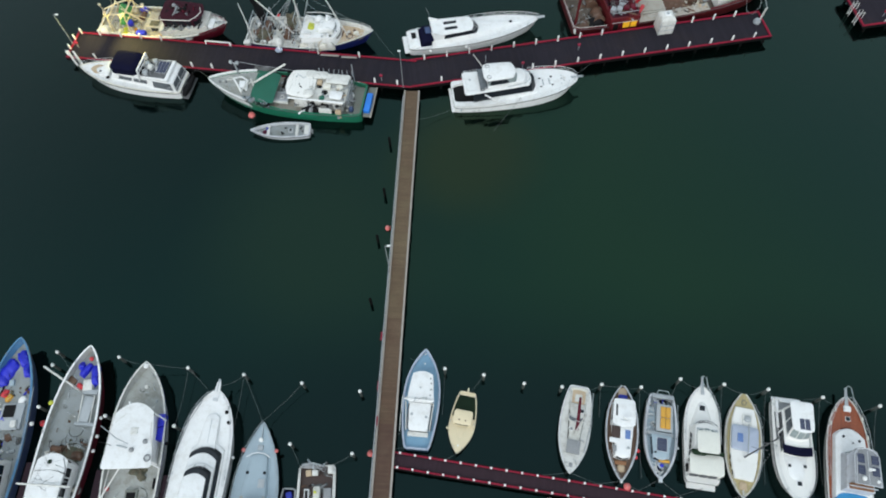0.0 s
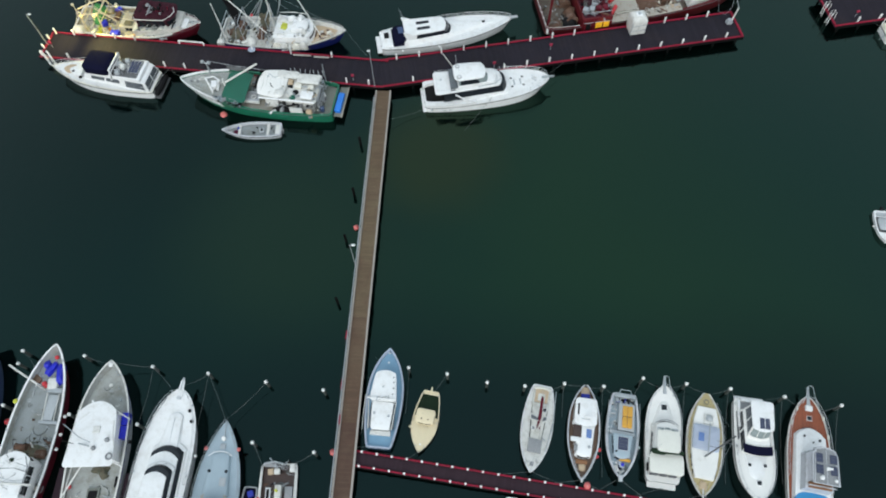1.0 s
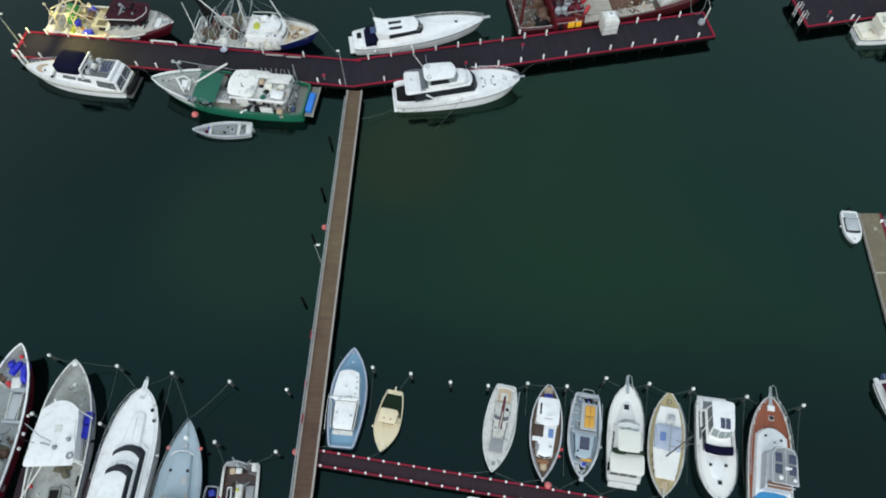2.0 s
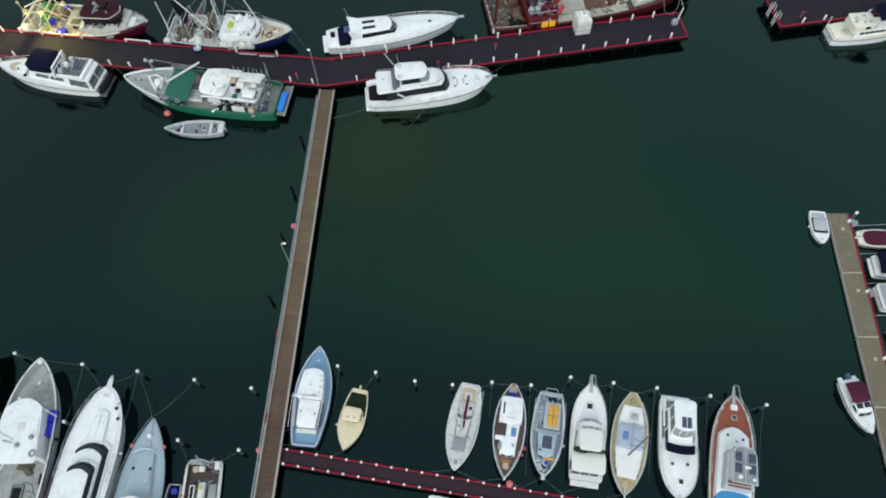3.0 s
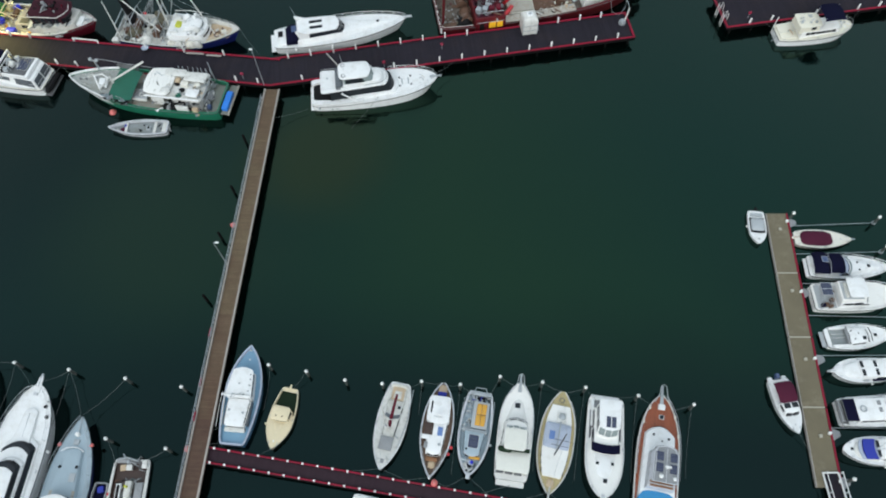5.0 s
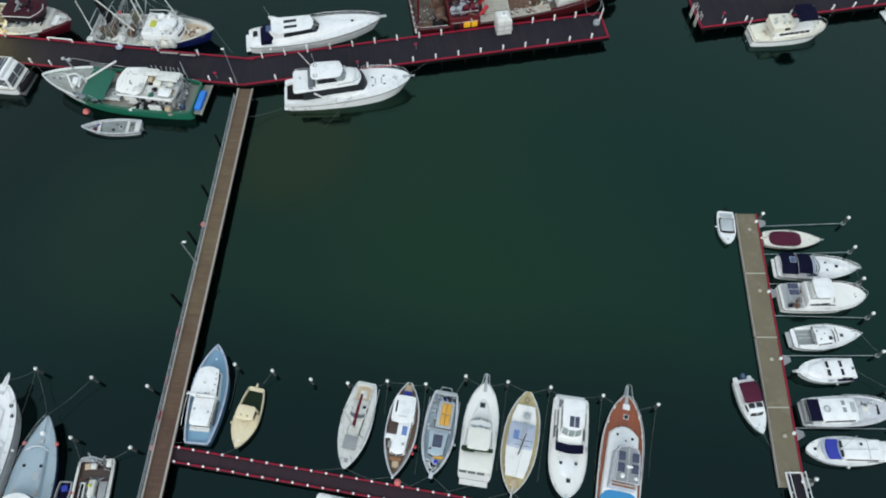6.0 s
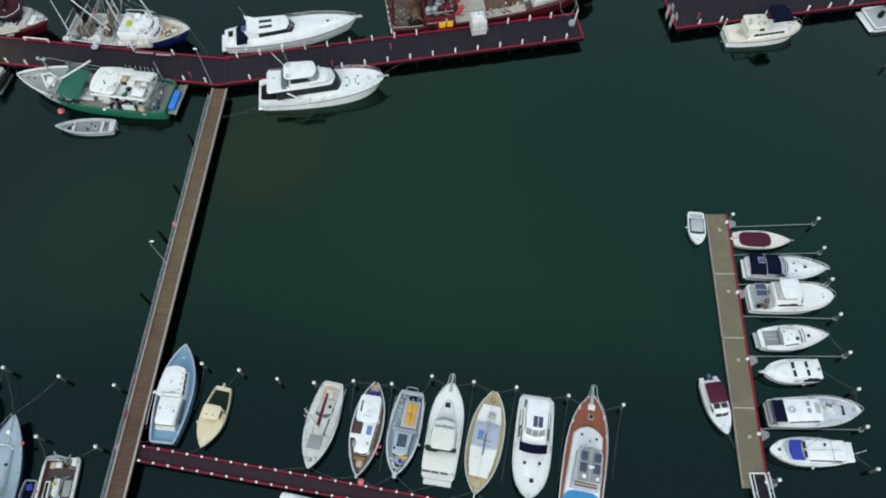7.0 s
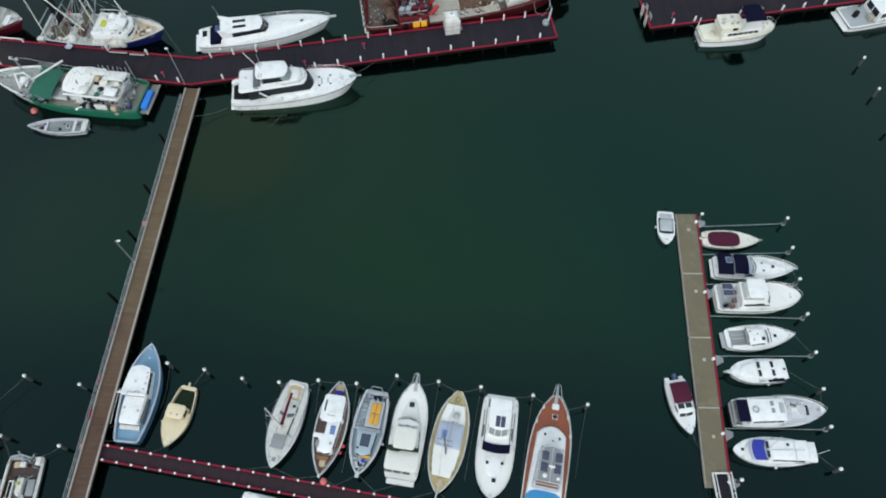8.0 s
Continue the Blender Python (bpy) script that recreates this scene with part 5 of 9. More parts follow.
def workboat():
    b = Boat("workboat", "flat maroon-decked workboat with white tubes along its sides", (-12.72, 13.6), (-12.4, 4.5), 3.9, (0.75, 0.95), "midgrey", "walnut", transom=0.96, widest=0.4, power=3.5, round_bow=0.5, sink=0.3, gunwale="offwhite", cap=0.14, category="workboat")
    for v in (-0.9, 0.9):
        b.tube("side_tube", [(0.02, v, 0.36), (0.7, v, 0.36)], 0.08, "offwhite", n=10)
    b.bin("stern_box", 0.05, 0.72, 0.8, 0.55, 0.6, 0, "offwhite")
    b.bin("stern_box", 0.08, -0.1, 0.55, 0.6, 0.5, 0, "offwhite")
    b.bin("basket", 0.08, -0.45, 0.6, 0.6, 0.35, 8, "tan")
    b.tube("stern_rail", [(0.02, 0.4, 0.7), (-0.02, -0.2, 0.8), (0.0, -0.8, 0.7)], 0.08, "galv")
    b.put("coiled_hose", heap(-0.3, 0.3, -0.8, 0.8, 0, 0.4, 44), 0.0, -0.45, 0.3, 0, "midgrey")
    b.bin("engine_box", 0.32, 0.05, 1.6, 0.7, 0.7, 0, "dirtywhite", bevel=0.12)
    b.bin("locker", 0.34, 0.6, 1.6, 0.8, 0.5, 0, "midgrey")
    b.bin("tool_tray", 0.36, -0.5, 1.9, 0.5, 0.4, 0, "white")
    b.bin("tray_well", 0.36, -0.5, 1.6, 0.3, 0.42, 0, "black", bevel=0.0)
    b.put("yellow_can", turned([(0.14, -0.03), (0.14, 0.4), (0.06, 0.45)], 8), 0.30, 0.0, 0.68, 0, "lime")
    b.clutter(0.2, 0.6, -0.3, 0.3, 5, 61, ("offwhite", "galv", "tarp", "white"))
    b.bits(0.05, 0.75, -0.75, 0.75, 0.0, 44, 1611, ("black", "walnut", "galv", "black", "midgrey", "rust"), 0.1, 0.35)
    b.bits(-0.02, 0.05, -0.7, 0.7, 0.35, 12, 1612, ("black", "midgrey", "black", "galv"), 0.15, 0.35)


def dory_tender():
    b = Boat("tender", "small grey and navy tender tucked between moored boats", (-15.4, 11.3), (-15.5, 8.6), 1.5, (0.8, 0.95), "midgrey", "navy", sink=0.3, gunwale="midgrey", cap=0.12, category="dinghy")
    b.bin("blue_crate", 0.25, 0.1, 0.6, 0.6, 0.5, 20, "royal")
    b.fender(0.4, 1, 0.2, "buoyred", 0.1)


def cabin_boat_blue():
    b = Boat("cabin_boat", "sky blue wooden boat with white cabin moored by the footbridge", (-2.46, 15.2), (-1.6, 25.85), 3.95, (1.3, 2.2), "bluehull", "sky", transom=0.66, widest=0.5, power=2.2, round_bow=0.85, sink=0.3, gunwale="paleblue", cap=0.16)
    z0 = b.z(0.55)
    b.house("forward_cabin", 0.44, 0.715, 1.35, 1.05, 1.6, "white", rf=0.2, tum=0.08, bulge=0.35, windows=(("side", 0.08, 0.95, 0.5, 0.82, 4), ("front", -0.85, 0.85, 0.5, 0.82, 3)))
    b.roof(0.44, 0.70, 1.3, 1.0, z0 + 1.61, over=0.12, bulge=0.35)
    zr = z0 + 1.75
    b.house("aft_cabin", 0.17, 0.44, 1.0, 1.15, 0.95, "white", ra=0.1, rf=0.0, bulge=0.0, windows=(("side", 0.1, 0.9, 0.4, 0.8, 3),))
    b.roof(0.17, 0.43, 0.95, 1.1, z0 + 0.86, over=0.08, bulge=0.0)
    b.tube("cabin_rail", [(0.16, 0.62, 1.3), (0.44, 0.78, 1.3)], 0.05, "offwhite")
    b.tube("cabin_rail", [(0.16, -0.62, 1.3), (0.44, -0.72, 1.3)], 0.05, "offwhite")
    for v in (0.72, 0.2, -0.05, -0.3):
        b.dot(0.455, v, zr - 0.02, 0.16, "offwhite", "searchlight")
    b.tube("roof_bar", [(0.445, 0.85, zr + 0.12), (0.445, -0.75, zr + 0.12)], 0.08, "white", rel=False)
    b.dot(0.57, 0.05, zr, 0.1, "grey", "deck_vent")
    b.dot(0.32, 0.4, z0 + 1.0, 0.15, "grey", "deck_vent")
    b.dot(0.30, -0.38, z0 + 1.0, 0.15, "grey", "deck_vent")
    for s_ in (1, -1):
        b.block("side_glass", 0.19, 0.43, *sorted((s_ * 0.56, s_ * 0.68)), 0.0, 0.75, "smoked", 0.02, label="clouded side screen")
    for u_, v_ in ((0.5, -0.5), (0.56, -0.52), (0.62, -0.5), (0.67, -0.45)):
        b.dot(u_, v_, zr - 0.05, 0.09, "midgrey", "deck_light")
    b.bits(0.44, 0.47, -0.5, 0.6, zr - b.z(0.45), 7, 1620, ("grey", "galv", "midgrey"), 0.08, 0.2)
    b.block("aft_bench", 0.125, 0.165, -0.55, 0.55, 0.0, 0.45, "offwhite")
    b.dot(0.86, 0.0, b.z(0.86) + 0.05, 0.1, "white", "bow_light")
    b.block("samson_post", 0.945, 0.955, -0.05, 0.05, 0, 0.4, "offwhite")
    b.tube("side_rail", [(0.15, 0.95, 0.9), (0.3, 1.0, 0.95), (0.5, 1.0, 1.0)], 0.03, "offwhite")


def launch_cream():
    b = Boat("launch", "small cream open launch with a dark cockpit lining", (3, 21.4), (1.72, 14.8), 2.75, (0.85, 1.1), "cream", "darkgreen", transom=0.62, widest=0.55, power=1.9, round_bow=0.95, sink=0.35, gunwale="cream", cap=0.09)
    b.block("transom_deck", 0.0, 0.06, -0.62, 0.62, 0.25, 0.4, "cream")
    b.block("rudder_head", -0.06, 0.02, -0.06, 0.06, 0.3, 0.65, "cream")
    us = [0.42 + 0.56 * i / 10 for i in range(11)]
    rows = [[(b.X(u), k * (b.hb(u) - 0.03), b.sheer(u) + 0.02 + 0.1 * (1 - k * k)) for k in (-1, -0.6, 0, 0.6, 1)] for u in us]
    part("foredeck", loft(rows, False, False, False), M["cream"], b.ob)
    b.house("cuddy_cabin", 0.36, 0.545, 1.0, 0.95, 1.35, "cream", rf=0.1, ra=0.0, bulge=0.1, windows=(("front", -0.85, 0.85, 0.45, 0.8, 2), ("side", 0.15, 0.85, 0.45, 0.8, 1)))
    b.roof(0.35, 0.545, 0.93, 0.9, b.z(0.45) + 1.34, "cream", 0.08, bulge=0.08)
    for v in (-0.25, 0.25):
        b.dot(0.50, v, b.z(0.45) + 1.45, 0.09, "rust", "vent")
    b.house("trunk", 0.56, 0.8, 0.6, 0.35, 0.45, "cream", bulge=0.2)
    b.dot(0.87, 0, b.sheer(0.87) + 0.1, 0.1, "white", "mooring_post")
    b.tube("bow_ring", [(0.97, -0.05, 0.4), (1.0, 0, 0.45), (0.97, 0.05, 0.4)], 0.03, "steel")
    b.fender(0.62, -1, 0.14, "cream", 0.1)


def yacht_red_boom():
    b = Boat("sailing_boat", "white sailing boat with a dark red sail cover on its boom", (15.1, 22.0), (13.26, 12.85), 3.3, (1.15, 1.35), "offwhite", "offwhite", transom=0.62, widest=0.45, power=2.3, round_bow=0.84, gunwale="white", cap=0.1, category="sailboat")
    b.bits(0.05, 0.9, -0.75, 0.75, 0.02, 16, 1801, ("grey", "galv", "offwhite", "black"), 0.06, 0.16)
    b.house("coachroof", 0.22, 0.72, 0.95, 0.62, 0.5, "dirtywhite", rf=0.5, tum=0.12, bulge=0.25, windows=(("side", 0.15, 0.85, 0.35, 0.75, 3),))
    b.house("cockpit_coaming", 0.03, 0.23, 0.85, 0.95, 0.3, "dirtywhite", bulge=0.0, rf=0.05)
    b.panel("cockpit_sole", 0.045, 0.215, -0.42, 0.42, b.z(0.1) + 0.33, "tan", 0.02)
    b.arc("stern_bench", 0.03, 0.055, 0.85, b.z(0.04) + 0.3, "ivory", -0.15, 0.1)
    b.arc("spray_screen", 0.385, 0.45, 0.85, b.z(0.42) + 0.55, "offwhite", 0.25, 0.1, panes=2)
    zc = b.z(0.45) + 0.56
    b.panel("deck_mat", 0.64, 0.79, -0.42, 0.42, b.z(0.7) + 0.5, "midgrey", 0.1, "grey canvas cover")
    b.hatch(0.30, 0.3, 0.35, zc - 0.02)
    b.hatch(0.52, -0.25, 0.3, zc - 0.03, "midgrey")
    bm_ = tube([(b.X(0.18), 0.05, zc + 0.9), (b.X(0.35), 0.05, zc + 1.02), (b.X(0.55), 0.05, zc + 0.95)], 0.13, 8, 0.19)
    part("sail_cover", bm_, M["maroon"], b.ob, "dark red canvas sail cover")
    b.mast(0.56, 8.2, 0.09, (0.62,), "offwhite", half=0.75)
    b.tube("toe_rail", [(0.05, 0.9, 0.12), (0.4, 0.97, 0.12), (0.75, 0.72, 0.12)], 0.04, "galv")
    b.rail(0.05, 0.95, 0.6, 0.06, 1.8, "steel", True, 0.016)
    b.block("anchor_locker", 0.88, 0.93, -0.12, 0.12, 0, 0.06, "midgrey")


def motor_launch_brown():
    b = Boat("motor_launch", "double-ended brown launch with a white cabin and red fenders", (19.75, 22.07), (18.36, 12), 3.35, (1.25, 1.65), "offwhite", "darkwood", transom=0.12, widest=0.5, power=2.1, round_bow=0.9, gunwale="alu", cap=0.12, sink=0.25)
    b.house("cabin", 0.42, 0.76, 1.12, 0.85, 1.0, "white", rf=0.15, tum=0.08, bulge=0.25, windows=(("side", 0.08, 0.92, 0.45, 0.8, 4), ("front", -0.8, 0.8, 0.45, 0.8, 2)))
    z = b.z(0.6) + 1.03
    b.panel("sliding_hatch", 0.46, 0.585, -0.72, -0.2, z, "walnut", 0.06, "dark brown sliding hatch")
    b.panel("skylight", 0.655, 0.72, -0.62, -0.4, z - 0.02, "midgrey", 0.05)
    b.panel("blue_mat", 0.49, 0.58, 0.1, 0.42, z, "denim", 0.05)
    b.panel("white_locker", 0.585, 0.63, -0.85, -0.3, z, "white", 0.1)
    b.dot(0.45, 0.28, z, 0.12, "paleblue", "deck_vent")
    b.dot(0.72, 0.25, z - 0.1, 0.1, "midgrey", "deck_vent")
    b.dome(0.67, 0.3, z - 0.02, 0.16, "grey", "vent_cowl")
    b.house("wheelhouse", 0.2, 0.43, 1.08, 1.22, 1.3, "white", rf=0.1, tum=0.05, bulge=0.3, windows=(("front", -0.9, 0.9, 0.5, 0.85, 3), ("side", 0.1, 0.9, 0.5, 0.85, 2)))
    zr = b.z(0.3) + 1.31
    b.roof(0.19, 0.42, 0.98, 1.08, zr, over=0.14, bulge=0.35)
    b.panel("roof_slot", 0.24, 0.36, -0.52, -0.42, zr + 0.13, "black", 0.03)
    b.arc("roof_seam", 0.395, 0.403, 0.95, zr + 0.1, "grey", 0.3, 0.05, sag=0.06)
    b.radar(0.385, 0.1, zr + 0.1, 0.8)
    b.drape("stern_cover", 0.10, 0.155, 0.45, b.z(0.12) + 0.35, "royal", 0.12, "folded blue tarpaulin", 0.35, 0.35)
    b.block("stern_deck", 0.02, 0.1, -0.28, 0.28, 0.02, 0.1, "tan", 0.02)
    b.put("anchor_gear", heap(-0.4, 0.4, -0.4, 0.4, 0, 0.35, 71), 0.86, 0.0, 0, 0, "tan")
    b.block("bow_locker", 0.79, 0.83, -0.4, 0.3, 0, 0.3, "varnish")
    b.tube("bow_rail", [(0.7, 0.75, 0.5), (0.85, 0.45, 0.55), (1.0, 0.0, 0.6), (0.85, -0.45, 0.55), (0.7, -0.75, 0.5)], 0.03, "galv")
    b.fender(0.66, 1, 0.2, "buoyred", 0.2)
    b.fender(0.73, 1, 0.18, "buoyred", 0.25)
    b.block("stem_post", 0.975, 1.01, -0.05, 0.05, 0.1, 0.6, "white")


def workboat_yellow():
    b = Boat("fishing_boat", "grey open fishing boat with an orange-yellow hatch cover", (23.75, 21.05), (22.27, 12.2), 3.4, (1.3, 1.8), "offwhite", "bluegrey", transom=0.72, widest=0.45, power=2.4, round_bow=0.82, sink=0.45, gunwale="alu", cap=0.2)
    b.block("hatch_coaming", 0.12, 0.44, -0.3, 0.68, 0, 0.68, "grey")
    for u0 in (0.15, 0.283):
        for v0 in (-0.08, 0.235):
            b.block("hatch_cushion", u0, u0 + 0.127, v0, v0 + 0.30, 0.67, 0.84, "yellow", 0.06, label="mustard yellow padded hatch cover")
    b.block("stern_frame", 0.0, 0.05, -0.6, 0.7, 0.3, 0.75, "galv")
    b.tube("stern_rail", [(0.06, -0.45, 1.0), (-0.03, -0.3, 1.1), (-0.03, 0.3, 1.1), (0.06, 0.5, 1.0)], 0.05, "galv")
    b.block("winch_table", 0.45, 0.49, -0.75, 0.75, 0, 0.5, "galv")
    b.clutter(0.05, 0.14, -0.5, 0.5, 4, 81, ("galv", "black", "offwhite"))
    b.house("cuddy", 0.49, 0.76, 1.1, 0.85, 0.85, "bluegrey", rf=0.2, bulge=0.3, windows=(("front", -0.85, 0.85, 0.4, 0.8, 3), ("side", 0.1, 0.9, 0.4, 0.8, 2)))
    zc = b.z(0.6) + 0.88
    b.panel("solar_panel", 0.53, 0.68, -0.28, 0.32, zc, "solar", 0.05, "dark blue solar panel", "steel")
    b.arc("cuddy_screen", 0.735, 0.775, 0.8, zc - 0.12, "alu", 0.3, 0.06, panes=3)
    b.dot(0.70, -0.35, zc, 0.12, "black", "vent")
    b.block("rolled_cover", 0.765, 0.795, -0.1, 0.55, 0.3, 0.55, "yellow")
    b.put("float_bundle", heap(-0.4, 0.4, -0.35, 0.35, 0, 0.35, 83), 0.83, 0.02, 0, 0, "paleblue")
    b.put("buoy", ball(0, 0, 0.16, 0.2), 0.83, 0.1, 0.2, 0, "tarp")
    b.bin("fish_box", 0.885, -0.25, 0.7, 0.4, 0.3, 25, "offwhite")
    b.coil(0.89, 0.15, 0.3)
    b.bits(0.76, 0.95, -0.6, 0.6, 0.05, 22, 1811, ("offwhite", "white", "navy", "paleblue", "black"), 0.1, 0.28)
    b.bits(0.05, 0.48, -0.85, -0.4, 0.05, 22, 1812, ("offwhite", "galv", "grey", "white"), 0.1, 0.28)
    b.bits(0.02, 0.14, -0.6, 0.7, 0.2, 14, 1813, ("galv", "black", "offwhite", "royal"), 0.1, 0.25)
    b.tube("port_rail", [(0.1, 0.95, 0.75), (0.4, 1.0, 0.8), (0.7, 0.8, 0.95)], 0.03, "galv")
    b.tube("starboard_rail", [(0.1, -0.95, 0.75), (0.4, -1.0, 0.8), (0.7, -0.8, 0.95)], 0.03, "galv")
    b.block("stem_roller", 0.96, 1.03, -0.12, 0.12, 0.35, 0.6, "steel")
    b.fender(0.6, 1, 0.16, "grey", 0.2)


def flybridge_cruiser_white():
    b = Boat("flybridge_cruiser", "white flybridge cruiser with cream canvas roofs over the cockpit", (26.62, 12), (28, 21.9), 3.65, (1.25, 1.95), "warmwhite", transom=0.9, widest=0.5, power=2.7, round_bow=0.74, cap=0.1, category="motor cruiser", group="motor cruisers")
    b.pulpit(0.8, 0.14, "grey")
    b.tube("bow_rail", [(0.9, 0.42, 0.7), (0.98, 0.2, 0.75), (1.07, 0.13, 0.8), (1.08, 0.0, 0.8), (1.07, -0.13, 0.8), (0.98, -0.2, 0.75), (0.9, -0.42, 0.7)], 0.035, "steel")
    b.rail(0.4, 0.97, 0.7, 0.06)
    b.house("coachroof", 0.55, 0.84, 1.25, 0.55, 0.3, "warmwhite", rf=0.7, tum=0.15, bulge=0.4, bevel=0.1)
    b.hatch(0.755, 0.03, 0.55, b.z(0.75) + 0.3)
    for v in (-0.22, 0.12):
        b.dot(0.66, v, b.z(0.66) + 0.3, 0.07, "midgrey", "deck_fitting")
    b.house("saloon", 0.22, 0.6, 1.55, 1.3, 1.15, "warmwhite", rf=0.9, tum=0.12, bulge=0.45, windows=(("side", 0.06, 0.8, 0.4, 0.85, 4), ("front", -0.85, 0.85, 0.3, 0.85, 3)))
    z = b.z(0.4) + 1.18
    b.house("flybridge_coaming", 0.27, 0.56, 1.4, 1.15, 0.55, "warmwhite", z0=z, rf=0.3, tum=0.05, bulge=0.4, bevel=0.1, windows=(("front", -0.7, 0.7, 0.25, 0.85, 2),))
    b.panel("flybridge_well", 0.29, 0.51, -0.58, 0.55, z + 0.58, "grey", 0.02)
    b.arc("helm_screen", 0.487, 0.515, 0.95, z + 0.6, "warmwhite", 0.28, 0.06, panes=3, pane="clearpane")
    for v in (-0.34, 0.06):
        b.panel("helm_window", 0.47, 0.484, v, v + 0.28, z + 0.6, "glass", 0.04)
    b.tube("windscreen_seam", [(0.55, -0.62, z + 0.5), (0.585, -0.35, z + 0.52), (0.595, 0.0, z + 0.54), (0.585, 0.35, z + 0.52), (0.55, 0.62, z + 0.5)], 0.045, "midgrey", rel=False)
    b.roof(0.26, 0.46, 1.05, 1.05, z + 1.05, "bone", 0.08, 0.05, 0.06, name="bimini_top", bulge=0.05, off=0.0)
    for u in (0.27, 0.45):
        for v in (0.52, -0.52):
            b.tube("bimini_leg", [(u, v, z + 0.4), (u, v * 0.98, z + 1.07)], 0.025, "steel", rel=False)
    b.tube("rolled_screen", [(0.255, 0.86, z + 0.85), (0.26, 0.2, z + 0.82), (0.265, -0.85, z + 0.85)], 0.2, "darkgreen", rel=False, label="rolled dark green canvas screen")
    b.dome(0.26, 0.78, z + 0.65, 0.24, "darkgreen", "canvas_roll")
    b.put("canvas_bunch", heap(-0.3, 0.3, -0.75, 0.75, 0, 0.3, 401), 0.255, 0.5, z + 0.75 - b.z(0.255), 0, "darkgreen")
    b.roof(0.06, 0.24, 1.6, 1.6, b.z(0.15) + 1.55, "bone", 0.1, 0.06, 0.06, name="cockpit_awning", bulge=0.0)
    for v in (0.8, -0.8):
        b.tube("awning_leg", [(0.06, v, 0.0), (0.06, v, 1.58)], 0.03, "steel")
    b.block("cockpit_bulkhead", 0.2, 0.22, -0.78, 0.78, 0, 1.5, "glass")
    for v in (-0.55, -0.05, 0.45):
        b.block("clear_screen", 0.035, 0.05, v, v + 0.42, 0.95, 1.52, "rubber")
    b.block("awning_valance", 0.05, 0.06, -0.8, 0.82, 0.75, 1.5, "bone")
    b.block("swim_platform", -0.055, 0.03, -0.8, 0.8, -0.8, -0.6, "warmwhite", 0.09)
    b.block("side_box", 0.09, 0.17, 0.84, 0.93, 0, 0.5, "black")
    b.tube("whip_aerial", [(0.3, 0.55, z), (0.28, 0.6, z + 3)], 0.02, "white", rel=False)


def yacht_teak():
    b = Boat("sailing_boat", "double-ended sailing boat with teak side decks and pale blue cover", (32.68, 21.3), (30.4, 10.6), 3.75, (0.95, 1.25), "white", "teak", transom=0.14, widest=0.5, power=2.4, round_bow=0.82, gunwale="offwhite", cap=0.11, category="sailboat")
    b.plate("coachroof", 0.15, 0.84, 0.75, 0.32, "warmwhite", "low white coachroof that follows the hull", 0.4)
    b.plate("coachroof_top", 0.16, 0.83, 0.70, 0.40, "warmwhite", "", 0.1)
    for s_ in (1, -1):
        for u_ in (0.62, 0.69, 0.76):
            b.block("cabin_window", u_, u_ + 0.05, s_ * 0.72 * b.hb(u_ + 0.02) * 2 / b.B, s_ * 0.765 * b.hb(u_ + 0.02) * 2 / b.B, 0.12, 0.26, "glass", 0)
    zc = b.z(0.5) + 0.43
    b.drape("boom_cover", 0.335, 0.575, 1.36, zc + 0.16, "paleblue", 0.2, "pale blue awning stretched over the boom", 0.2, 0.2)
    for u_ in (0.4, 0.46, 0.52):
        b.arc("cover_seam", u_, u_ + 0.004, 1.28, zc + 0.33, "bluegrey", 0.0, 0.012, sag=0.12)
    b.panel("blue_patch", 0.42, 0.50, -0.45, -0.15, zc + 0.34, "denim", 0.06)
    b.hatch(0.775, 0.02, 0.45, zc - 0.06)
    b.put("cockpit_gear", heap(-0.35, 0.35, -0.35, 0.35, 0, 0.3, 91), 0.26, 0.12, 0.5, 0, "grey")
    b.panel("companionway", 0.22, 0.32, -0.15, 0.35, zc - 0.04, "offwhite", 0.1)
    b.mast(0.63, 9.0, 0.085, (0.45, 0.7), "rubber", half=0.8, z0=0.4)
    b.tube("boom", [(0.63, 0.02, 1.3), (0.42, 0.05, 1.35), (0.33, 0.05, 1.35)], 0.07, "galv")
    b.put("anchor_gear", heap(-0.5, 0.4, -0.4, 0.4, 0, 0.25, 95), 0.90, 0, 0, 0, "tan")
    b.tube("bowsprit", [(0.93, 0, 0.15), (1.04, 0, 0.22)], 0.08, "offwhite")
    b.rail(0.1, 0.95, 0.6, 0.04, 2.0, "steel", True, 0.016)
    b.coil(0.09, 0.0, 0.25)


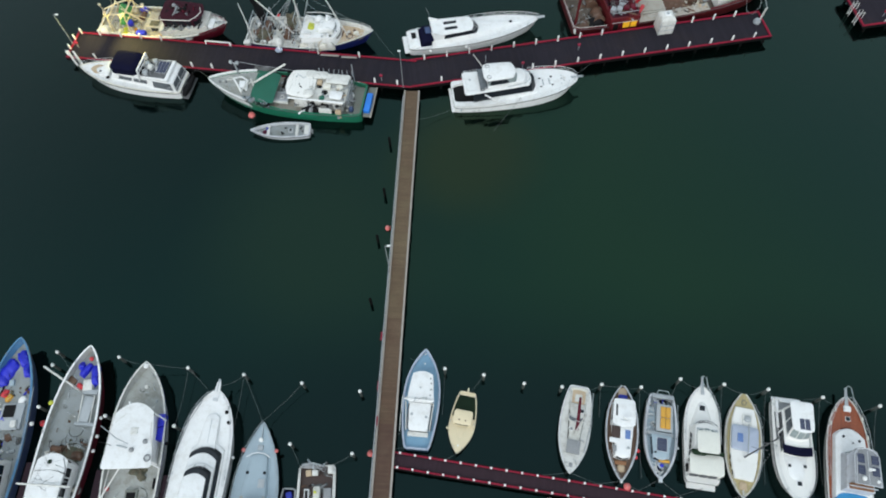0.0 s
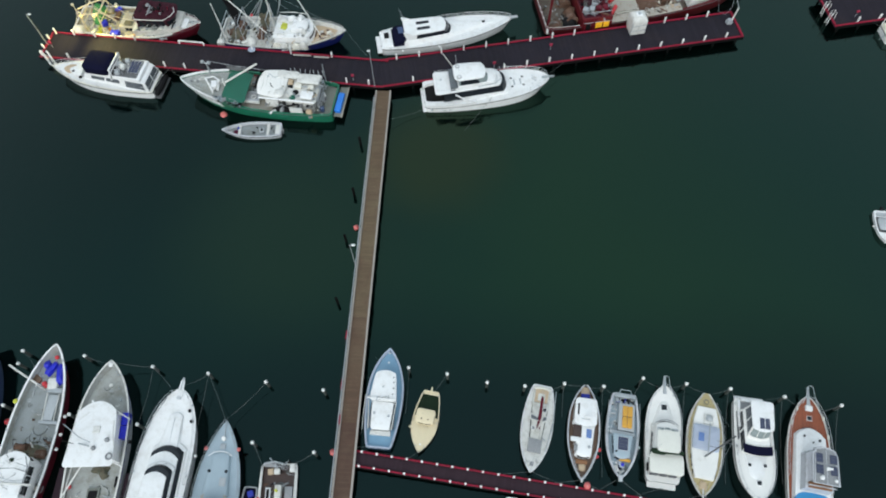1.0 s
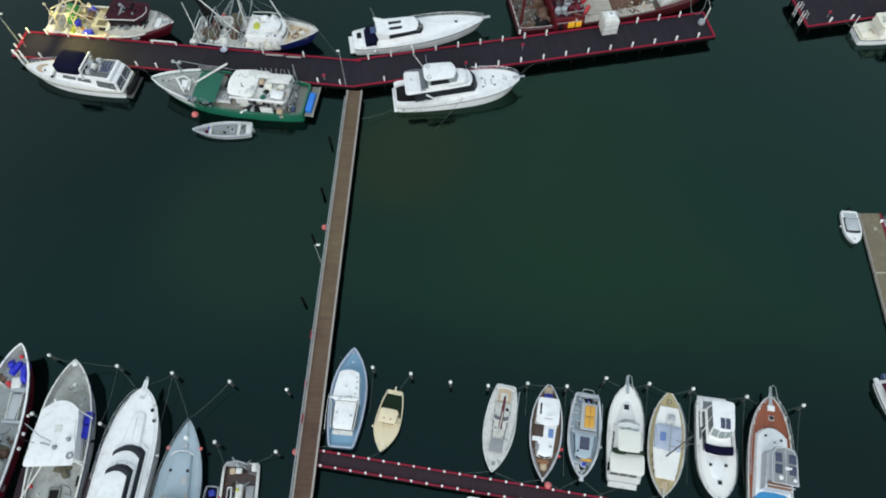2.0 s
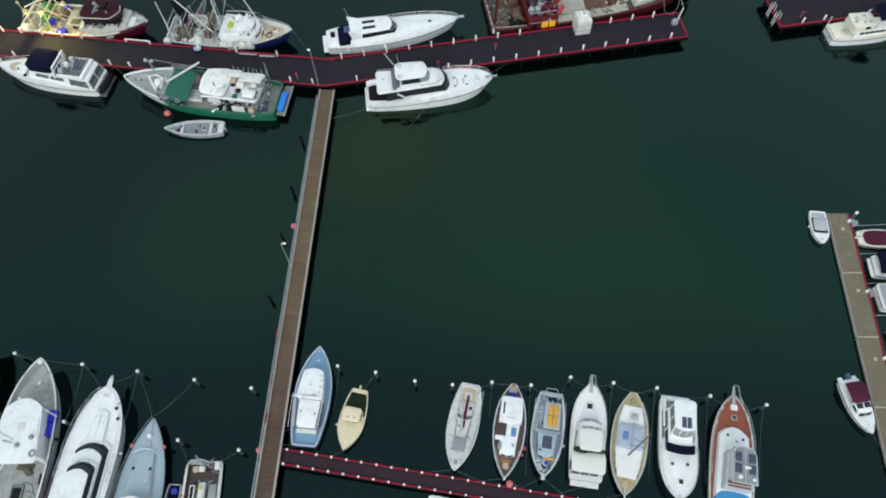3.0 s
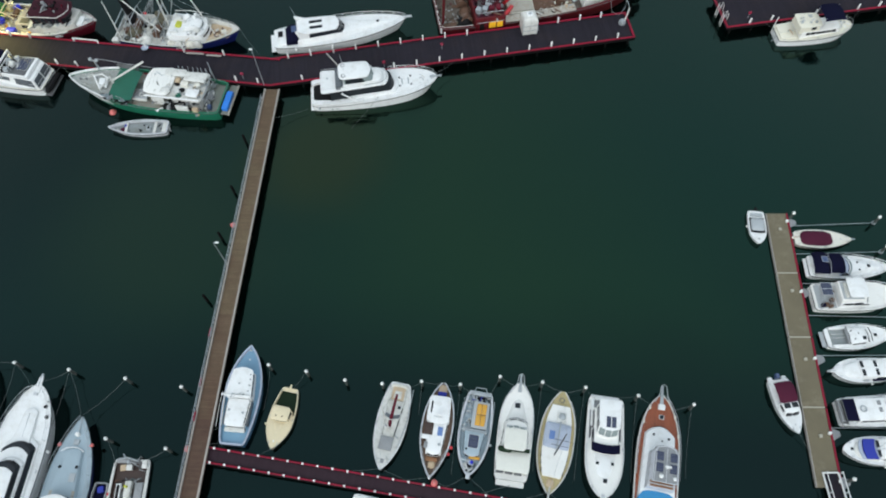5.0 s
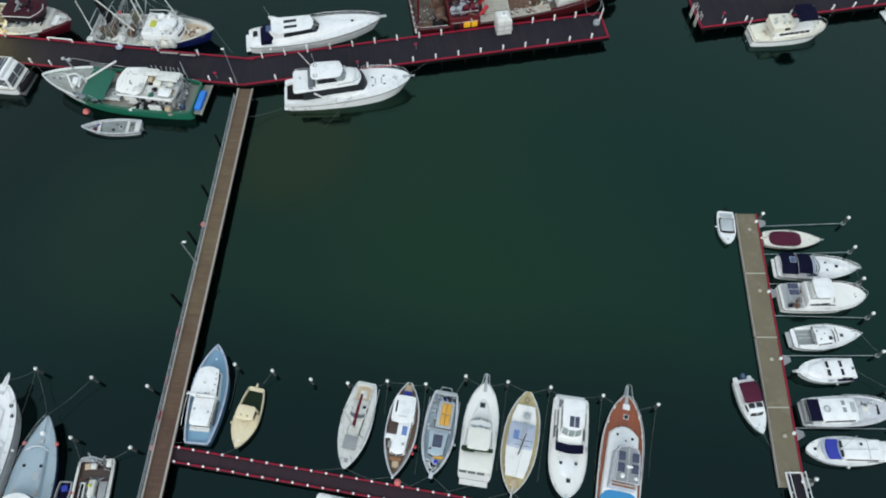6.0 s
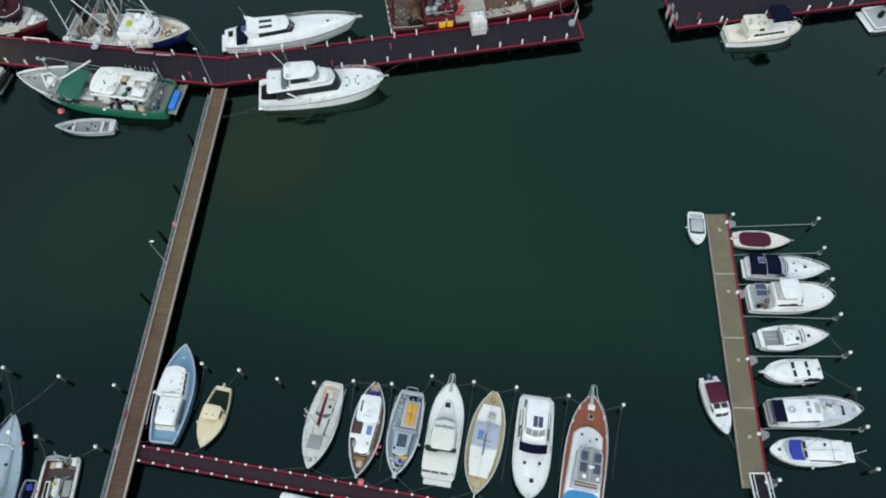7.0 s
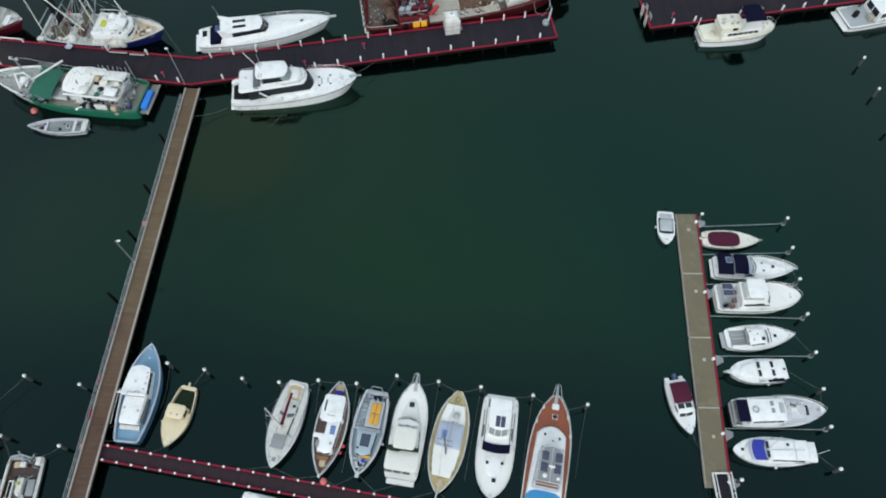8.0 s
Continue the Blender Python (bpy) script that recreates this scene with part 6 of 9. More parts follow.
def hardtop_cruiser():
    b = Boat("flybridge_cruiser", "white cruiser with enclosed flybridge and a navy windscreen cover", (37.15, 20.5), (35.75, 10.2), 3.9, (1.3, 1.75), "warmwhite", transom=0.93, widest=0.5, power=3.0, round_bow=0.68, cap=0.12, gunwale="warmwhite", category="motor cruiser", group="motor cruisers")
    b.block("cockpit_floor", 0.03, 0.13, -0.66, 0.62, 0.0, 0.09, "midgrey", 0)
    b.block("cockpit_well", 0.04, 0.12, 0.4, 0.62, 0.08, 0.1, "black", 0)
    b.block("cockpit_side", 0.02, 0.30, 0.66, 0.8, 0, 0.35, "white")
    b.block("cockpit_side", 0.02, 0.30, -0.8, -0.66, 0, 0.35, "white")
    b.block("transom_seat", 0.004, 0.035, -0.6, 0.6, 0, 0.35, "white")
    b.house("saloon", 0.13, 0.57, 1.42, 1.32, 1.0, "warmwhite", rf=0.55, tum=0.08, bulge=0.25, windows=(("side", 0.03, 0.97, 0.06, 0.96, 2),))
    # dark strips paint in the shade that lies along the side decks
    for s_ in (1, -1):
        b.block("side_deck", 0.14, 0.46, s_ * 0.735, s_ * 0.85, 0.0, 0.06, "rubber", 0, label="side deck coloured dark for the shade beside the saloon")
    b.arc("windscreen_cover", 0.50, 0.585, 1.42, b.z(0.55) + 0.98, "navy", 0.22, 0.12, "navy canvas windscreen cover", 0.12)
    z = b.z(0.35) + 1.02
    b.house("flybridge_cabin", 0.12, 0.42, 1.12, 1.06, 1.7, "warmwhite", z0=z, rf=0.75, ra=0.1, tum=0.06, bulge=0.3, windows=(("front", -0.95, 0.95, 0.3, 0.92, 3), ("side", 0.06, 0.95, 0.15, 0.9, 2, "smoked")), pane="clearpane")
    b.arc("screen_sill", 0.405, 0.418, 1.12, z + 0.52, "grey", 0.3, 0.05)
    b.roof(0.10, 0.355, 1.02, 0.95, z + 1.71, over=0.12, bulge=0.3)
    for v0, v1 in ((-0.19, 0.04), (0.08, 0.31)):
        b.panel("roof_hatch", 0.26, 0.365, v0, v1, z + 1.85, "solar", 0.04)
    for u, v in ((0.67, -0.36), (0.66, 0.42), (0.83, 0.08)):
        b.hatch(u, v, 0.3 if u < 0.8 else 0.42, b.z(u) + (0.24 if u < 0.8 else 0.12))
    b.house("coachroof", 0.56, 0.8, 1.2, 0.7, 0.18, "white", rf=0.4, bulge=0.4, bevel=0.08)
    b.rail(0.5, 0.97, 0.65, 0.06)
    b.block("anchor_roller", 0.96, 1.03, -0.08, 0.08, 0.0, 0.15, "steel")
    b.block("swim_platform", -0.05, 0.02, -0.78, 0.78, -0.95, -0.8, "white")


def cruiser_brown_deck():
    b = Boat("timber_cruiser", "timber cruiser with varnished brown foredeck and bright blue cockpit cover", (40.2, 5.5), (43.05, 20.85), 4.4, (1.05, 1.6), "offwhite", "brown", transom=0.88, widest=0.5, power=2.9, round_bow=0.7, gunwale="offwhite", cap=0.1, category="motor cruiser", group="motor cruisers")
    b.pulpit(0.8, 0.15, "grey")
    b.tube("bow_rail", [(0.93, 0.36, 0.7), (0.985, 0.2, 0.75), (1.05, 0.12, 0.8), (1.06, 0.0, 0.8), (1.05, -0.12, 0.8), (0.985, -0.2, 0.75), (0.93, -0.36, 0.7)], 0.035, "steel")
    b.rail(0.45, 0.97, 0.75, 0.05)
    b.block("deck_locker", 0.895, 0.935, -0.18, 0.16, 0.0, 0.3, "white", 0.1)
    b.hatch(0.85, -0.05, 0.42)
    b.house("saloon", 0.3, 0.735, 1.85, 1.55, 0.75, "white", rf=0.3, tum=0.08, bulge=0.9, bevel=0.12, windows=(("front", -0.5, 0.5, 0.4, 0.75, 2),))
    zs = b.z(0.6) + 0.83
    for u, v in ((0.715, 0.32), (0.70, -0.38), (0.68, -0.08)):
        b.dot(u, v, zs - 0.03, 0.13 if v != -0.08 else 0.08, "glass", "skylight")
    z = b.z(0.48) + 0.8
    b.house("flybridge", 0.36, 0.6, 1.35, 1.1, 1.3, "alu", z0=z, rf=0.3, tum=0.0, bulge=0.4, windows=(("front", -0.9, 0.9, 0.3, 0.9, 4),), pane="clearpane")
    b.roof(0.385, 0.585, 1.15, 1.05, z + 2.75, "midgrey", 0.1, 0.04, 0.04, name="hardtop", bulge=0.3)
    b.tube("hardtop_frame", [(0.38, -0.56, z + 2.8), (0.56, -0.52, z + 2.82), (0.595, -0.36, z + 2.82), (0.607, 0.0, z + 2.83), (0.595, 0.36, z + 2.82), (0.56, 0.52, z + 2.82), (0.38, 0.56, z + 2.8), (0.38, -0.56, z + 2.8)], 0.06, "alu", rel=False)
    for v in (-0.04, 0.5, -0.52):
        b.tube("hardtop_bar", [(0.38, v, z + 2.82), (0.59, v * 0.8, z + 2.85)], 0.035, "alu", rel=False)
    b.arc("flybridge_screen", 0.60, 0.618, 1.2, z + 1.0, "alu", 0.5, 0.06, panes=4, pane="clearpane")
    for u in (0.40, 0.58):
        for v in (0.5, -0.5):
            b.tube("hardtop_leg", [(u, v, z + 1.2), (u, v, z + 2.78)], 0.03, "steel", rel=False)
    for u0, u1 in ((0.44, 0.495), (0.51, 0.565)):
        for v0, v1 in ((0.12, 0.42), (-0.48, -0.18)):
            b.panel("solar_panel", u0, u1, v0, v1, z + 2.86, "solar", 0.04, "dark solar panel")
    b.dome(0.415, 0.2, z + 2.82, 0.24)
    b.dome(0.41, -0.4, z + 2.82, 0.18)
    b.arc("aft_rail", 0.372, 0.378, 1.3, z + 1.9, "alu", 0.0, 0.05)
    b.radar(0.47, -0.05, z + 2.82, 0.6)
    b.panel("aft_seating", 0.365, 0.40, -0.5, 0.5, z + 1.3, "varnish", 0.2)
    b.drape("cockpit_cover", 0.04, 0.355, 2.0, b.z(0.2) + 0.9, "cyanblue", 0.12, "bright blue cockpit cover", 0.9)
    for u, s in ((0.9, 1), (0.8, 1), (0.86, -1), (0.74, -1)):
        b.block("fender", u - 0.015, u + 0.015, s * (b.hb(u) * 2 / b.B - 0.1), s * (b.hb(u) * 2 / b.B), 0.05, 0.4, "ivory", 0.1)


def walkway_boat():
    b = Boat("cabin_boat", "white cabin boat moored under the far side of the walkway", (10.5, 9.3), (19.8, 6.9), 3.0, (0.9, 1.3), "white", transom=0.85)
    b.house("cabin", 0.12, 0.6, 1.15, 0.9, 1.0, "white", windows=(("side", 0.06, 0.94, 0.4, 0.85, 3),), roof=dict(over=0.1))
    z = b.z(0.36) + 1.13
    for v0, v1 in ((-0.5, -0.06), (0.06, 0.5)):
        b.panel("roof_window", 0.2, 0.48, v0, v1, z, "smoked", 0.04)


def runabout():
    b = Boat("runabout", "small white runabout with a grey cockpit cover and black outboard", (57.8, 44.3), (57.4, 39.75), 2.05, (0.75, 0.9), "white", "white", transom=0.9, widest=0.45, power=2.6, round_bow=0.8, cap=0.12, category="motorboat")
    b.drape("cockpit_cover", 0.24, 0.62, 0.78, b.z(0.4) + 0.25, "grey", 0.15, "pale grey cockpit cover", 0.35, 0.35)
    b.block("cockpit_rim", 0.21, 0.66, -0.86, 0.86, 0.0, 0.1, "black")
    b.block("stern_bench", 0.08, 0.17, -0.7, 0.7, 0, 0.2, "grey")
    b.panel("windscreen", 0.62, 0.68, -0.5, 0.5, b.z(0.65) + 0.12, "glass", 0.05)
    b.dot(0.86, 0, b.z(0.86) + 0.06, 0.1, "midgrey", "bow_hatch")
    b.outboard(0.0, 0.9)
    b.fender(0.3, 1, 0.12, "cap", 0.3, 1.5)
    b.fender(0.45, -1, 0.12, "cap", 0.3, 1.5)


def dayboat_maroon():
    b = Boat("dayboat", "cream open dayboat under a fitted maroon cover", (61.75, 40.6), (68.5, 40.35), 2.45, (0.75, 0.95), "stained", "ivory", transom=0.7, widest=0.42, power=2.0, round_bow=0.9, cap=0.12, gunwale="ivory", category="motorboat")
    b.drape("fitted_cover", 0.1, 0.65, 0.95, b.z(0.4) + 0.2, "darkmaroon", 0.28, "maroon canvas cover", 0.18)
    b.block("rudder_head", -0.05, 0.02, -0.1, 0.1, 0.0, 0.2, "ivory")
    b.block("stem_fitting", 0.97, 1.04, -0.06, 0.06, 0.02, 0.15, "galv")
    b.dot(0.8, 0, b.z(0.8) + 0.06, 0.08, "galv", "bow_cleat")
    b.tube("tiller", [(-0.02, 0, 0.2), (0.08, 0.05, 0.35)], 0.04, "varnish")


def sports_cruiser_navy():
    b = Boat("sports_cruiser", "white sports cruiser with navy canvas over its cockpit", (62.35, 36.65), (71.5, 36.3), 2.95, (1.15, 1.6), "white", transom=0.88, widest=0.42, power=2.4, round_bow=0.85, cap=0.1, category="motor cruiser", group="pontoon cruisers")
    b.house("coachroof", 0.42, 0.86, 1.2, 0.4, 0.35, "white", rf=0.5, tum=0.15, bulge=0.4, bevel=0.12)
    b.house("windscreen", 0.36, 0.52, 1.3, 1.1, 0.6, "paleblue", rf=0.9, tum=0.15, bulge=0.35, windows=(("front", -0.9, 0.9, 0.15, 0.85, 3), ("side", 0.1, 0.9, 0.15, 0.85, 2)))
    b.canopy("cockpit_canopy", 0.02, 0.215, 1.42, b.z(0.15) + 0.95, "navy", 0.3, label="navy canvas canopy")
    b.canopy("helm_canopy", 0.21, 0.40, 1.3, b.z(0.3) + 1.0, "navy", 0.35, label="navy canvas canopy")
    b.panel("clear_window", 0.12, 0.19, 0.0, 0.45, b.z(0.15) + 1.22, "bluetopside", 0.04, frame_mat="grey")
    b.tube("canopy_hoop", [(0.213, -0.88, 0.2), (0.213, -0.85, 1.0), (0.213, 0.0, 1.34), (0.213, 0.85, 1.0), (0.213, 0.88, 0.2)], 0.03, "steel")
    b.arc("screen_rim", 0.50, 0.515, 1.15, b.z(0.5) + 0.5, "clearpane", 0.45, 0.06, sag=0.1)
    b.block("swim_platform", -0.03, 0.05, -0.8, 0.8, -0.6, -0.4, "white")
    b.block("transom", 0.03, 0.07, -0.8, 0.8, 0, 0.3, "white")
    for u, v, s in ((0.59, 0.3, 0.22), (0.60, -0.35, 0.22), (0.72, 0.0, 0.36)):
        b.hatch(u, v, s, b.z(u) + 0.4)
    b.rail(0.45, 0.97, 0.6, 0.05)
    b.pulpit(0.15, 0.2)


def flybridge_cruiser_solar():
    b = Boat("flybridge_cruiser", "white flybridge cruiser with two solar panels over the cockpit", (61.95, 32.65), (71.3, 32.75), 3.5, (1.2, 1.85), "warmwhite", transom=0.9, widest=0.45, power=3.2, round_bow=0.68, cap=0.1, category="motor cruiser", group="pontoon cruisers")
    b.house("saloon", 0.26, 0.62, 1.4, 1.2, 1.1, "white", rf=0.7, tum=0.1, bulge=0.4, windows=(("side", 0.06, 0.9, 0.5, 0.78, 2), ("front", -0.85, 0.85, 0.35, 0.85, 3)))
    z = b.z(0.4) + 1.12
    b.house("flybridge_coaming", 0.24, 0.55, 1.3, 1.1, 0.5, "warmwhite", z0=z, rf=0.2, bulge=0.3)
    b.panel("flybridge_floor", 0.26, 0.5, -0.6, 0.6, z + 0.53, "grey", 0.02)
    b.roof(0.30, 0.5, 1.15, 1.1, z + 1.3, "white", 0.08, 0.06, 0.06, name="bimini_top", bulge=0.1)
    for u in (0.33, 0.49):
        for v in (0.5, -0.5):
            b.tube("bimini_leg", [(u, v, z + 0.4), (u, v, z + 1.38)], 0.025, "steel", rel=False)
    b.helm_seat(0.36, 0.3, z + 0.55)
    b.block("console", 0.29, 0.32, -0.5, 0.5, 1.6, 2.0, "bone")
    b.block("cockpit_floor", 0.03, 0.25, -0.8, 0.8, 0.0, 0.09, "grey", 0)
    b.frame_arch(0.05, 1.3, 1.45, 0.03, "steel", 0.0, "solar_frame")
    b.frame_arch(0.15, 1.3, 1.45, 0.03, "steel", 0.0, "solar_frame")
    b.panel("solar_panel", 0.035, 0.16, 0.2, 0.6, b.z(0.1) + 1.5, "solar", 0.04, "dark blue solar panel", "steel")
    b.panel("solar_panel", 0.035, 0.16, -0.24, 0.16, b.z(0.1) + 1.5, "solar", 0.04, "dark blue solar panel", "steel")
    b.block("blue_cooler", 0.06, 0.11, -0.75, -0.55, 0.05, 0.5, "navy")
    for u, v in ((0.12, -0.62), (0.17, -0.7), (0.2, -0.3), (0.22, 0.3)):
        b.bin("cockpit_chair", u, v, 0.45, 0.45, 0.5, 10, "darkwood")
    b.dot(0.88, -0.1, b.z(0.88) + 0.06, 0.08, "black", "deck_fitting")
    b.dot(0.88, 0.1, b.z(0.88) + 0.06, 0.08, "midgrey", "deck_fitting")
    b.rail(0.35, 0.97, 0.65, 0.05)
    b.panel("roof_slot", 0.30, 0.6, -0.78, -0.72, b.z(0.45) + 0.6, "glass", 0.04)


def sloop_white():
    b = Boat("cabin_boat", "white pointed cabin boat with an open cockpit and stern platform", (62.3, 27.7), (69.8, 28.15), 2.9, (1.0, 1.4), "white", transom=0.72, widest=0.42, power=1.9, round_bow=0.95, cap=0.12)
    b.house("cabin", 0.3, 0.62, 1.1, 0.9, 0.5, "white", rf=0.5, tum=0.1, bulge=0.15, windows=(("side", 0.1, 0.85, 0.35, 0.8, 3), ("front", -0.9, 0.9, 0.2, 0.85, 2)))
    b.block("cockpit_floor", 0.06, 0.30, -0.66, 0.66, 0.0, 0.1, "greydeck", 0)
    for v in (0.25, -0.05):
        b.block("cockpit_locker_lid", 0.08, 0.27, v - 0.01, v + 0.01, 0.09, 0.13, "offwhite", 0)
    for u, w in ((0.295, 0.72), (0.615, 0.56)):
        b.tube("cabin_edge_trim", [(u, -w, 0.52), (u + 0.012, 0, 0.58), (u, w, 0.52)], 0.045, "black")
    b.block("cockpit_seat", 0.06, 0.29, 0.62, 0.8, 0, 0.35, "white")
    b.block("cockpit_seat", 0.06, 0.29, -0.8, -0.62, 0, 0.35, "white")
    b.panel("companionway", 0.27, 0.3, -0.5, 0.5, b.z(0.28) + 0.3, "midgrey", 0.3)
    b.block("stern_platform", -0.06, 0.03, -0.62, 0.62, -0.45, -0.3, "grey")
    zc = b.z(0.45) + 0.54
    b.hatch(0.52, -0.25, 0.4, zc)
    for u, v in ((0.35, 0.35), (0.45, 0.15), (0.38, -0.3)):
        b.dot(u, v, zc, 0.08, "black", "deck_fitting")
    b.hatch(0.72, 0.02, 0.35)
    b.dot(0.93, 0.0, b.z(0.93) + 0.06, 0.1, "galv", "windlass")
    b.rail(0.5, 0.96, 0.5, 0.05, 1.5, "steel", True, 0.016)


def cabin_cruiser_small():
    b = Boat("cabin_cruiser", "small white cabin cruiser with slim dark roof windows", (68.2, 24.15), (61.9, 23.75), 2.7, (1.1, 1.5), "white", transom=0.86, widest=0.42, power=2.6, round_bow=0.66, cap=0.1)
    b.house("coachroof", 0.5, 0.8, 1.05, 0.7, 0.35, "white", rf=0.3, bulge=0.35, bevel=0.12)
    b.house("cabin", 0.05, 0.58, 1.15, 1.05, 0.75, "white", rf=0.35, tum=0.1, bulge=0.1, windows=(("side", 0.1, 0.5, 0.35, 0.8, 2),))
    zc = b.z(0.3) + 0.8
    for u in (0.52, 0.29):
        for v0, v1 in ((-0.6, -0.08), (0.08, 0.6)):
            b.panel("roof_window", u - 0.025, u + 0.025, v0, v1, zc - 0.01, "glass", 0.04)
    b.panel("side_well", 0.01, 0.36, 0.74, 0.96, b.z(0.15) + 0.2, "navy", 0.05, "navy side cover")
    b.hatch(0.1, 0.1, 0.25, zc)
    b.block("step", 0.42, 0.52, 0.82, 0.94, 0, 0.12, "grey")
    b.pulpit(0.5, 0.2)
    b.fender(0.35, 1, 0.13, "cap", 0.3, 1.6)


def sedan_cruiser():
    b = Boat("sedan_cruiser", "white sedan cruiser with a grey forward deck cover", (61.6, 19.35), (71.1, 19.7), 3.25, (1.15, 1.6), "white", transom=0.85, widest=0.45, power=2.6, round_bow=0.76, cap=0.12, category="motor cruiser", group="pontoon cruisers")
    b.house("saloon", 0.14, 0.56, 1.3, 1.25, 1.0, "white", rf=0.25, tum=0.1, bulge=0.15, windows=(("side", 0.08, 0.92, 0.4, 0.85, 4), ("front", -0.9, 0.9, 0.4, 0.85, 3)))
    b.house("forward_trunk", 0.5, 0.78, 1.25, 0.95, 0.5, "alu", rf=0.25, bulge=0.2, bevel=0.06)
    b.bits(0.55, 0.76, -0.5, 0.5, 0.52, 18, 1821, ("grey", "offwhite", "midgrey", "white"), 0.06, 0.18)
    zs = b.z(0.35) + 1.05
    b.panel("cockpit_roof", 0.015, 0.142, -0.72, 0.68, b.z(0.1) + 0.9, "navy", 0.05, "dark navy cockpit roof", "rubber")
    for v in (0.6, -0.62):
        b.tube("roof_leg", [(0.035, v, 0), (0.035, v, 0.9)], 0.03, "steel")
    b.block("stern_rail", -0.02, 0.0, -0.7, 0.7, 0.0, 0.6, "midgrey")
    b.block("aft_deck", 0.0, 0.07, -0.78, 0.78, 0.0, 0.1, "rubber", 0)
    b.plate("side_deck", 0.5, 0.95, 0.86, 0.075, "alu", "pale grey non-slip side deck")
    b.tube("pushpit", [(0.1, 0.85, 0.7), (0.0, 0.75, 0.7), (0.0, -0.75, 0.7), (0.1, -0.85, 0.7)], 0.03, "steel")
    ring = [(0.3 * math.cos(a), 0.3 * math.sin(a), 0.06) for a in (2 * math.pi * j / 14 for j in range(15))]
    b.put("life_ring", tube(ring, 0.08, 6), 0.21, 0.0, zs - b.z(0.21), 0, "grey")
    for v in (0.35, -0.1):
        b.panel("roof_patch", 0.38, 0.42, v - 0.12, v + 0.18, zs, "midgrey", 0.02)
    b.block("roof_step", 0.47, 0.52, -0.25, 0.4, 1.03, 1.09, "grey")
    b.panel("hatch_cover", 0.62, 0.68, -0.15, 0.15, b.z(0.65) + 0.53, "ivory", 0.03)
    b.block("bow_hatch", 0.785, 0.82, -0.32, 0.32, 0, 0.12, "glass")
    b.rail(0.45, 0.97, 0.65, 0.04)
    b.block("windlass", 0.91, 0.94, -0.1, 0.1, 0, 0.2, "galv")


def pilot_cruiser_blue():
    b = Boat("pilot_cruiser", "white cruiser with a royal blue windscreen cover", (69.4, 15.3), (60.75, 15.4), 2.9, (1.1, 1.6), "white", transom=0.52, widest=0.48, power=2.7, round_bow=0.74, cap=0.12, category="motor cruiser", group="pontoon cruisers")
    b.house("coachroof", 0.6, 0.84, 1.1, 0.75, 0.35, "offwhite", rf=0.3, bulge=0.4, bevel=0.1)
    b.house("cabin", 0.14, 0.62, 1.1, 1.05, 1.05, "white", rf=0.15, tum=0.08, bulge=0.1, windows=(("side", 0.1, 0.9, 0.4, 0.8, 4), ("front", -0.9, 0.9, 0.4, 0.85, 2)))
    zc = b.z(0.4) + 1.08
    b.house("cover_base", 0.6, 0.79, 1.05, 0.85, 0.7, "paleblue", rf=0.45, bulge=0.1)
    b.arc("screen_cover", 0.655, 0.785, 1.0, b.z(0.7) + 0.66, "royal", 0.25, 0.16, "royal blue screen cover", 0.1)
    b.arc("lower_screen", 0.79, 0.825, 0.95, b.z(0.8) + 0.42, "paleblue", 0.3, 0.1, sag=0.08)
    b.arc("roof_seam", 0.3, 0.305, 1.0, zc + 0.02, "grey", 0.0, 0.03)
    b.panel("side_slot", 0.2, 0.34, 0.86, 0.9, zc - 0.1, "rubber", 0.05)
    for v0, v1 in ((-0.55, -0.08), (0.1, 0.55)):
        b.panel("front_pane", 0.605, 0.635, v0, v1, zc + 0.03, "glass", 0.06)
    b.hatch(0.38, -0.35, 0.28, zc)
    b.tube("boat_hook", [(0.62, 0.05, zc + 0.12), (0.2, 0.0, zc + 0.1)], 0.03, "galv", rel=False)
    b.tube("whip_aerial", [(0.6, -0.1, zc), (0.5, -0.7, zc + 1.6)], 0.025, "galv", rel=False)
    b.hatch(0.885, -0.05, 0.3)
    b.block("stern_cover", 0.02, 0.13, -0.7, 0.7, 0, 0.5, "white", 0.1)
    b.tube("stern_pole", [(0.0, 0.1, 0.2), (-0.12, -0.1, 0.8)], 0.03, "offwhite")
    b.fender(0.5, 1, 0.13, "cap", 0.3, 1.5)


def runabout_maroon():
    b = Boat("runabout", "white runabout with a dark red canopy and twin stern pods", (56.0, 22.9), (56.9, 17.05), 2.45, (0.85, 1.1), "white", transom=0.92, widest=0.4, power=2.2, round_bow=0.85, cap=0.14, category="motorboat")
    b.canopy("canopy", 0.08, 0.46, 1.0, b.z(0.25) + 0.95, "darkmaroon", 0.22, label="dark red canvas canopy")
    b.house("cabin", 0.44, 0.68, 0.98, 0.85, 0.75, "white", rf=0.35, bulge=0.1, windows=(("front", -0.9, 0.9, 0.25, 0.85, 2), ("side", 0.1, 0.8, 0.4, 0.8, 1)))
    zc = b.z(0.55) + 0.79
    for v0, v1 in ((-0.6, -0.06), (0.06, 0.6)):
        b.panel("roof_window", 0.47, 0.56, v0, v1, zc, "glass", 0.04)
    for v in (0.62, -0.62):
        b.bin("stern_pod", -0.01, v, 0.7, 0.55, 0.35, 0, "white", z=-0.3, bevel=0.14)
    b.outboard(0.0, 1.2, "bluetopside")
    b.dot(0.84, 0, b.z(0.84) + 0.06, 0.08, "galv", "bow_cleat")
    b.fender(0.3, 1, 0.13, "cap", 0.3, 1.5)


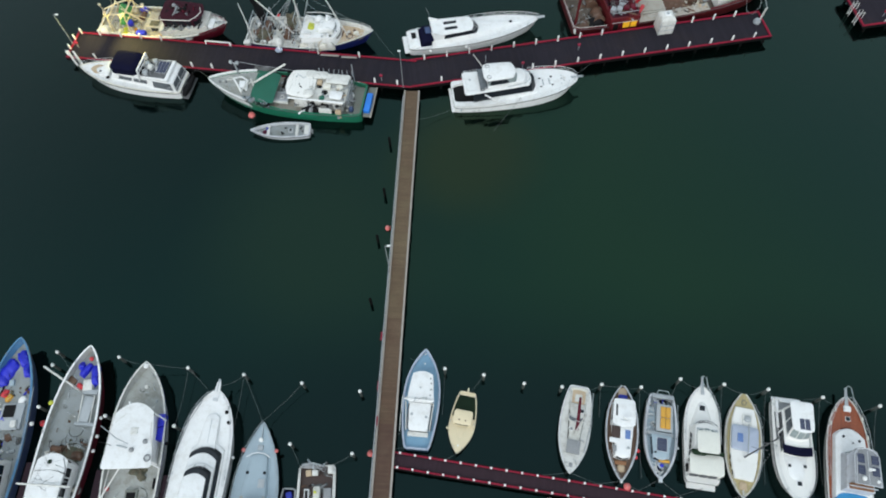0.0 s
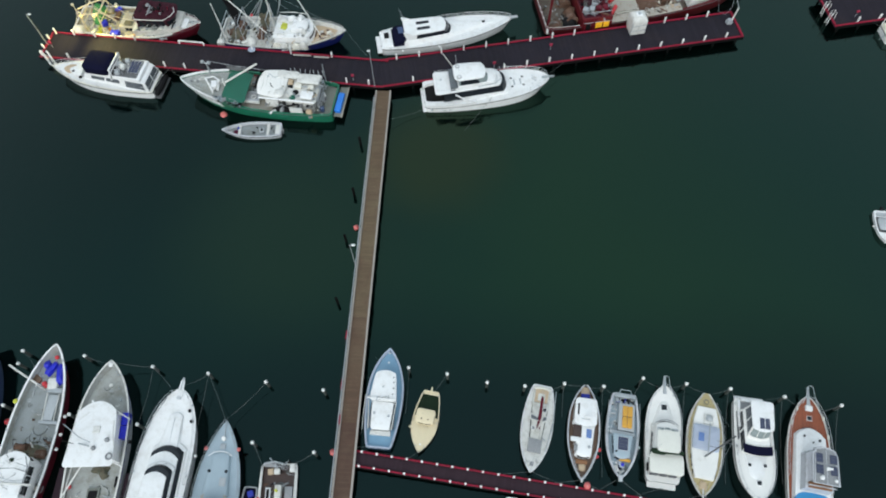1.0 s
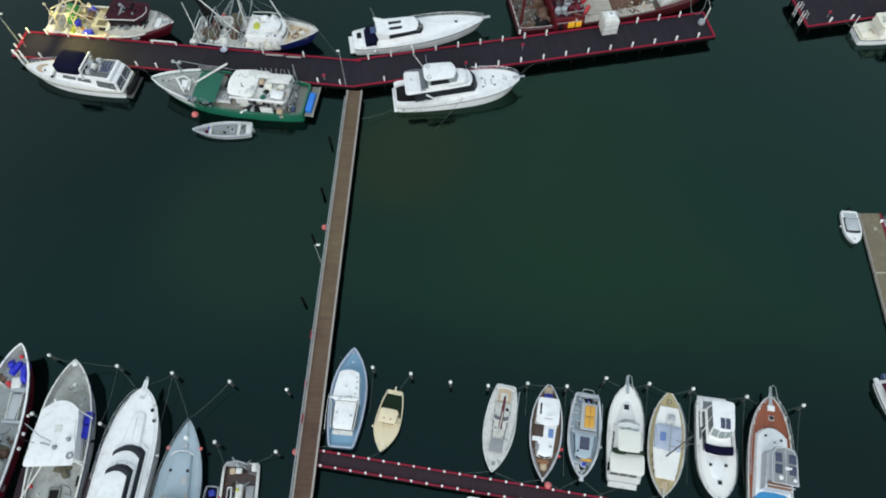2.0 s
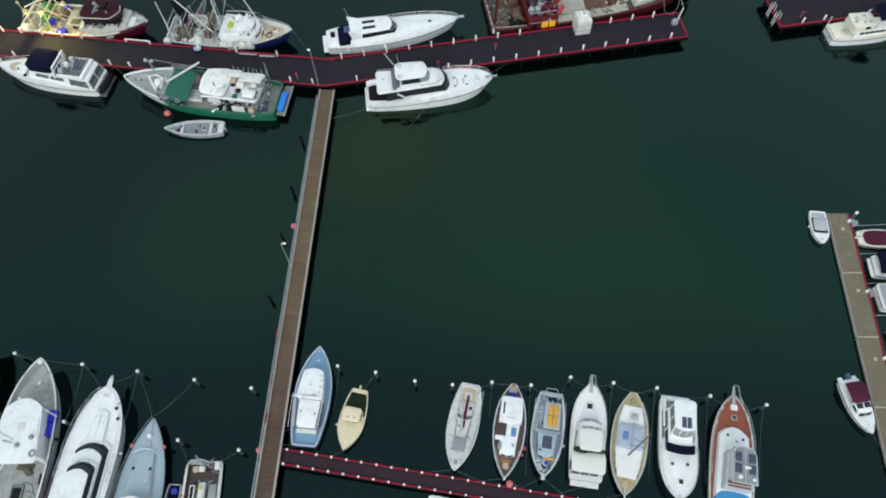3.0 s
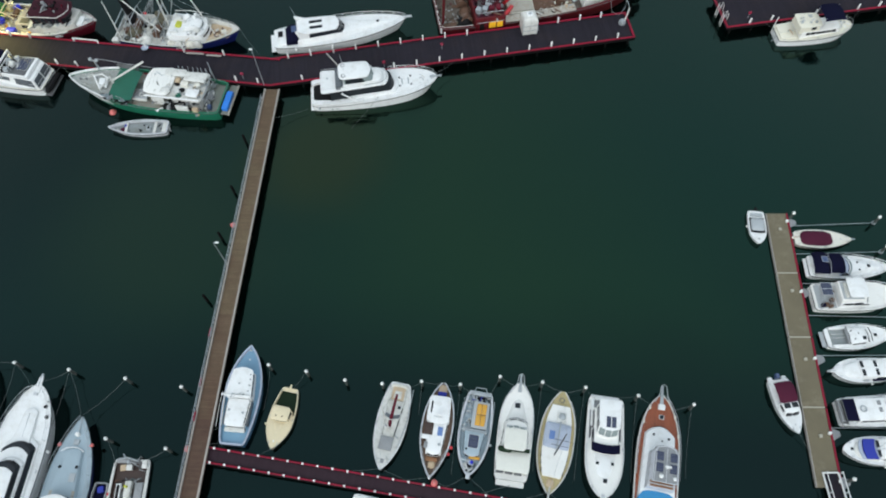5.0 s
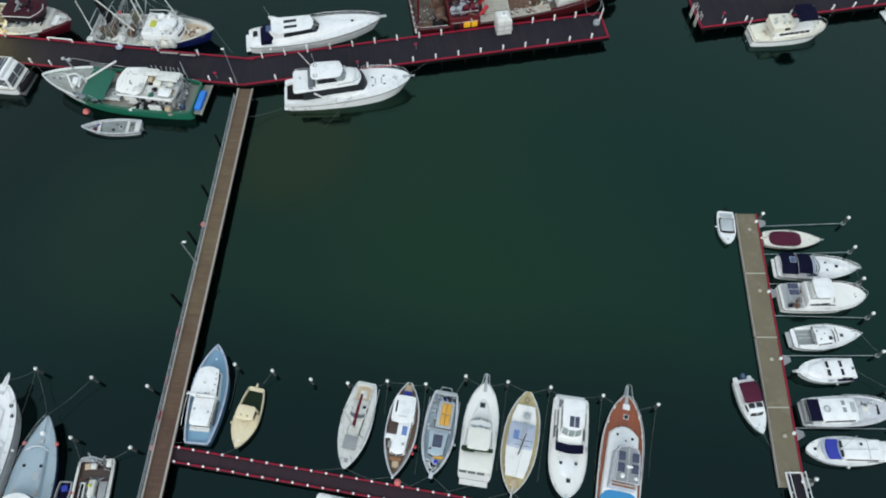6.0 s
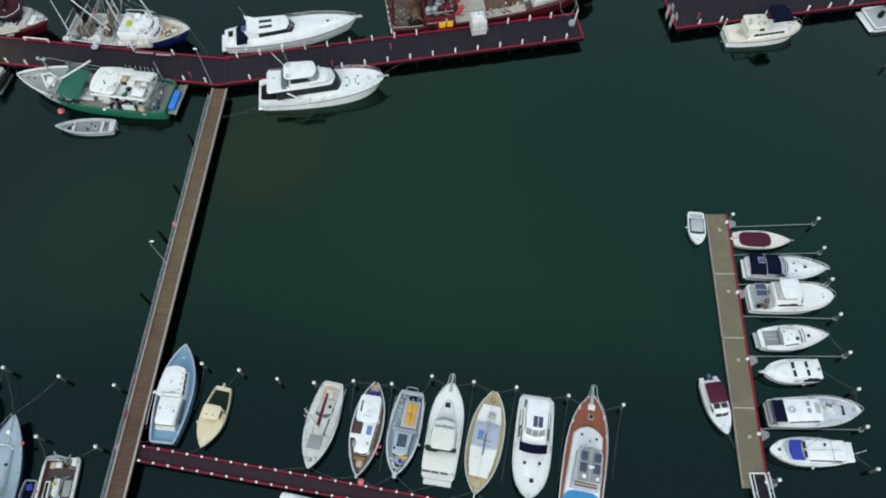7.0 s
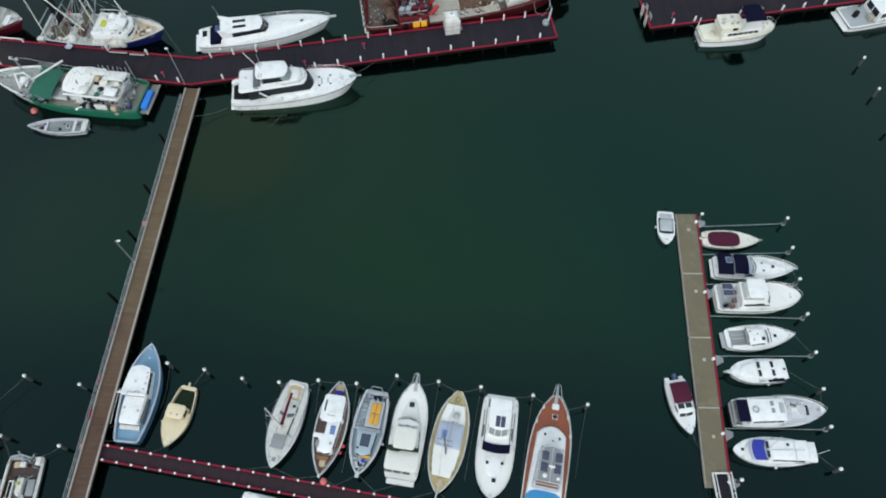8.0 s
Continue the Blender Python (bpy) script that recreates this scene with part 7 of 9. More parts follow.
def trawler_floodlit():
    b = Boat("trawler", "dark red trawler with floodlit yellowish work deck", (-50.0, 76.85), (-31.2, 74.95), 6.0, (1.7, 2.6), "redhull", "stained", transom=0.85, widest=0.45, power=2.3, sink=0.6, gunwale="offwhite", lining="stained", cap=0.2, category="trawler", group="trawlers", mid=0.66)
    b.plate("raised_deck", 0.50, 0.86, 0.84, 1.5, "dirtywhite", "weathered white raised deck", 1.45)
    b.bits(0.52, 0.84, -0.82, -0.62, 1.5, 24, 1045, ("offwhite", "grey", "galv", "black", "midgrey"), 0.12, 0.4)
    b.bulwark(0.80, 0.985, 0.12, "redhull")
    us = [0.50 + 0.48 * i / 8 for i in range(9)]
    rows = [[(b.X(u), k * (b.hb(u) - 0.12), b.sheer(u) - 0.05 + 0.08 * (1 - k * k)) for k in (-1, -0.5, 0, 0.5, 1)] for u in us]
    part("foredeck", loft(rows, False, False, False), M["offwhite"], b.ob, "off-white raised foredeck")
    b.house("foredeck_house", 0.64, 0.90, 2.0, 0.9, 0.35, "offwhite", z0=b.sheer(0.8) - 0.05, rf=0.3, bulge=0.4)
    b.block("foredeck_hatch", 0.79, 0.90, -0.38, 0.25, 0.7, 1.05, "white", 0.12)
    b.house("wheelhouse", 0.54, 0.78, 1.8, 1.5, 3.0, "oxblood", rf=0.2, tum=0.0, bulge=0.6, windows=(("front", -0.95, 0.95, 0.4, 0.92, 5), ("side", 0.05, 0.95, 0.4, 0.92, 4)))
    z = b.z(0.66) + 3.0
    b.roof(0.53, 0.79, 1.8, 1.5, z + 0.03, "oxblood", 0.28, bulge=0.7, corner=0.6)
    b.bits(0.54, 0.78, -0.4, 0.45, 3.1, 16, 1041, ("midgrey", "black", "midgrey", "black", "redhull"), 0.12, 0.4)
    b.bits(0.8, 0.97, -0.4, 0.3, 0.6, 14, 1042, ("offwhite", "grey", "galv", "midgrey"), 0.12, 0.35)
    b.bits(0.56, 0.86, -0.85, -0.68, 0.5, 22, 1043, ("offwhite", "grey", "galv", "black"), 0.12, 0.4)
    b.bits(0.03, 0.5, -0.9, 0.9, 0.1, 60, 1044, ("cream", "offwhite", "ivory", "galv", "lime", "black", "stained", "yellow"), 0.15, 0.5)
    for k, (u_, v_) in enumerate(((0.24, -0.5), (0.24, 0.4), (0.1, -0.5), (0.1, 0.45))):
        b.tube("wire", [(u_, v_, 3.6), (0.5 - 0.1 * k, v_ * 0.5, 1.6)], 0.035, "cream")
        b.tube("wire", [(u_, v_, 3.5), (u_ - 0.08, v_ * 1.8, 0.4)], 0.035, "cream")
    b.tube("roof_trim", [(0.53, -0.5, z + 0.16), (0.54, -0.66, z + 0.16), (0.76, -0.6, z + 0.16), (0.80, -0.3, z + 0.15), (0.82, 0.0, z + 0.15), (0.80, 0.3, z + 0.15)], 0.06, "offwhite", rel=False)
    b.radar(0.64, -0.1, z + 0.1, 1.4, "midgrey")
    b.dome(0.60, 0.3, z + 0.1, 0.3, "midgrey")
    b.bin("roof_gear", 0.68, 0.1, 0.9, 0.6, 0.3, 15, "black", z=3.1)
    b.house("engine_casing", 0.36, 0.52, 1.5, 1.5, 1.1, "stained", rf=0.1, bulge=0.1, windows=(("side", 0.3, 0.7, 0.3, 0.8, 2),))
    b.block("open_hatch", 0.40, 0.47, -0.42, -0.1, 1.12, 1.2, "net")
    b.frame_arch(0.24, 1.9, 3.2, 0.11, "cream", 0.2)
    b.frame_arch(0.10, 2.0, 2.4, 0.11, "cream", 0.1)
    b.tube("boom", [(0.26, -0.6, 3.6), (0.16, -0.55, 3.2), (0.08, -0.5, 2.6)], 0.09, "cream")
    b.tube("boom", [(0.26, 0.3, 3.8), (0.18, 0.0, 3.8), (0.08, -0.25, 3.2)], 0.09, "cream")
    b.tube("boom", [(0.34, -0.2, 1.2), (0.24, -0.4, 4.0)], 0.09, "cream")
    b.put("green_net", heap(-0.8, 0.8, -0.8, 0.8, 0, 0.9, 101), 0.18, -0.05, 0.6, 0, "netgreen", "heap of green trawl net")
    b.put("green_net", heap(-0.9, 0.9, -0.9, 0.9, 0, 1.2, 102), 0.16, 0.5, 0.8, 0, "netgreen", "heap of green trawl net")
    b.put("pale_net_roll", heap(-0.8, 0.8, -0.7, 0.7, 0, 1.3, 103), 0.06, -0.75, 0.1, 0, "ivory")
    for u, v, yaw in ((0.345, -0.80, 3), (0.225, -0.2, 40), (0.295, 0.7, 50)):
        b.bin("fish_bin", u, v, 1.3 if v < -0.7 else 0.9, 0.8, 0.6, yaw, "tarp", z=0.35, label="blue plastic fish bin")
    b.winch(0.30, 0.35, 0.4, 1.3)
    b.clutter(0.1, 0.5, -0.85, 0.85, 20, 104, ("cream", "offwhite", "ivory", "galv", "stained", "lime"))
    b.clutter(0.53, 0.75, -0.95, -0.75, 5, 106, ("offwhite", "grey"))
    b.rail(0.6, 0.97, 0.6, 0.1, 1.6, "offwhite")
    b.put("bollard", turned([(0.16, -0.03), (0.14, 0.4), (0.2, 0.5)], 10), 0.5, -0.85, 0.3, 0, "yellow")
    # the working floodlights on the gantry
    for u, v, p in ((0.235, -0.6, 115), (0.10, -0.5, 85), (0.36, 0.15, 105)):
        zz = b.z(u) + 3.2
        x, y = b.X(u), v * 3
        part("floodlight", box(x - 0.18, x + 0.18, y - 0.25, y + 0.25, zz, zz + 0.25, 0.04), M["cream"], b.ob)
        part("floodlight_lens", box(x - 0.15, x + 0.15, y - 0.22, y + 0.22, zz - 0.04, zz - 0.002, 0), M["floodglow"], b.ob)
        lamp = new("deck_floodlight", bpy.data.lights.new("deck_floodlight", "POINT"))
        lamp.data.energy, lamp.data.color, lamp.data.shadow_soft_size = p, (0.95, 0.80, 0.07), 0.2
        lamp.matrix_basis = b.ob.matrix_basis @ Matrix.Translation((x, y, zz - 0.3))
    # one more floodlight shines out over the rail onto the wharf
    x, y, zz = b.X(0.14), -2.5, b.z(0.2) + 5.6
    part("floodlight", box(x - 0.18, x + 0.18, y - 0.1, y + 0.12, zz, zz + 0.3, 0.04), M["cream"], b.ob)
    part("floodlight_mast", tube([(x, y + 0.15, b.z(0.14) - 0.05), (x, y + 0.05, zz + 0.1)], 0.05, 6), M["cream"], b.ob)
    for aim in (-7.0, 5.5):
        beam = new("wharf_floodlight", bpy.data.lights.new("wharf_floodlight", "SPOT"))
        beam.data.energy, beam.data.color, beam.data.shadow_soft_size, beam.data.spot_size, beam.data.spot_blend = 6800, (0.90, 0.80, 0.25), 0.2, radians(96), 1.0
        beam.matrix_basis = b.ob.matrix_basis @ look((x, y - 0.15, zz), (x + aim, y - 3.0, zz - 5.0))


def trawler_blue():
    b = Boat("trawler", "deep blue trawler with white wheelhouse and folded outrigger booms", (-28.4, 74.9), (-10.1, 73.2), 6.0, (1.3, 2.6), "navyhull", "dirtywhite", transom=0.82, flare=0.92, widest=0.42, power=2.2, sink=0.6, gunwale="offwhite", lining="offwhite", cap=0.12, category="trawler", group="trawlers", mid=0.52)
    b.plate("foredeck", 0.73, 0.92, 0.84, 0.12, "tan", "tan painted foredeck")
    b.house("wheelhouse", 0.45, 0.72, 2.2, 1.8, 1.7, "white", rf=0.3, bulge=0.6, bevel=0.25, windows=(("front", -0.8, 0.8, 0.62, 0.78, 5),))
    z = b.z(0.6) + 1.7
    b.roof(0.45, 0.70, 2.1, 1.75, z + 0.02, "white", 0.12, bulge=0.6)
    b.house("bridge_top", 0.58, 0.70, 1.1, 1.0, 0.7, "white", z0=z, rf=0.2, bulge=0.3, windows=(("front", -0.8, 0.8, 0.4, 0.7, 3),), pane="smoked")
    b.put("yellow_raft", heap(-0.6, 0.6, -0.8, 0.8, 0, 0.4, 111), 0.515, 0.0, 1.75, 0, "lime")
    b.bin("roof_box", 0.56, 0.2, 0.8, 0.5, 0.4, 20, "offwhite", z=1.7)
    b.dome(0.64, 0.3, z + 0.75, 0.3)
    b.put("mooring_coil", tube([(0.45 * math.cos(a), 0.45 * math.sin(a), 0.12) for a in (2 * math.pi * j / 14 for j in range(15))], 0.13, 6), 0.81, -0.1, 0.0, 0, "rust")
    b.bin("foredeck_box", 0.86, 0.05, 0.7, 0.5, 0.4, 20, "ivory")
    b.bin("fish_box", 0.58, -0.82, 1.6, 0.6, 0.5, 3, "ivory")
    b.frame_arch(0.04, 1.9, 2.6, 0.07, "galv")
    b.frame_arch(0.20, 1.7, 3.6, 0.07, "galv", -0.3)
    b.frame_arch(0.42, 1.5, 4.2, 0.07, "galv", -0.2)
    b.mast(0.43, 8.5, 0.12, (0.6,), "offwhite", stays=True, half=1.0)
    b.tube("outrigger_boom", [(0.40, -0.6, 2.2), (0.2, -0.2, 5.5), (0.06, 0.2, 7.0)], 0.085, "offwhite", label="white steel outrigger boom")
    b.tube("outrigger_boom", [(0.40, 0.6, 2.2), (0.35, 1.0, 5.5), (0.3, 1.3, 7.5)], 0.08, "offwhite", label="white steel outrigger boom")
    b.tube("outrigger_boom", [(0.08, -0.9, 0.6), (0.05, -0.6, 3.5), (0.0, -0.2, 6.0)], 0.07, "offwhite")
    b.tube("lifting_boom", [(0.43, 0.0, 1.5), (0.5, 0.4, 5.0), (0.52, 0.6, 6.6)], 0.09, "galv")
    b.tube("forestay", [(0.80, -0.2, 0.6), (0.66, 0.4, 5.2), (0.6, 0.6, 7.0)], 0.08, "offwhite")
    b.web("net_curtain", [(0.10, 0.15, 0.8), (0.14, 0.6, 1.2), (0.07, 0.85, 6.0), (0.045, 0.55, 5.6)], "black", "black net hung from the outrigger")
    b.web("net_curtain", [(0.30, 0.3, 0.5), (0.38, 0.35, 0.6), (0.36, 0.7, 2.4), (0.30, 0.6, 2.4)], "net", "dark net hung from the gantry")
    b.bits(0.02, 0.46, -0.9, 0.9, 0.0, 96, 1141, ("offwhite", "grey", "galv", "rust", "black", "midgrey", "net", "workdeck"), 0.12, 0.45)
    b.bits(0.46, 0.7, -0.7, 0.7, 1.75, 26, 1142, ("offwhite", "midgrey", "grey", "galv", "grey"), 0.12, 0.35)
    b.bits(0.74, 0.9, -0.45, 0.45, 0.05, 10, 1143, ("offwhite", "tan", "rust", "ivory"), 0.15, 0.4)
    b.bits(0.45, 0.7, -0.95, -0.75, 0.2, 26, 1144, ("ivory", "white", "tan", "cream", "offwhite"), 0.25, 0.6)
    b.bits(0.46, 0.71, -0.75, 0.75, 1.72, 26, 1145, ("offwhite", "white", "grey", "galv", "lime"), 0.15, 0.5)
    for u_, v_, s_, mt in ((0.49, 0.35, 0.7, "offwhite"), (0.50, -0.5, 0.6, "white"), (0.56, 0.5, 0.6, "white"), (0.68, -0.3, 0.5, "offwhite")):
        b.put("covered_gear", heap(-s_, s_, -s_ * 0.8, s_ * 0.8, 0, s_ * 0.9, int(u_ * 770)), u_, v_, 1.75, u_ * 400, mt)
    for u_, mt in ((0.47, "ivory"), (0.53, "offwhite"), (0.62, "ivory"), (0.68, "dirtywhite")):
        b.put("side_bundle", heap(-0.7, 0.7, -0.4, 0.4, 0, 0.9, int(u_ * 660)), u_, -0.84, 0.2, 0, mt)
    for s_ in (-1, 1):
        b.tube("roof_rail", [(0.46, 0.7 * s_, 2.5), (0.58, 0.7 * s_, 2.6), (0.70, 0.55 * s_, 2.5)], 0.05, "offwhite")
    for k in range(8):
        r_ = random.Random(1150 + k)
        b.tube("wire", [(0.43, r_.uniform(-0.2, 0.2), 7.6), (r_.uniform(0.0, 0.4), r_.uniform(-0.95, 0.95), r_.uniform(0.3, 2.5))], 0.03, "galv")
        b.tube("derrick_leg", [(0.08 + 0.05 * k, r_.uniform(-0.9, 0.5), 0.2), (0.05 + 0.055 * k + r_.uniform(-0.05, 0.05), r_.uniform(-0.5, 0.9), r_.uniform(1.5, 3.6))], 0.045, r_.choice(("grey", "galv", "galv")))
    b.winch(0.32, -0.1, 0.45, 1.6)
    b.winch(0.15, 0.2, 0.5, 1.5)
    b.put("heaped_net", heap(-1.1, 1.1, -1.0, 1.0, 0, 0.8, 112), 0.13, -0.1, 0, 0, "net")
    b.put("deck_heap", heap(-0.8, 0.8, -0.7, 0.7, 0, 0.8, 113), 0.25, -0.6, 0, 0, "offwhite")
    b.clutter(0.05, 0.45, -0.85, 0.85, 30, 114, ("offwhite", "galv", "rust", "stained", "grey", "white"))
    b.bin("transom_box", 0.02, -0.85, 0.9, 0.7, 0.9, 0, "offwhite")
    b.put("buoy", ball(0, 0, 0.2, 0.22), 0.27, 0.1, 3.2, 0, "buoyred")
    b.tube("wire", [(0.43, 0, 8.4), (0.2, 0, 4.2)], 0.02, "galv")
    b.tube("wire", [(0.43, 0, 8.4), (0.62, 0.3, 2.6)], 0.02, "galv")
    b.rail(0.66, 0.97, 0.55, 0.08, 1.6, "offwhite")


def sport_yacht():
    b = Boat("motor_yacht", "sleek white motor yacht with hardtop and dark cockpit canvas", (-5.2, 72.35), (13.6, 75.8), 4.8, (1.45, 2.25), "white", flare=1.0, transom=0.74, widest=0.42, power=2.3, round_bow=0.85, cap=0.1, category="motor yacht", group="motor cruisers")
    b.house("foredeck_trunk", 0.45, 0.88, 1.7, 0.4, 0.35, "white", rf=0.8, tum=0.3, bulge=0.4, bevel=0.15)
    b.house("deckhouse", 0.17, 0.56, 1.95, 1.5, 0.75, "white", rf=0.5, tum=0.25, bulge=0.5, bevel=0.2)
    z = b.z(0.35) + 0.76
    b.house("windscreen", 0.24, 0.515, 1.55, 1.2, 0.8, "glass", z0=z, rf=1.3, tum=0.1, bulge=0.5, bevel=0.08)
    b.roof(0.225, 0.462, 1.5, 1.28, z + 0.77, "white", 0.12, 0.1, 0.08, name="hardtop", bulge=0.5)
    b.arc("windscreen_frame", 0.505, 0.517, 1.15, z + 0.5, "rubber", 0.55, 0.05, sag=0.1)
    for v_ in (-0.16, 0.16):
        b.tube("screen_mullion", [(0.535, v_, z + 0.02), (0.485, v_ * 0.9, z + 0.82)], 0.035, "offwhite", rel=False)
    for v0, v1 in ((0.12, 0.33), (-0.33, -0.12)):
        b.panel("roof_glass", 0.275, 0.37, v0, v1, z + 0.93, "glass", 0.04)
    for v_ in (0.62, -0.62):
        b.put("fin", loft([[(-0.9, y_, 1.5), (-0.5, y_, 1.45), (1.0, y_, 0.75), (0.9, y_, -0.1), (-0.3, y_, -0.5)] for y_ in (-0.08, 0.08)]), 0.215, v_, 0.75, 0, "white")
    b.roof(0.185, 0.24, 1.35, 1.4, z + 0.72, "white", 0.1, 0.1, 0.02, name="arch_top", bulge=0.1)
    b.tube("whip_aerial", [(0.19, 0.64, 1.8), (0.16, 0.66, 4.0)], 0.03, "galv")
    b.block("cockpit_well", 0.085, 0.19, -0.68, 0.68, 0.005, 0.3, "navy", 0.05)
    b.canopy("cockpit_canvas", 0.10, 0.20, 1.65, b.z(0.15) + 0.75, "navy", 0.35, posts=False, label="navy cockpit canvas")
    b.panel("canvas_window", 0.135, 0.175, -0.1, 0.4, b.z(0.15) + 1.07, "bluetopside", 0.05)
    b.house("aft_lounge", 0.01, 0.09, 1.55, 1.75, 0.3, "white", bulge=0.0, rf=0.05, ra=0.3, bevel=0.12)
    b.panel("aft_pad", 0.03, 0.065, -0.05, 0.42, b.z(0.04) + 0.32, "black", 0.05)
    b.block("swim_platform", -0.035, 0.02, -0.68, 0.68, -0.9, -0.7, "white", 0.08)
    for u, v in ((0.6, 0.12), (0.78, 0.04)):
        b.hatch(u, v, 0.4, b.z(u) + 0.32)
    b.rail(0.45, 0.98, 0.7, 0.05, 1.3)
    b.block("anchor_roller", 0.98, 1.04, -0.1, 0.1, 0.05, 0.2, "steel")
    for u in (0.15, 0.42):
        b.fender(u, -1, 0.22, "cap", 0.3, 1.3)


def red_ship():
    b = Boat("workship", "large red steel working ship with stained cargo deck", (17.7, 78.3), (49.1, 83.9), 9.6, (1.6, 3.7), "shipred", "rustdeck", transom=0.92, widest=0.5, power=3.2, round_bow=0.6, sink=1.1, gunwale="shipred", lining="rustdeck", cap=0.25, category="ship", mid=0.35)
    b.strip("white_line", 0.0, 0.15, 0.06, 0.03, "offwhite", -0.26, 0.0)
    b.roof(0.165, 0.29, 4.6, 4.6, b.z(0.22) + 2.55, "oxblood", 0.0, 0.08, 0.05, name="deckhouse_top", bulge=0.05)
    b.house("deckhouse", 0.16, 0.295, 4.86, 4.86, 2.6, "shipred", z0=b.z(0.2), rf=0.0, ra=0.0, tum=0.0, bulge=0.0, bevel=0.06)
    zz = b.z(0.22)
    for i, u in enumerate((0.222, 0.258)):
        b.block("lit_window", u - 0.001, u + 0.029, -1.022, -1.005, 0.75, 1.75, "windowglow", 0, label="glowing yellow window")
    b.house("bridge", 0.18, 0.28, 2.0, 1.9, 2.0, "offwhite", off=2.4, z0=zz + 2.6, rf=0.1, bulge=0.2, windows=(("side", 0.1, 0.9, 0.4, 0.8, 4), ("front", -0.9, 0.9, 0.4, 0.8, 6)))
    b.tube("deck_rail", [(0.165, -0.93, 3.3), (0.29, -0.93, 3.3)], 0.05, "galv")
    for u in (0.18, 0.21, 0.24, 0.27):
        b.bin("house_top_gear", u, -0.7, 0.8, 0.7, 0.6, u * 300, random.Random(int(u * 100)).choice(("rust", "galv", "offwhite", "redhull")), z=2.6)
    b.put("heaped_net", heap(-2.2, 2.2, -1.6, 1.6, 0, 0.6, 121), 0.08, -0.1, 0, 0, "rustdeck")
    b.bits(0.01, 0.15, -0.95, 0.2, 0.3, 70, 1225, ("rust", "black", "midgrey", "rustdeck", "net", "galv"), 0.1, 0.35)
    b.bits(0.17, 0.285, -0.95, 0.1, 2.65, 46, 1226, ("oxblood", "black", "redhull", "oxblood", "galv", "rust"), 0.12, 0.4)
    b.winch(0.13, -0.45, 0.7, 2.0)
    b.winch(0.12, 0.2, 0.7, 2.0)
    b.bits(0.02, 0.16, -0.92, 0.3, 0.0, 60, 1221, ("rust", "galv", "rustdeck", "net", "black", "midgrey"), 0.2, 0.6)
    b.bits(0.165, 0.29, -0.92, 0.0, 2.6, 34, 1222, ("rust", "galv", "oxblood", "black", "shipred", "redhull"), 0.2, 0.7)
    b.bits(0.30, 0.62, -0.92, 0.2, 0.0, 60, 1223, ("rust", "tan", "ivory", "offwhite", "black", "galv"), 0.15, 0.5)
    b.clutter(0.03, 0.155, -0.85, 0.3, 16, 122, ("rust", "galv", "rustdeck", "shipred", "net", "black"))
    b.block("house_door", 0.178, 0.198, -1.021, -1.005, -0.2, 1.6, "black", 0, label="dark steel door")
    b.tube("hand_bar", [(0.165, -1.03, 1.9), (0.29, -1.03, 1.9)], 0.05, "galv")
    for u_ in (0.17, 0.21, 0.285):
        b.tube("wall_pipe", [(u_, -1.03, -0.3), (u_, -1.03, 2.5)], 0.06, "redhull")
    b.strip("side_deck", 0.30, 0.62, 1.3, 0.05, "stained", -0.16, 0.05, "worn pale side deck")
    b.bits(0.30, 0.62, -0.98, -0.78, 1.2, 24, 1224, ("rust", "offwhite", "tan", "black", "galv"), 0.12, 0.4)
    b.put("heaped_net", heap(-1.5, 1.5, -1.2, 1.2, 0, 0.6, 129), 0.05, -0.6, 0, 0, "rust")
    b.put("dark_net", heap(-1.2, 1.2, -1.0, 1.0, 0, 1.2, 128), 0.12, -0.6, 0, 0, "black")
    for u_, yaw_ in ((0.30, 20), (0.34, -15), (0.40, 8), (0.47, 30), (0.53, -12), (0.58, 14)):
        b.put("hose", tube([(-1.6, 0, 0.1), (-0.6, 0.3, 0.12), (0.5, -0.2, 0.1), (1.5, 0.2, 0.1)], 0.07, 6), u_, -0.55, 0.0, yaw_, "black")
    for i in range(5):
        b.put("tyre_fender", tube([(0.32 * math.cos(a), 0, 0.32 * math.sin(a)) for a in (2 * math.pi * j / 12 for j in range(13))], 0.12, 6), 0.005, -0.9 + i * 0.24, 0.8, 90, "offwhite")
    b.tube("stern_frame", [(0.02, -0.6, 0), (0.03, -0.5, 5.5), (0.03, 0.5, 5.5), (0.02, 0.6, 0)], 0.2, "shipred")
    b.block("hold_coaming", 0.33, 0.45, -0.55, 0.55, 0, 0.7, "ivory")
    b.block("hold_cover", 0.335, 0.445, -0.52, 0.52, 0.68, 0.85, "stained")
    b.put("red_davit", box(-1.2, 1.2, -0.25, 0.25, 0, 0.8, 0.1), 0.325, -0.5, 0.5, 50, "buoyred")
    b.tube("crane_jib", [(0.31, -0.1, 0.5), (0.36, -0.3, 3.5), (0.45, 0.1, 5.0)], 0.25, "buoyred", label="red crane jib")
    b.put("rust_mound", heap(-2.4, 2.4, -1.8, 1.8, 0, 0.8, 125), 0.51, -0.35, 0, 0, "rust")
    b.winch(0.57, -0.3, 0.6, 1.8)
    b.clutter(0.46, 0.6, -0.85, 0.2, 14, 126, ("rust", "tan", "stained", "ivory"))
    b.house("forecastle", 0.66, 0.97, 4.1, 1.2, 1.2, "offwhite", rf=0.5, tum=0.1, bulge=0.8)
    b.clutter(0.60, 0.66, -0.8, 0.3, 6, 127, ("offwhite", "ivory", "grey"))
    u, v = 0.255, -1.01
    lamp = new("doorway_lamp", bpy.data.lights.new("doorway_lamp", "POINT"))
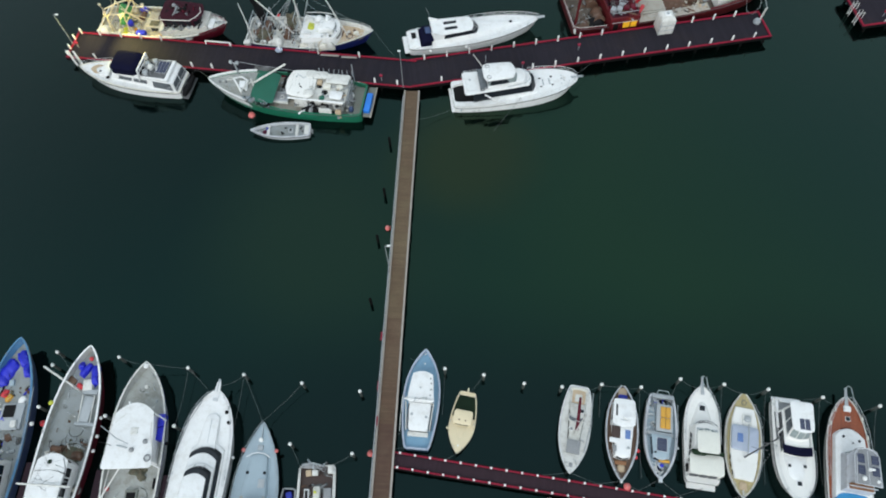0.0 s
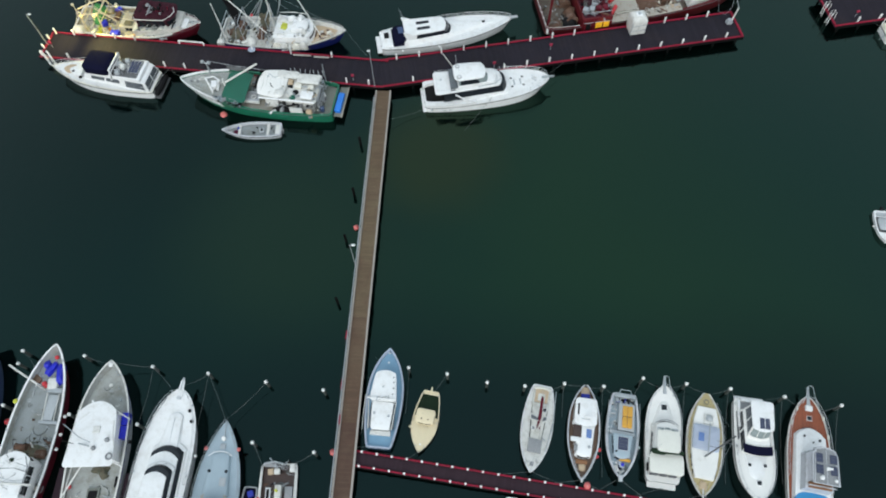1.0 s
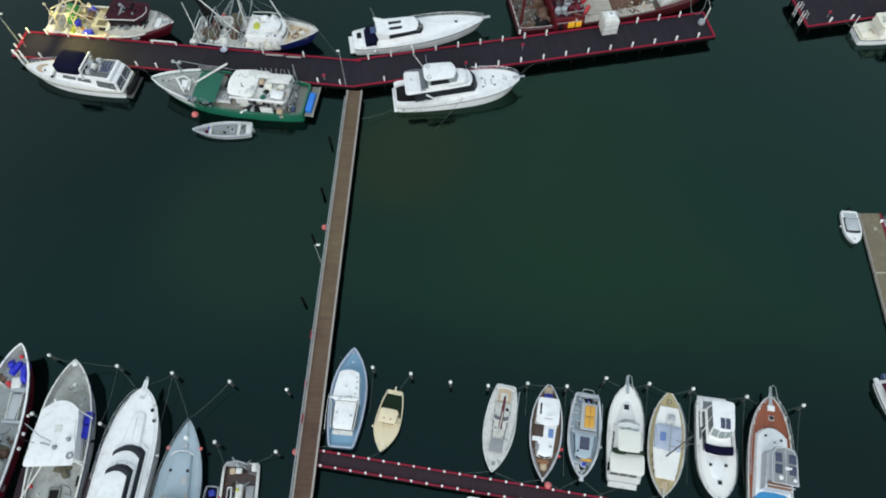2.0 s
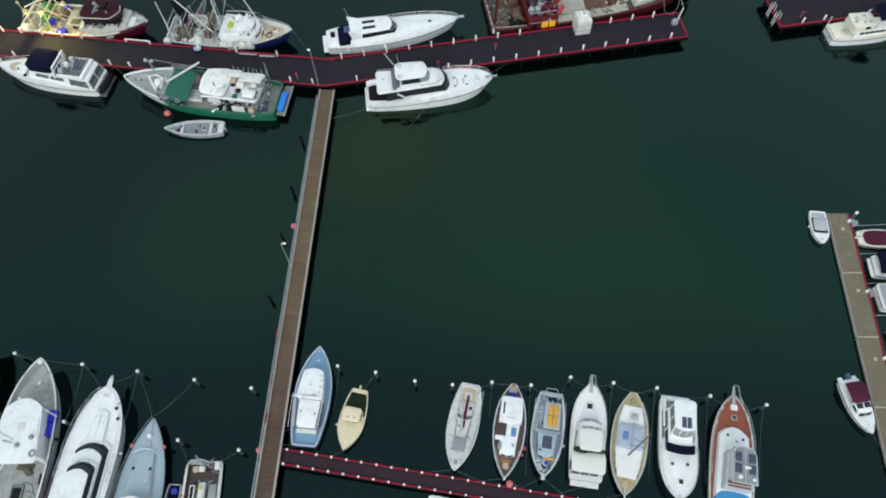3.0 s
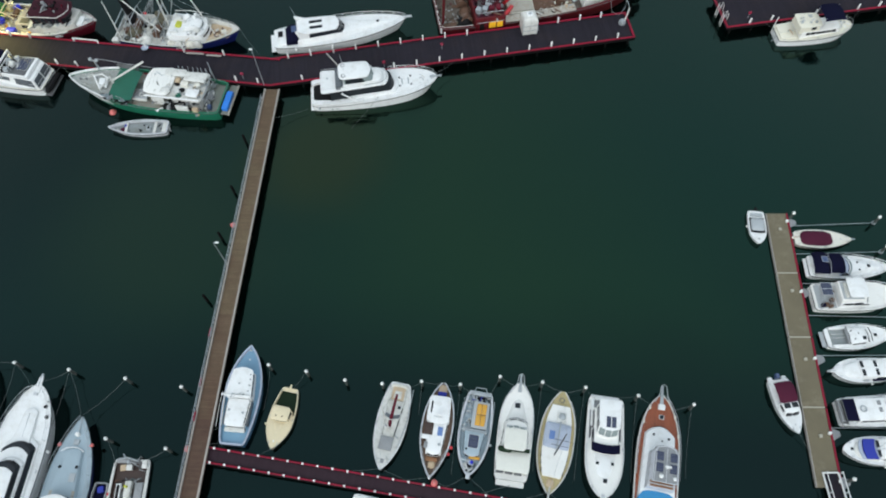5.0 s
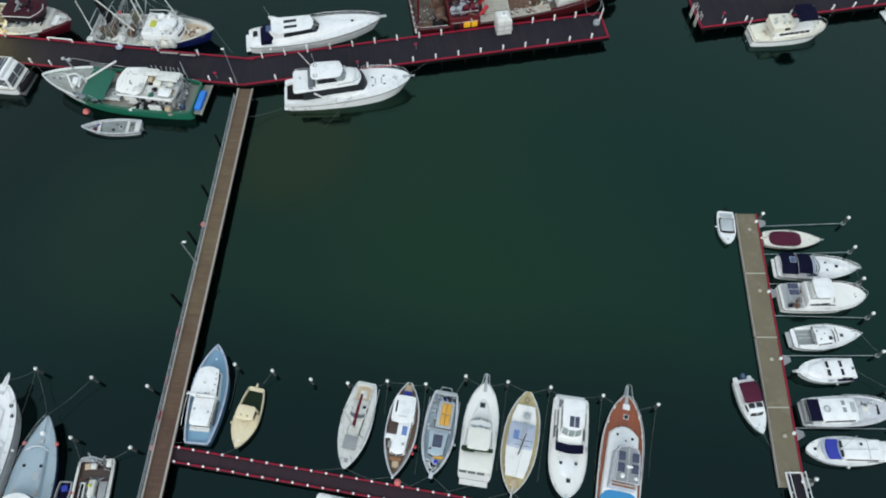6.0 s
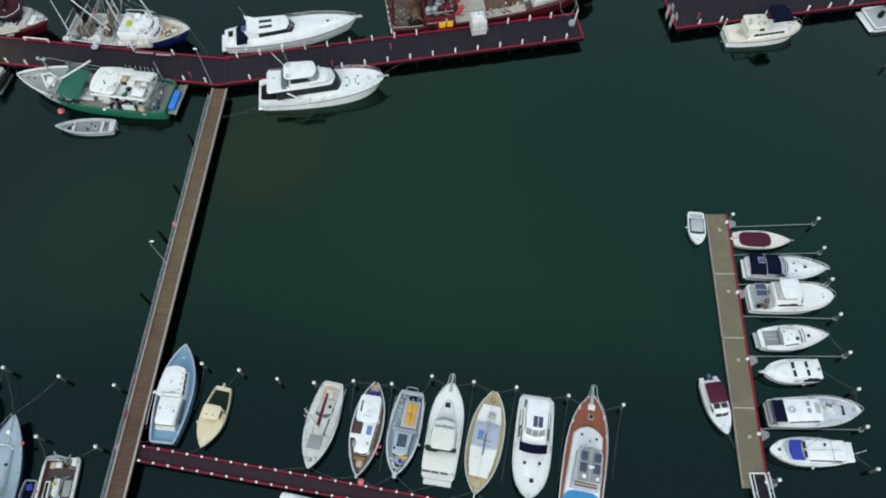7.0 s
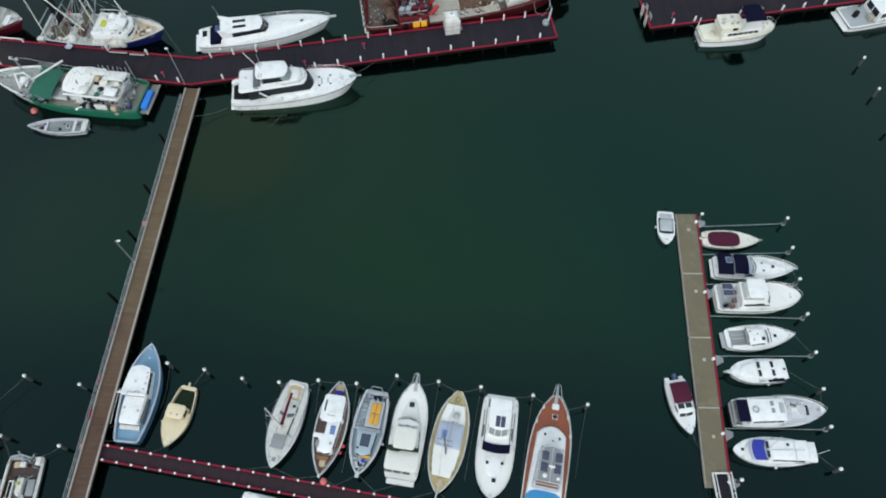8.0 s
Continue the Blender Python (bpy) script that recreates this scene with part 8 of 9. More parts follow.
    lamp.data.energy, lamp.data.color, lamp.data.shadow_soft_size = 14, (1.0, 0.62, 0.15), 0.15
    lamp.matrix_basis = b.ob.matrix_basis @ Matrix.Translation((b.X(u), v * b.B / 2 - 0.5, zz + 2.2))
    part("lamp_fitting", box(b.X(u) - 0.12, b.X(u) + 0.12, v * b.B / 2 - 0.6, v * b.B / 2, zz + 2.3, zz + 2.42, 0.02), M["galv"], b.ob)


def cruiser_bimini():
    b = Boat("flybridge_cruiser", "white cruiser with navy bimini, solar panels and teak-edged bow", (-35.9, 64.75), (-50.9, 67.3), 4.7, (1.5, 2.2), "white", transom=0.85, widest=0.42, power=2.3, round_bow=0.85, cap=0.16, gunwale="ivory", category="motor cruiser", group="motor cruisers")
    b.house("saloon", 0.02, 0.68, 1.95, 1.3, 1.5, "white", rf=0.9, ra=0.2, tum=0.25, bulge=0.4, windows=(("side", 0.03, 0.36, 0.15, 0.92, 1), ("side", 0.42, 0.9, 0.4, 0.8, 2), ("front", -0.85, 0.85, 0.35, 0.85, 3), ("aft", -0.98, 0.98, 0.12, 0.94, 2)), pane="smoked")
    b.bits(0.21, 0.34, -0.62, 0.62, 2.12, 26, 1331, ("offwhite", "black", "grey", "galv", "midgrey", "black"), 0.15, 0.45)
    z = b.z(0.35) + 1.5
    b.roof(0.045, 0.6, 1.75, 1.4, z + 0.02, "white", 0.1, 0.08, 0.03, name="flybridge_deck", bulge=0.3)
    b.house("flybridge_coaming", 0.07, 0.60, 1.8, 1.4, 0.55, "white", z0=z + 0.08, rf=0.4, tum=0.0, bulge=0.35)
    b.panel("flybridge_floor", 0.1, 0.33, -0.66, 0.66, z + 0.66, "rubber", 0.02)
    b.drape("navy_bimini", 0.355, 0.60, 1.7, z + 1.55, "navy", 0.25, "navy canvas bimini", 0.95, 0.32)
    b.frame_arch(0.345, 1.75, 1.65, 0.14, "white", -0.25, "radar_arch", z0=1.5)
    for i in range(3):
        b.panel("solar_panel", 0.11 + 0.032 * i, 0.139 + 0.032 * i, -0.55, 0.3, z + 0.72, "solar", 0.06, "dark solar panel", "steel")
    b.put("dinghy_engine", heap(-0.5, 0.5, -0.5, 0.5, 0, 0.6, 131), 0.27, 0.0, 2.1, 0, "offwhite")
    for u, v in ((0.24, -0.45), (0.28, 0.5), (0.3, -0.2)):
        b.bin("deck_chair", u, v, 0.6, 0.5, 0.6, 20, "grey", z=2.12)
    b.tube("cockpit_rail", [(0.09, 0.8, 0.9), (0.01, 0.78, 0.9), (0.01, -0.78, 0.9), (0.09, -0.8, 0.9)], 0.04, "steel")
    b.put("black_tender", heap(-0.45, 0.45, -1.9, 1.9, 0, 0.6, 133), -0.03, 0.0, -0.6, 0, "black", "black inflatable tender on the stern platform")
    b.block("stern_platform", -0.062, 0.0, -0.8, 0.8, -1.1, -0.95, "rubber")
    b.arc("foredeck_teak", 0.835, 0.885, 0.75, b.z(0.87) + 0.06, "tan", 0.75, 0.03, "tan teak crescent")
    b.bin("white_locker", 0.735, 0.1, 1.5, 1.9, 0.55, 0, "white", bevel=0.3)
    b.dot(0.77, 0.25, b.z(0.77) + 0.5, 0.17, "black", "vent")
    b.dot(0.68, 0.6, b.z(0.68) + 0.5, 0.25, "black", "vent")
    b.rail(0.5, 0.97, 0.7, 0.05, 1.4)


def trawler_green():
    b = Boat("trawler", "green and white trawler with a green awning and cluttered deck", (-10.7, 61.25), (-31.9, 63.95), 6.5, (1.9, 3.1), "greenhull", "workdeck", transom=0.85, widest=0.42, power=2.4, round_bow=0.85, sink=0.7, gunwale="greenhull", lining="greenhull", cap=0.16, category="trawler", group="trawlers", mid=0.3)
    b.bulwark(0.72, 0.995, 0.3, "white", 0.16, "white bow bulwark")
    b.topside(0.73, 0.998, 0.55, "white", 0.9, label="white painted bow side")
    # the whaleback with its white windlass frame
    us = [0.70 + 0.285 * i / 8 for i in range(9)]
    rows = [[(b.X(u), k * (b.hb(u) - 0.05), b.sheer(u) - 0.1 + 0.1 * (1 - k * k)) for k in (-1, -0.5, 0, 0.5, 1)] for u in us]
    part("whaleback", loft(rows, False, False, False), M["dirtygrey"], b.ob, "pale grey whaleback foredeck")
    b.plate("whaleback_panel", 0.86, 0.97, 0.62, 0.66, "offwhite", "off-white bow plate", 0.1)
    b.put("windlass", join(box(-0.4, 0.4, -0.6, 0.6, 0, 0.5, 0.06), box(-0.7, -0.4, -0.9, 0.9, 0, 0.3, 0.05)), 0.775, 0.1, 0.75, 10, "white")
    b.tube("frame_bar", [(0.835, -0.1, 1.3), (0.80, 0.2, 1.35), (0.765, 0.5, 1.2)], 0.12, "white")
    b.tube("frame_bar", [(0.835, -0.1, 1.3), (0.79, -0.25, 1.3), (0.745, -0.1, 1.2)], 0.1, "white")
    b.tube("frame_bar", [(0.765, 0.5, 1.2), (0.75, 0.2, 1.3), (0.745, -0.1, 1.2)], 0.09, "offwhite")
    for u, v in ((0.84, -0.12), (0.77, 0.48), (0.75, -0.1)):
        b.tube("frame_leg", [(u, v, 0.6), (u, v, 1.3)], 0.08, "offwhite")
    for v in (-0.5, -0.62):
        b.tube("bow_gallows", [(0.83, v, 0.55), (0.835, -0.56, 2.6)], 0.08, "galv")
    b.tube("gallows_bar", [(0.815, -0.56, 2.5), (0.855, -0.56, 2.7)], 0.09, "galv")
    for u in (0.815, 0.855):
        b.put("sheave", ball(0, 0, 0, 0.26), u, -0.56, 2.75, 0, "galv")
    b.bits(0.72, 0.93, -0.45, 0.4, 0.7, 16, 1487, ("offwhite", "grey", "galv", "midgrey"), 0.1, 0.3)
    # the awning, dark gear below it and the boom over it
    z = b.sheer(0.6)
    b.canopy("green_awning", 0.55, 0.705, 2.6, z + 0.6, "greencloth", 0.15, label="green canvas awning", ends=0.1, off=0.3)
    b.tube("lifting_boom", [(0.70, 0.05, z + 1.1), (0.5, -0.62, z + 2.9)], 0.13, "offwhite", rel=False, label="white lifting boom")
    b.tube("boom_post", [(0.705, 0.07, -0.05), (0.705, 0.07, 2.4)], 0.12, "offwhite")
    b.bits(0.57, 0.74, 0.93, 1.03, 0.95, 44, 1486, ("black", "galv", "black", "midgrey", "bluegrey"), 0.15, 0.42)
    b.bits(0.72, 0.77, -0.2, 0.7, 0.4, 16, 1489, ("black", "midgrey", "black", "galv"), 0.12, 0.35)
    for k in range(4):
        b.tube("rail_rope", [(0.45 + 0.1 * k, -0.98, 1.3), (0.5 + 0.1 * k, -1.04, 1.05 + 0.1 * (k % 2)), (0.56 + 0.1 * k, -0.98, 1.35)], 0.05, "midgrey")
    b.web("dark_netting", [(0.44, -0.9, 0.2), (0.53, -0.9, 0.2), (0.52, -1.0, 1.3), (0.43, -1.0, 1.3)], "black", "dark net hung over the rail")
    b.web("dark_netting", [(0.60, -0.85, 0.5), (0.74, -0.8, 0.6), (0.73, -0.95, 1.5), (0.60, -1.0, 1.4)], "rubber", "grey net hung over the rail")
    # the sorting well between awning and house
    b.plate("side_deck", 0.38, 0.66, 0.96, 0.07, "stained", "bare tan work deck")
    b.block("sorting_table", 0.475, 0.575, 0.05, 0.55, 0.4, 0.7, "grey")
    b.block("table_well", 0.49, 0.56, 0.12, 0.46, 0.69, 0.72, "midgrey", 0)
    b.block("table_edge", 0.47, 0.62, 0.56, 0.62, 0.35, 0.75, "offwhite")
    b.block("open_hatch", 0.475, 0.535, -0.8, -0.32, 0.1, 0.9, "black")
    b.winch(0.50, -0.12, 0.4, 1.0, "midgrey")
    b.bits(0.45, 0.56, -0.85, 0.0, 0.1, 30, 1484, ("black", "midgrey", "galv", "black", "grey"), 0.15, 0.45)
    b.coil(0.515, 0.35, 0.3, 0.72, "offwhite")
    # the house under its patchwork of white canopies
    b.house("deckhouse", 0.12, 0.42, 2.1, 2.1, 2.2, "offwhite", rf=0.1, ra=0.0, tum=0.0, bulge=0.3, off=-0.25, windows=(("front", -0.9, 0.9, 0.6, 0.85, 5),))
    zr = b.z(0.25) + 2.2
    b.roof(0.10, 0.44, 2.35, 2.35, zr - 0.05, "dirtywhite", 0.1, 0.05, 0.03, bulge=0.35, off=-0.15)
    b.roof(0.305, 0.455, 2.3, 2.0, zr + 0.35, "warmwhite", 0.12, 0.12, 0.12, name="fore_canopy", bulge=0.5, off=-0.2, corner=0.8)
    b.roof(0.24, 0.365, 0.55, 0.5, zr + 0.55, "offwhite", 0.08, 0.1, 0.1, name="side_canopy", bulge=0.1, off=-1.75, corner=0.3)
    b.roof(0.10, 0.235, 0.75, 0.7, zr + 0.5, "offwhite", 0.08, 0.1, 0.08, name="aft_canopy", bulge=0.05, off=-1.35, corner=0.25)
    b.roof(0.12, 0.19, 0.7, 0.6, zr + 0.3, "white", 0.05, 0.1, 0.1, name="aft_locker_cover", bulge=0.1, off=1.2, corner=0.3)
    for u in (0.11, 0.225):
        for v in (-0.6, -0.22):
            b.tube("canopy_leg", [(u, v, zr - 0.1), (u, v, zr + 0.52)], 0.04, "galv", rel=False)
    b.tube("canopy_fold", [(0.40, 0.0, zr + 0.56), (0.39, 0.14, zr + 0.57), (0.375, 0.2, zr + 0.55)], 0.07, "black", rel=False)
    b.tube("canopy_seam", [(0.43, -0.5, zr + 0.55), (0.385, -0.3, zr + 0.6), (0.35, -0.45, zr + 0.55)], 0.05, "grey", rel=False)
    for i_ in range(7):
        u_ = 0.315 + 0.022 * i_
        b.tube("canopy_crease", [(u_, -0.7 + 0.05 * (i_ % 3), zr + 0.46), (u_ + 0.006, -0.3, zr + 0.555), (u_ - 0.004, 0.1, zr + 0.57), (u_ + 0.004, 0.42, zr + 0.5)], 0.018, "dirtywhite", rel=False)
    b.bits(0.31, 0.46, -0.72, 0.55, 2.7, 9, 1490, ("offwhite", "grey", "dirtywhite"), 0.08, 0.24)
    b.block("brown_crate", 0.265, 0.295, -0.34, -0.12, 2.2, 2.65, "tan", label="brown wooden crate")
    b.block("dark_well", 0.262, 0.292, -0.1, 0.02, 2.2, 2.4, "black")
    b.block("cream_locker", 0.205, 0.25, -0.22, 0.05, 2.2, 2.6, "ivory")
    b.dot(0.235, 0.22, zr + 0.08, 0.42, "black", "round_hatch")
    b.dot(0.245, 0.5, zr + 0.06, 0.42, "greencloth", "green_tub")
    b.put("rope_drum", turned([(0.45, 0), (0.5, 0.3), (0.4, 0.45), (0.2, 0.5)], 12), 0.145, -0.05, 2.2, 0, "ivory")
    b.put("covered_gear", heap(-0.7, 0.7, -0.6, 0.6, 0, 0.22, 144), 0.33, 0.40, 2.62, 0, "offwhite")
    b.tube("roof_rail", [(0.45, 0.72, zr + 0.3), (0.28, 0.72, zr + 0.3), (0.1, 0.72, zr + 0.25)], 0.13, "white", rel=False, label="thick white rail along the roof edge")
    b.bits(0.11, 0.30, -0.15, 0.62, 2.22, 24, 1481, ("offwhite", "grey", "midgrey", "black", "galv", "ivory"), 0.1, 0.32)
    b.bits(0.10, 0.15, -0.6, 0.6, 2.22, 14, 1482, ("midgrey", "galv", "black", "tan", "offwhite"), 0.12, 0.38)
    # hanging sheet, boards and dark gear along the side deck
    b.bits(0.12, 0.42, 0.66, 0.76, 1.3, 26, 1491, ("black", "midgrey", "black", "galv"), 0.14, 0.4)
    b.block("hanging_sheet", 0.33, 0.41, 0.73, 0.76, 1.0, 2.25, "offwhite", 0.02, label="white canvas side sheet")
    for u_, s_ in ((0.345, 0.45), (0.315, 0.55), (0.28, 0.45), (0.135, 0.5)):
        b.put("dark_gear", heap(-s_, s_, -s_ * 0.7, s_ * 0.7, 0, s_ * 2.4, int(u_ * 900)), u_, 0.8, 0.0, u_ * 300, "black" if s_ < 0.5 else "midgrey")
    b.block("white_board", 0.18, 0.26, 0.82, 0.9, 0.4, 1.5, "offwhite", 0.03)
    b.block("tan_box", 0.12, 0.155, 0.78, 0.92, 0.0, 1.3, "tan", 0.03)
    b.put("white_fender", box(-0.5, 0.5, -0.1, 0.1, 0, 0.3, 0.05), 0.37, 0.95, 0.5, 40, "white")
    b.bits(0.12, 0.38, 0.74, 0.9, 0.3, 22, 1488, ("black", "midgrey", "galv", "black", "black"), 0.14, 0.38)
    b.web("dark_netting", [(0.27, 0.74, 1.6), (0.34, 0.74, 1.6), (0.34, 0.9, 0.3), (0.27, 0.9, 0.3)], "black", "dark net hung along the side deck")
    # rods, masts and the stern
    rnd = random.Random(145)
    for i in range(8):
        u = 0.09 + 0.03 * i
        b.tube("rod_holder", [(u, -0.78, 2.2), (u + rnd.uniform(-0.006, 0.006), -0.84, 3.0)], 0.06, "galv")
    b.tube("mast", [(0.08, -0.75, 1.2), (0.08, -0.75, 4.6)], 0.07, "galv")
    b.tube("mast", [(0.095, -0.1, 2.1), (0.085, -0.1, 3.6)], 0.06, "galv")
    b.frame_arch(0.085, 2.0, 2.3, 0.08, "galv")
    b.bits(0.075, 0.12, -0.8, 0.7, 0.3, 30, 1483, ("galv", "midgrey", "black", "offwhite", "grey"), 0.15, 0.45)
    b.put("trawl_gear", heap(-0.5, 0.5, -1.1, 1.1, 0, 0.8, 146), 0.1, 0.0, 0.2, 0, "midgrey")
    b.plate("stern_deck", 0.012, 0.085, 0.9, 0.08, "workdeck", "worn grey-green stern deck")
    b.bin("blue_drum", 0.07, 0.5, 0.5, 0.5, 0.8, 0, "bluetopside")
    b.block("stern_platform", -0.055, -0.005, -0.85, 0.7, -0.1, 0.1, "workdeck")
    b.block("platform_edge", -0.06, -0.053, -0.87, 0.72, -0.12, 0.16, "stained", 0.01)
    b.block("blue_bin", -0.047, -0.008, -0.4, 0.55, 0.08, 0.65, "brightblue", 0.08, label="long bright blue stern bin")
    b.fender(0.71, 1, 0.52, "buoypink", 2.3)


def skiff():
    b = Boat("skiff", "long white open aluminium skiff tied beside the green trawler", (-17.8, 57.1), (-25.75, 56.9), 2.5, (0.85, 1.05), "alu", "greydeck", transom=0.8, widest=0.4, power=2.1, round_bow=0.9, sink=0.35, gunwale="alu", cap=0.16, category="dinghy")
    for u in (0.2, 0.68):
        b.block("thwart", u, u + 0.05, -0.85, 0.85, 0.12, 0.22, "offwhite")
    b.bin("fuel_box", 0.33, 0.0, 0.6, 0.6, 0.3, 0, "grey")
    b.block("box_lid", 0.315, 0.345, -0.15, 0.15, 0.28, 0.34, "black", 0)
    b.put("gear_bag", heap(-0.35, 0.35, -0.4, 0.4, 0, 0.3, 151), 0.76, 0.2, 0, 0, "darkmaroon")
    b.put("gear_bag", heap(-0.25, 0.25, -0.3, 0.3, 0, 0.3, 152), 0.72, -0.3, 0, 0, "royal")
    b.block("stern_box", 0.02, 0.1, -0.7, 0.7, 0, 0.3, "offwhite")
    b.bits(0.1, 0.85, -0.6, 0.6, 0.02, 14, 1521, ("black", "midgrey", "galv", "offwhite", "rubber"), 0.08, 0.22)
    b.outboard(0.2, 0.8, "midgrey")


def flybridge_yacht():
    b = Boat("flybridge_cruiser", "large white enclosed-bridge cruiser with black tinted windows", (1.2, 62.35), (18.2, 64.62), 5.2, (1.25, 2.4), "white", flare=1.0, transom=0.82, widest=0.42, power=2.9, round_bow=0.62, cap=0.12, category="motor yacht", group="motor cruisers", mid=0.12)
    b.plate("cockpit", 0.012, 0.37, 0.76, 0.09, "black", "black cockpit floor")
    b.bulwark(0.0, 0.40, 0.42, "white", 0.75, "broad white cockpit coaming")
    b.bin("cockpit_seat", 0.02, 0.72, 0.4, 0.8, 0.4, 0, "midgrey")
    b.house("tinted_saloon", 0.15, 0.635, 1.95, 1.45, 1.88, "glass", rf=0.5, tum=0.2, bulge=0.6, bevel=0.06)
    b.house("saloon_skirt", 0.30, 0.66, 2.16, 1.62, 0.5, "white", rf=0.05, tum=0.02, bulge=0.62)
    z = b.z(0.4) + 1.85
    b.roof(0.09, 0.575, 1.9, 1.4, z, "white", 0.12, 0.12, 0.05, name="bridge_deck", bulge=0.6, corner=0.4)
    for s in (1, -1):
        b.tube("side_strut", [(0.24, s * 0.74, 1.7), (0.30, s * 0.82, 0.9), (0.37, s * 0.92, 0.15)], 0.11, "white")
    b.house("bridge_coaming", 0.24, 0.56, 1.7, 1.25, 0.6, "white", z0=z + 0.1, rf=0.35, tum=0.1, bulge=0.5)
    b.tube("coaming_ledge", [(0.42, -0.6, z + 0.42), (0.555, -0.5, z + 0.42), (0.60, -0.25, z + 0.4), (0.608, 0.0, z + 0.4), (0.60, 0.25, z + 0.4), (0.555, 0.5, z + 0.42)], 0.05, "grey", rel=False)
    b.house("bridge_cabin", 0.27, 0.49, 1.38, 1.15, 1.0, "clearpane", z0=z + 0.65, rf=0.75, tum=0.15, bulge=0.4, bevel=0.05, windows=(("side", 0.02, 0.8, 0.05, 0.95, 1),))
    b.roof(0.25, 0.44, 1.25, 1.15, z + 1.68, "white", 0.25, 0.2, 0.12, name="hardtop", bulge=0.55, corner=0.7)
    for v in (-0.15, 0.15):
        b.tube("window_post", [(0.28, v * 3.2, z + 0.65), (0.27, v * 3.0, z + 1.63)], 0.05, "white", rel=False)
        b.tube("screen_mullion", [(0.505, v, z + 0.66), (0.46, v * 0.9, z + 1.66)], 0.045, "white", rel=False)
    zt = z + 1.95
    ring = [(0.26 * math.cos(a), 0.26 * math.sin(a), 0.0) for a in (2 * math.pi * j / 14 for j in range(15))]
    for v in (0.34, -0.36):
        b.put("round_vent", tube(ring, 0.06, 6), 0.275, v, zt - b.z(0.275) - 0.02, 0, "midgrey")
    b.dome(0.275, 0.05, zt - 0.02, 0.2)
    b.tube("whip_aerial", [(0.24, 0.42, zt - 0.2), (0.17, 0.55, zt + 2.0)], 0.05, "offwhite", rel=False)
    b.tube("whip_aerial", [(0.27, 0.5, zt), (0.265, 0.55, zt + 1.5)], 0.03, "galv", rel=False)
    b.tube("aft_bridge_rail", [(0.24, -0.68, z + 0.6), (0.10, -0.66, z + 0.6), (0.10, 0.66, z + 0.6), (0.24, 0.68, z + 0.6)], 0.025, "steel", rel=False)
    b.panel("clear_curtain", 0.205, 0.262, -0.62, 0.62, z + 0.2, "smoked", 0.62, "smoky clear curtain behind the bridge")
    b.dot(0.14, 0.2, z + 0.16, 0.15, "grey", "deck_fitting")
    b.block("swim_platform", -0.02, 0.01, -0.8, 0.8, -0.9, -0.75, "white", 0.05)
    for u in (0.70, 0.79):
        for v in (0.3, -0.26):
            b.hatch(u, v, 0.27, b.z(u) + 0.06)
    b.bits(0.86, 0.97, -0.4, 0.4, 0.06, 6, 1611, ("grey", "steel", "offwhite"), 0.08, 0.18)
    b.panel("foredeck_seat", 0.715, 0.725, -0.2, 0.2, b.z(0.73) + 0.06, "grey", 0.06)
    b.panel("foredeck_seat", 0.765, 0.775, -0.2, 0.2, b.z(0.77) + 0.06, "grey", 0.06)
    b.dot(0.86, -0.25, b.z(0.86) + 0.06, 0.12, "steel", "cleat")
    b.dot(0.88, 0.05, b.z(0.88) + 0.06, 0.16, "steel", "windlass")
    b.rail(0.62, 0.97, 0.75, 0.06, 1.2)
    b.pulpit(0.45, 0.16, "galv")
    for u in (0.14, 0.18):
        b.block("hull_port", u, u + 0.02, -0.99, -0.985, -0.55, -0.45, "glass", 0)
    b.fender(0.05, -1, 0.16, "grey", 0.2, 1.4)


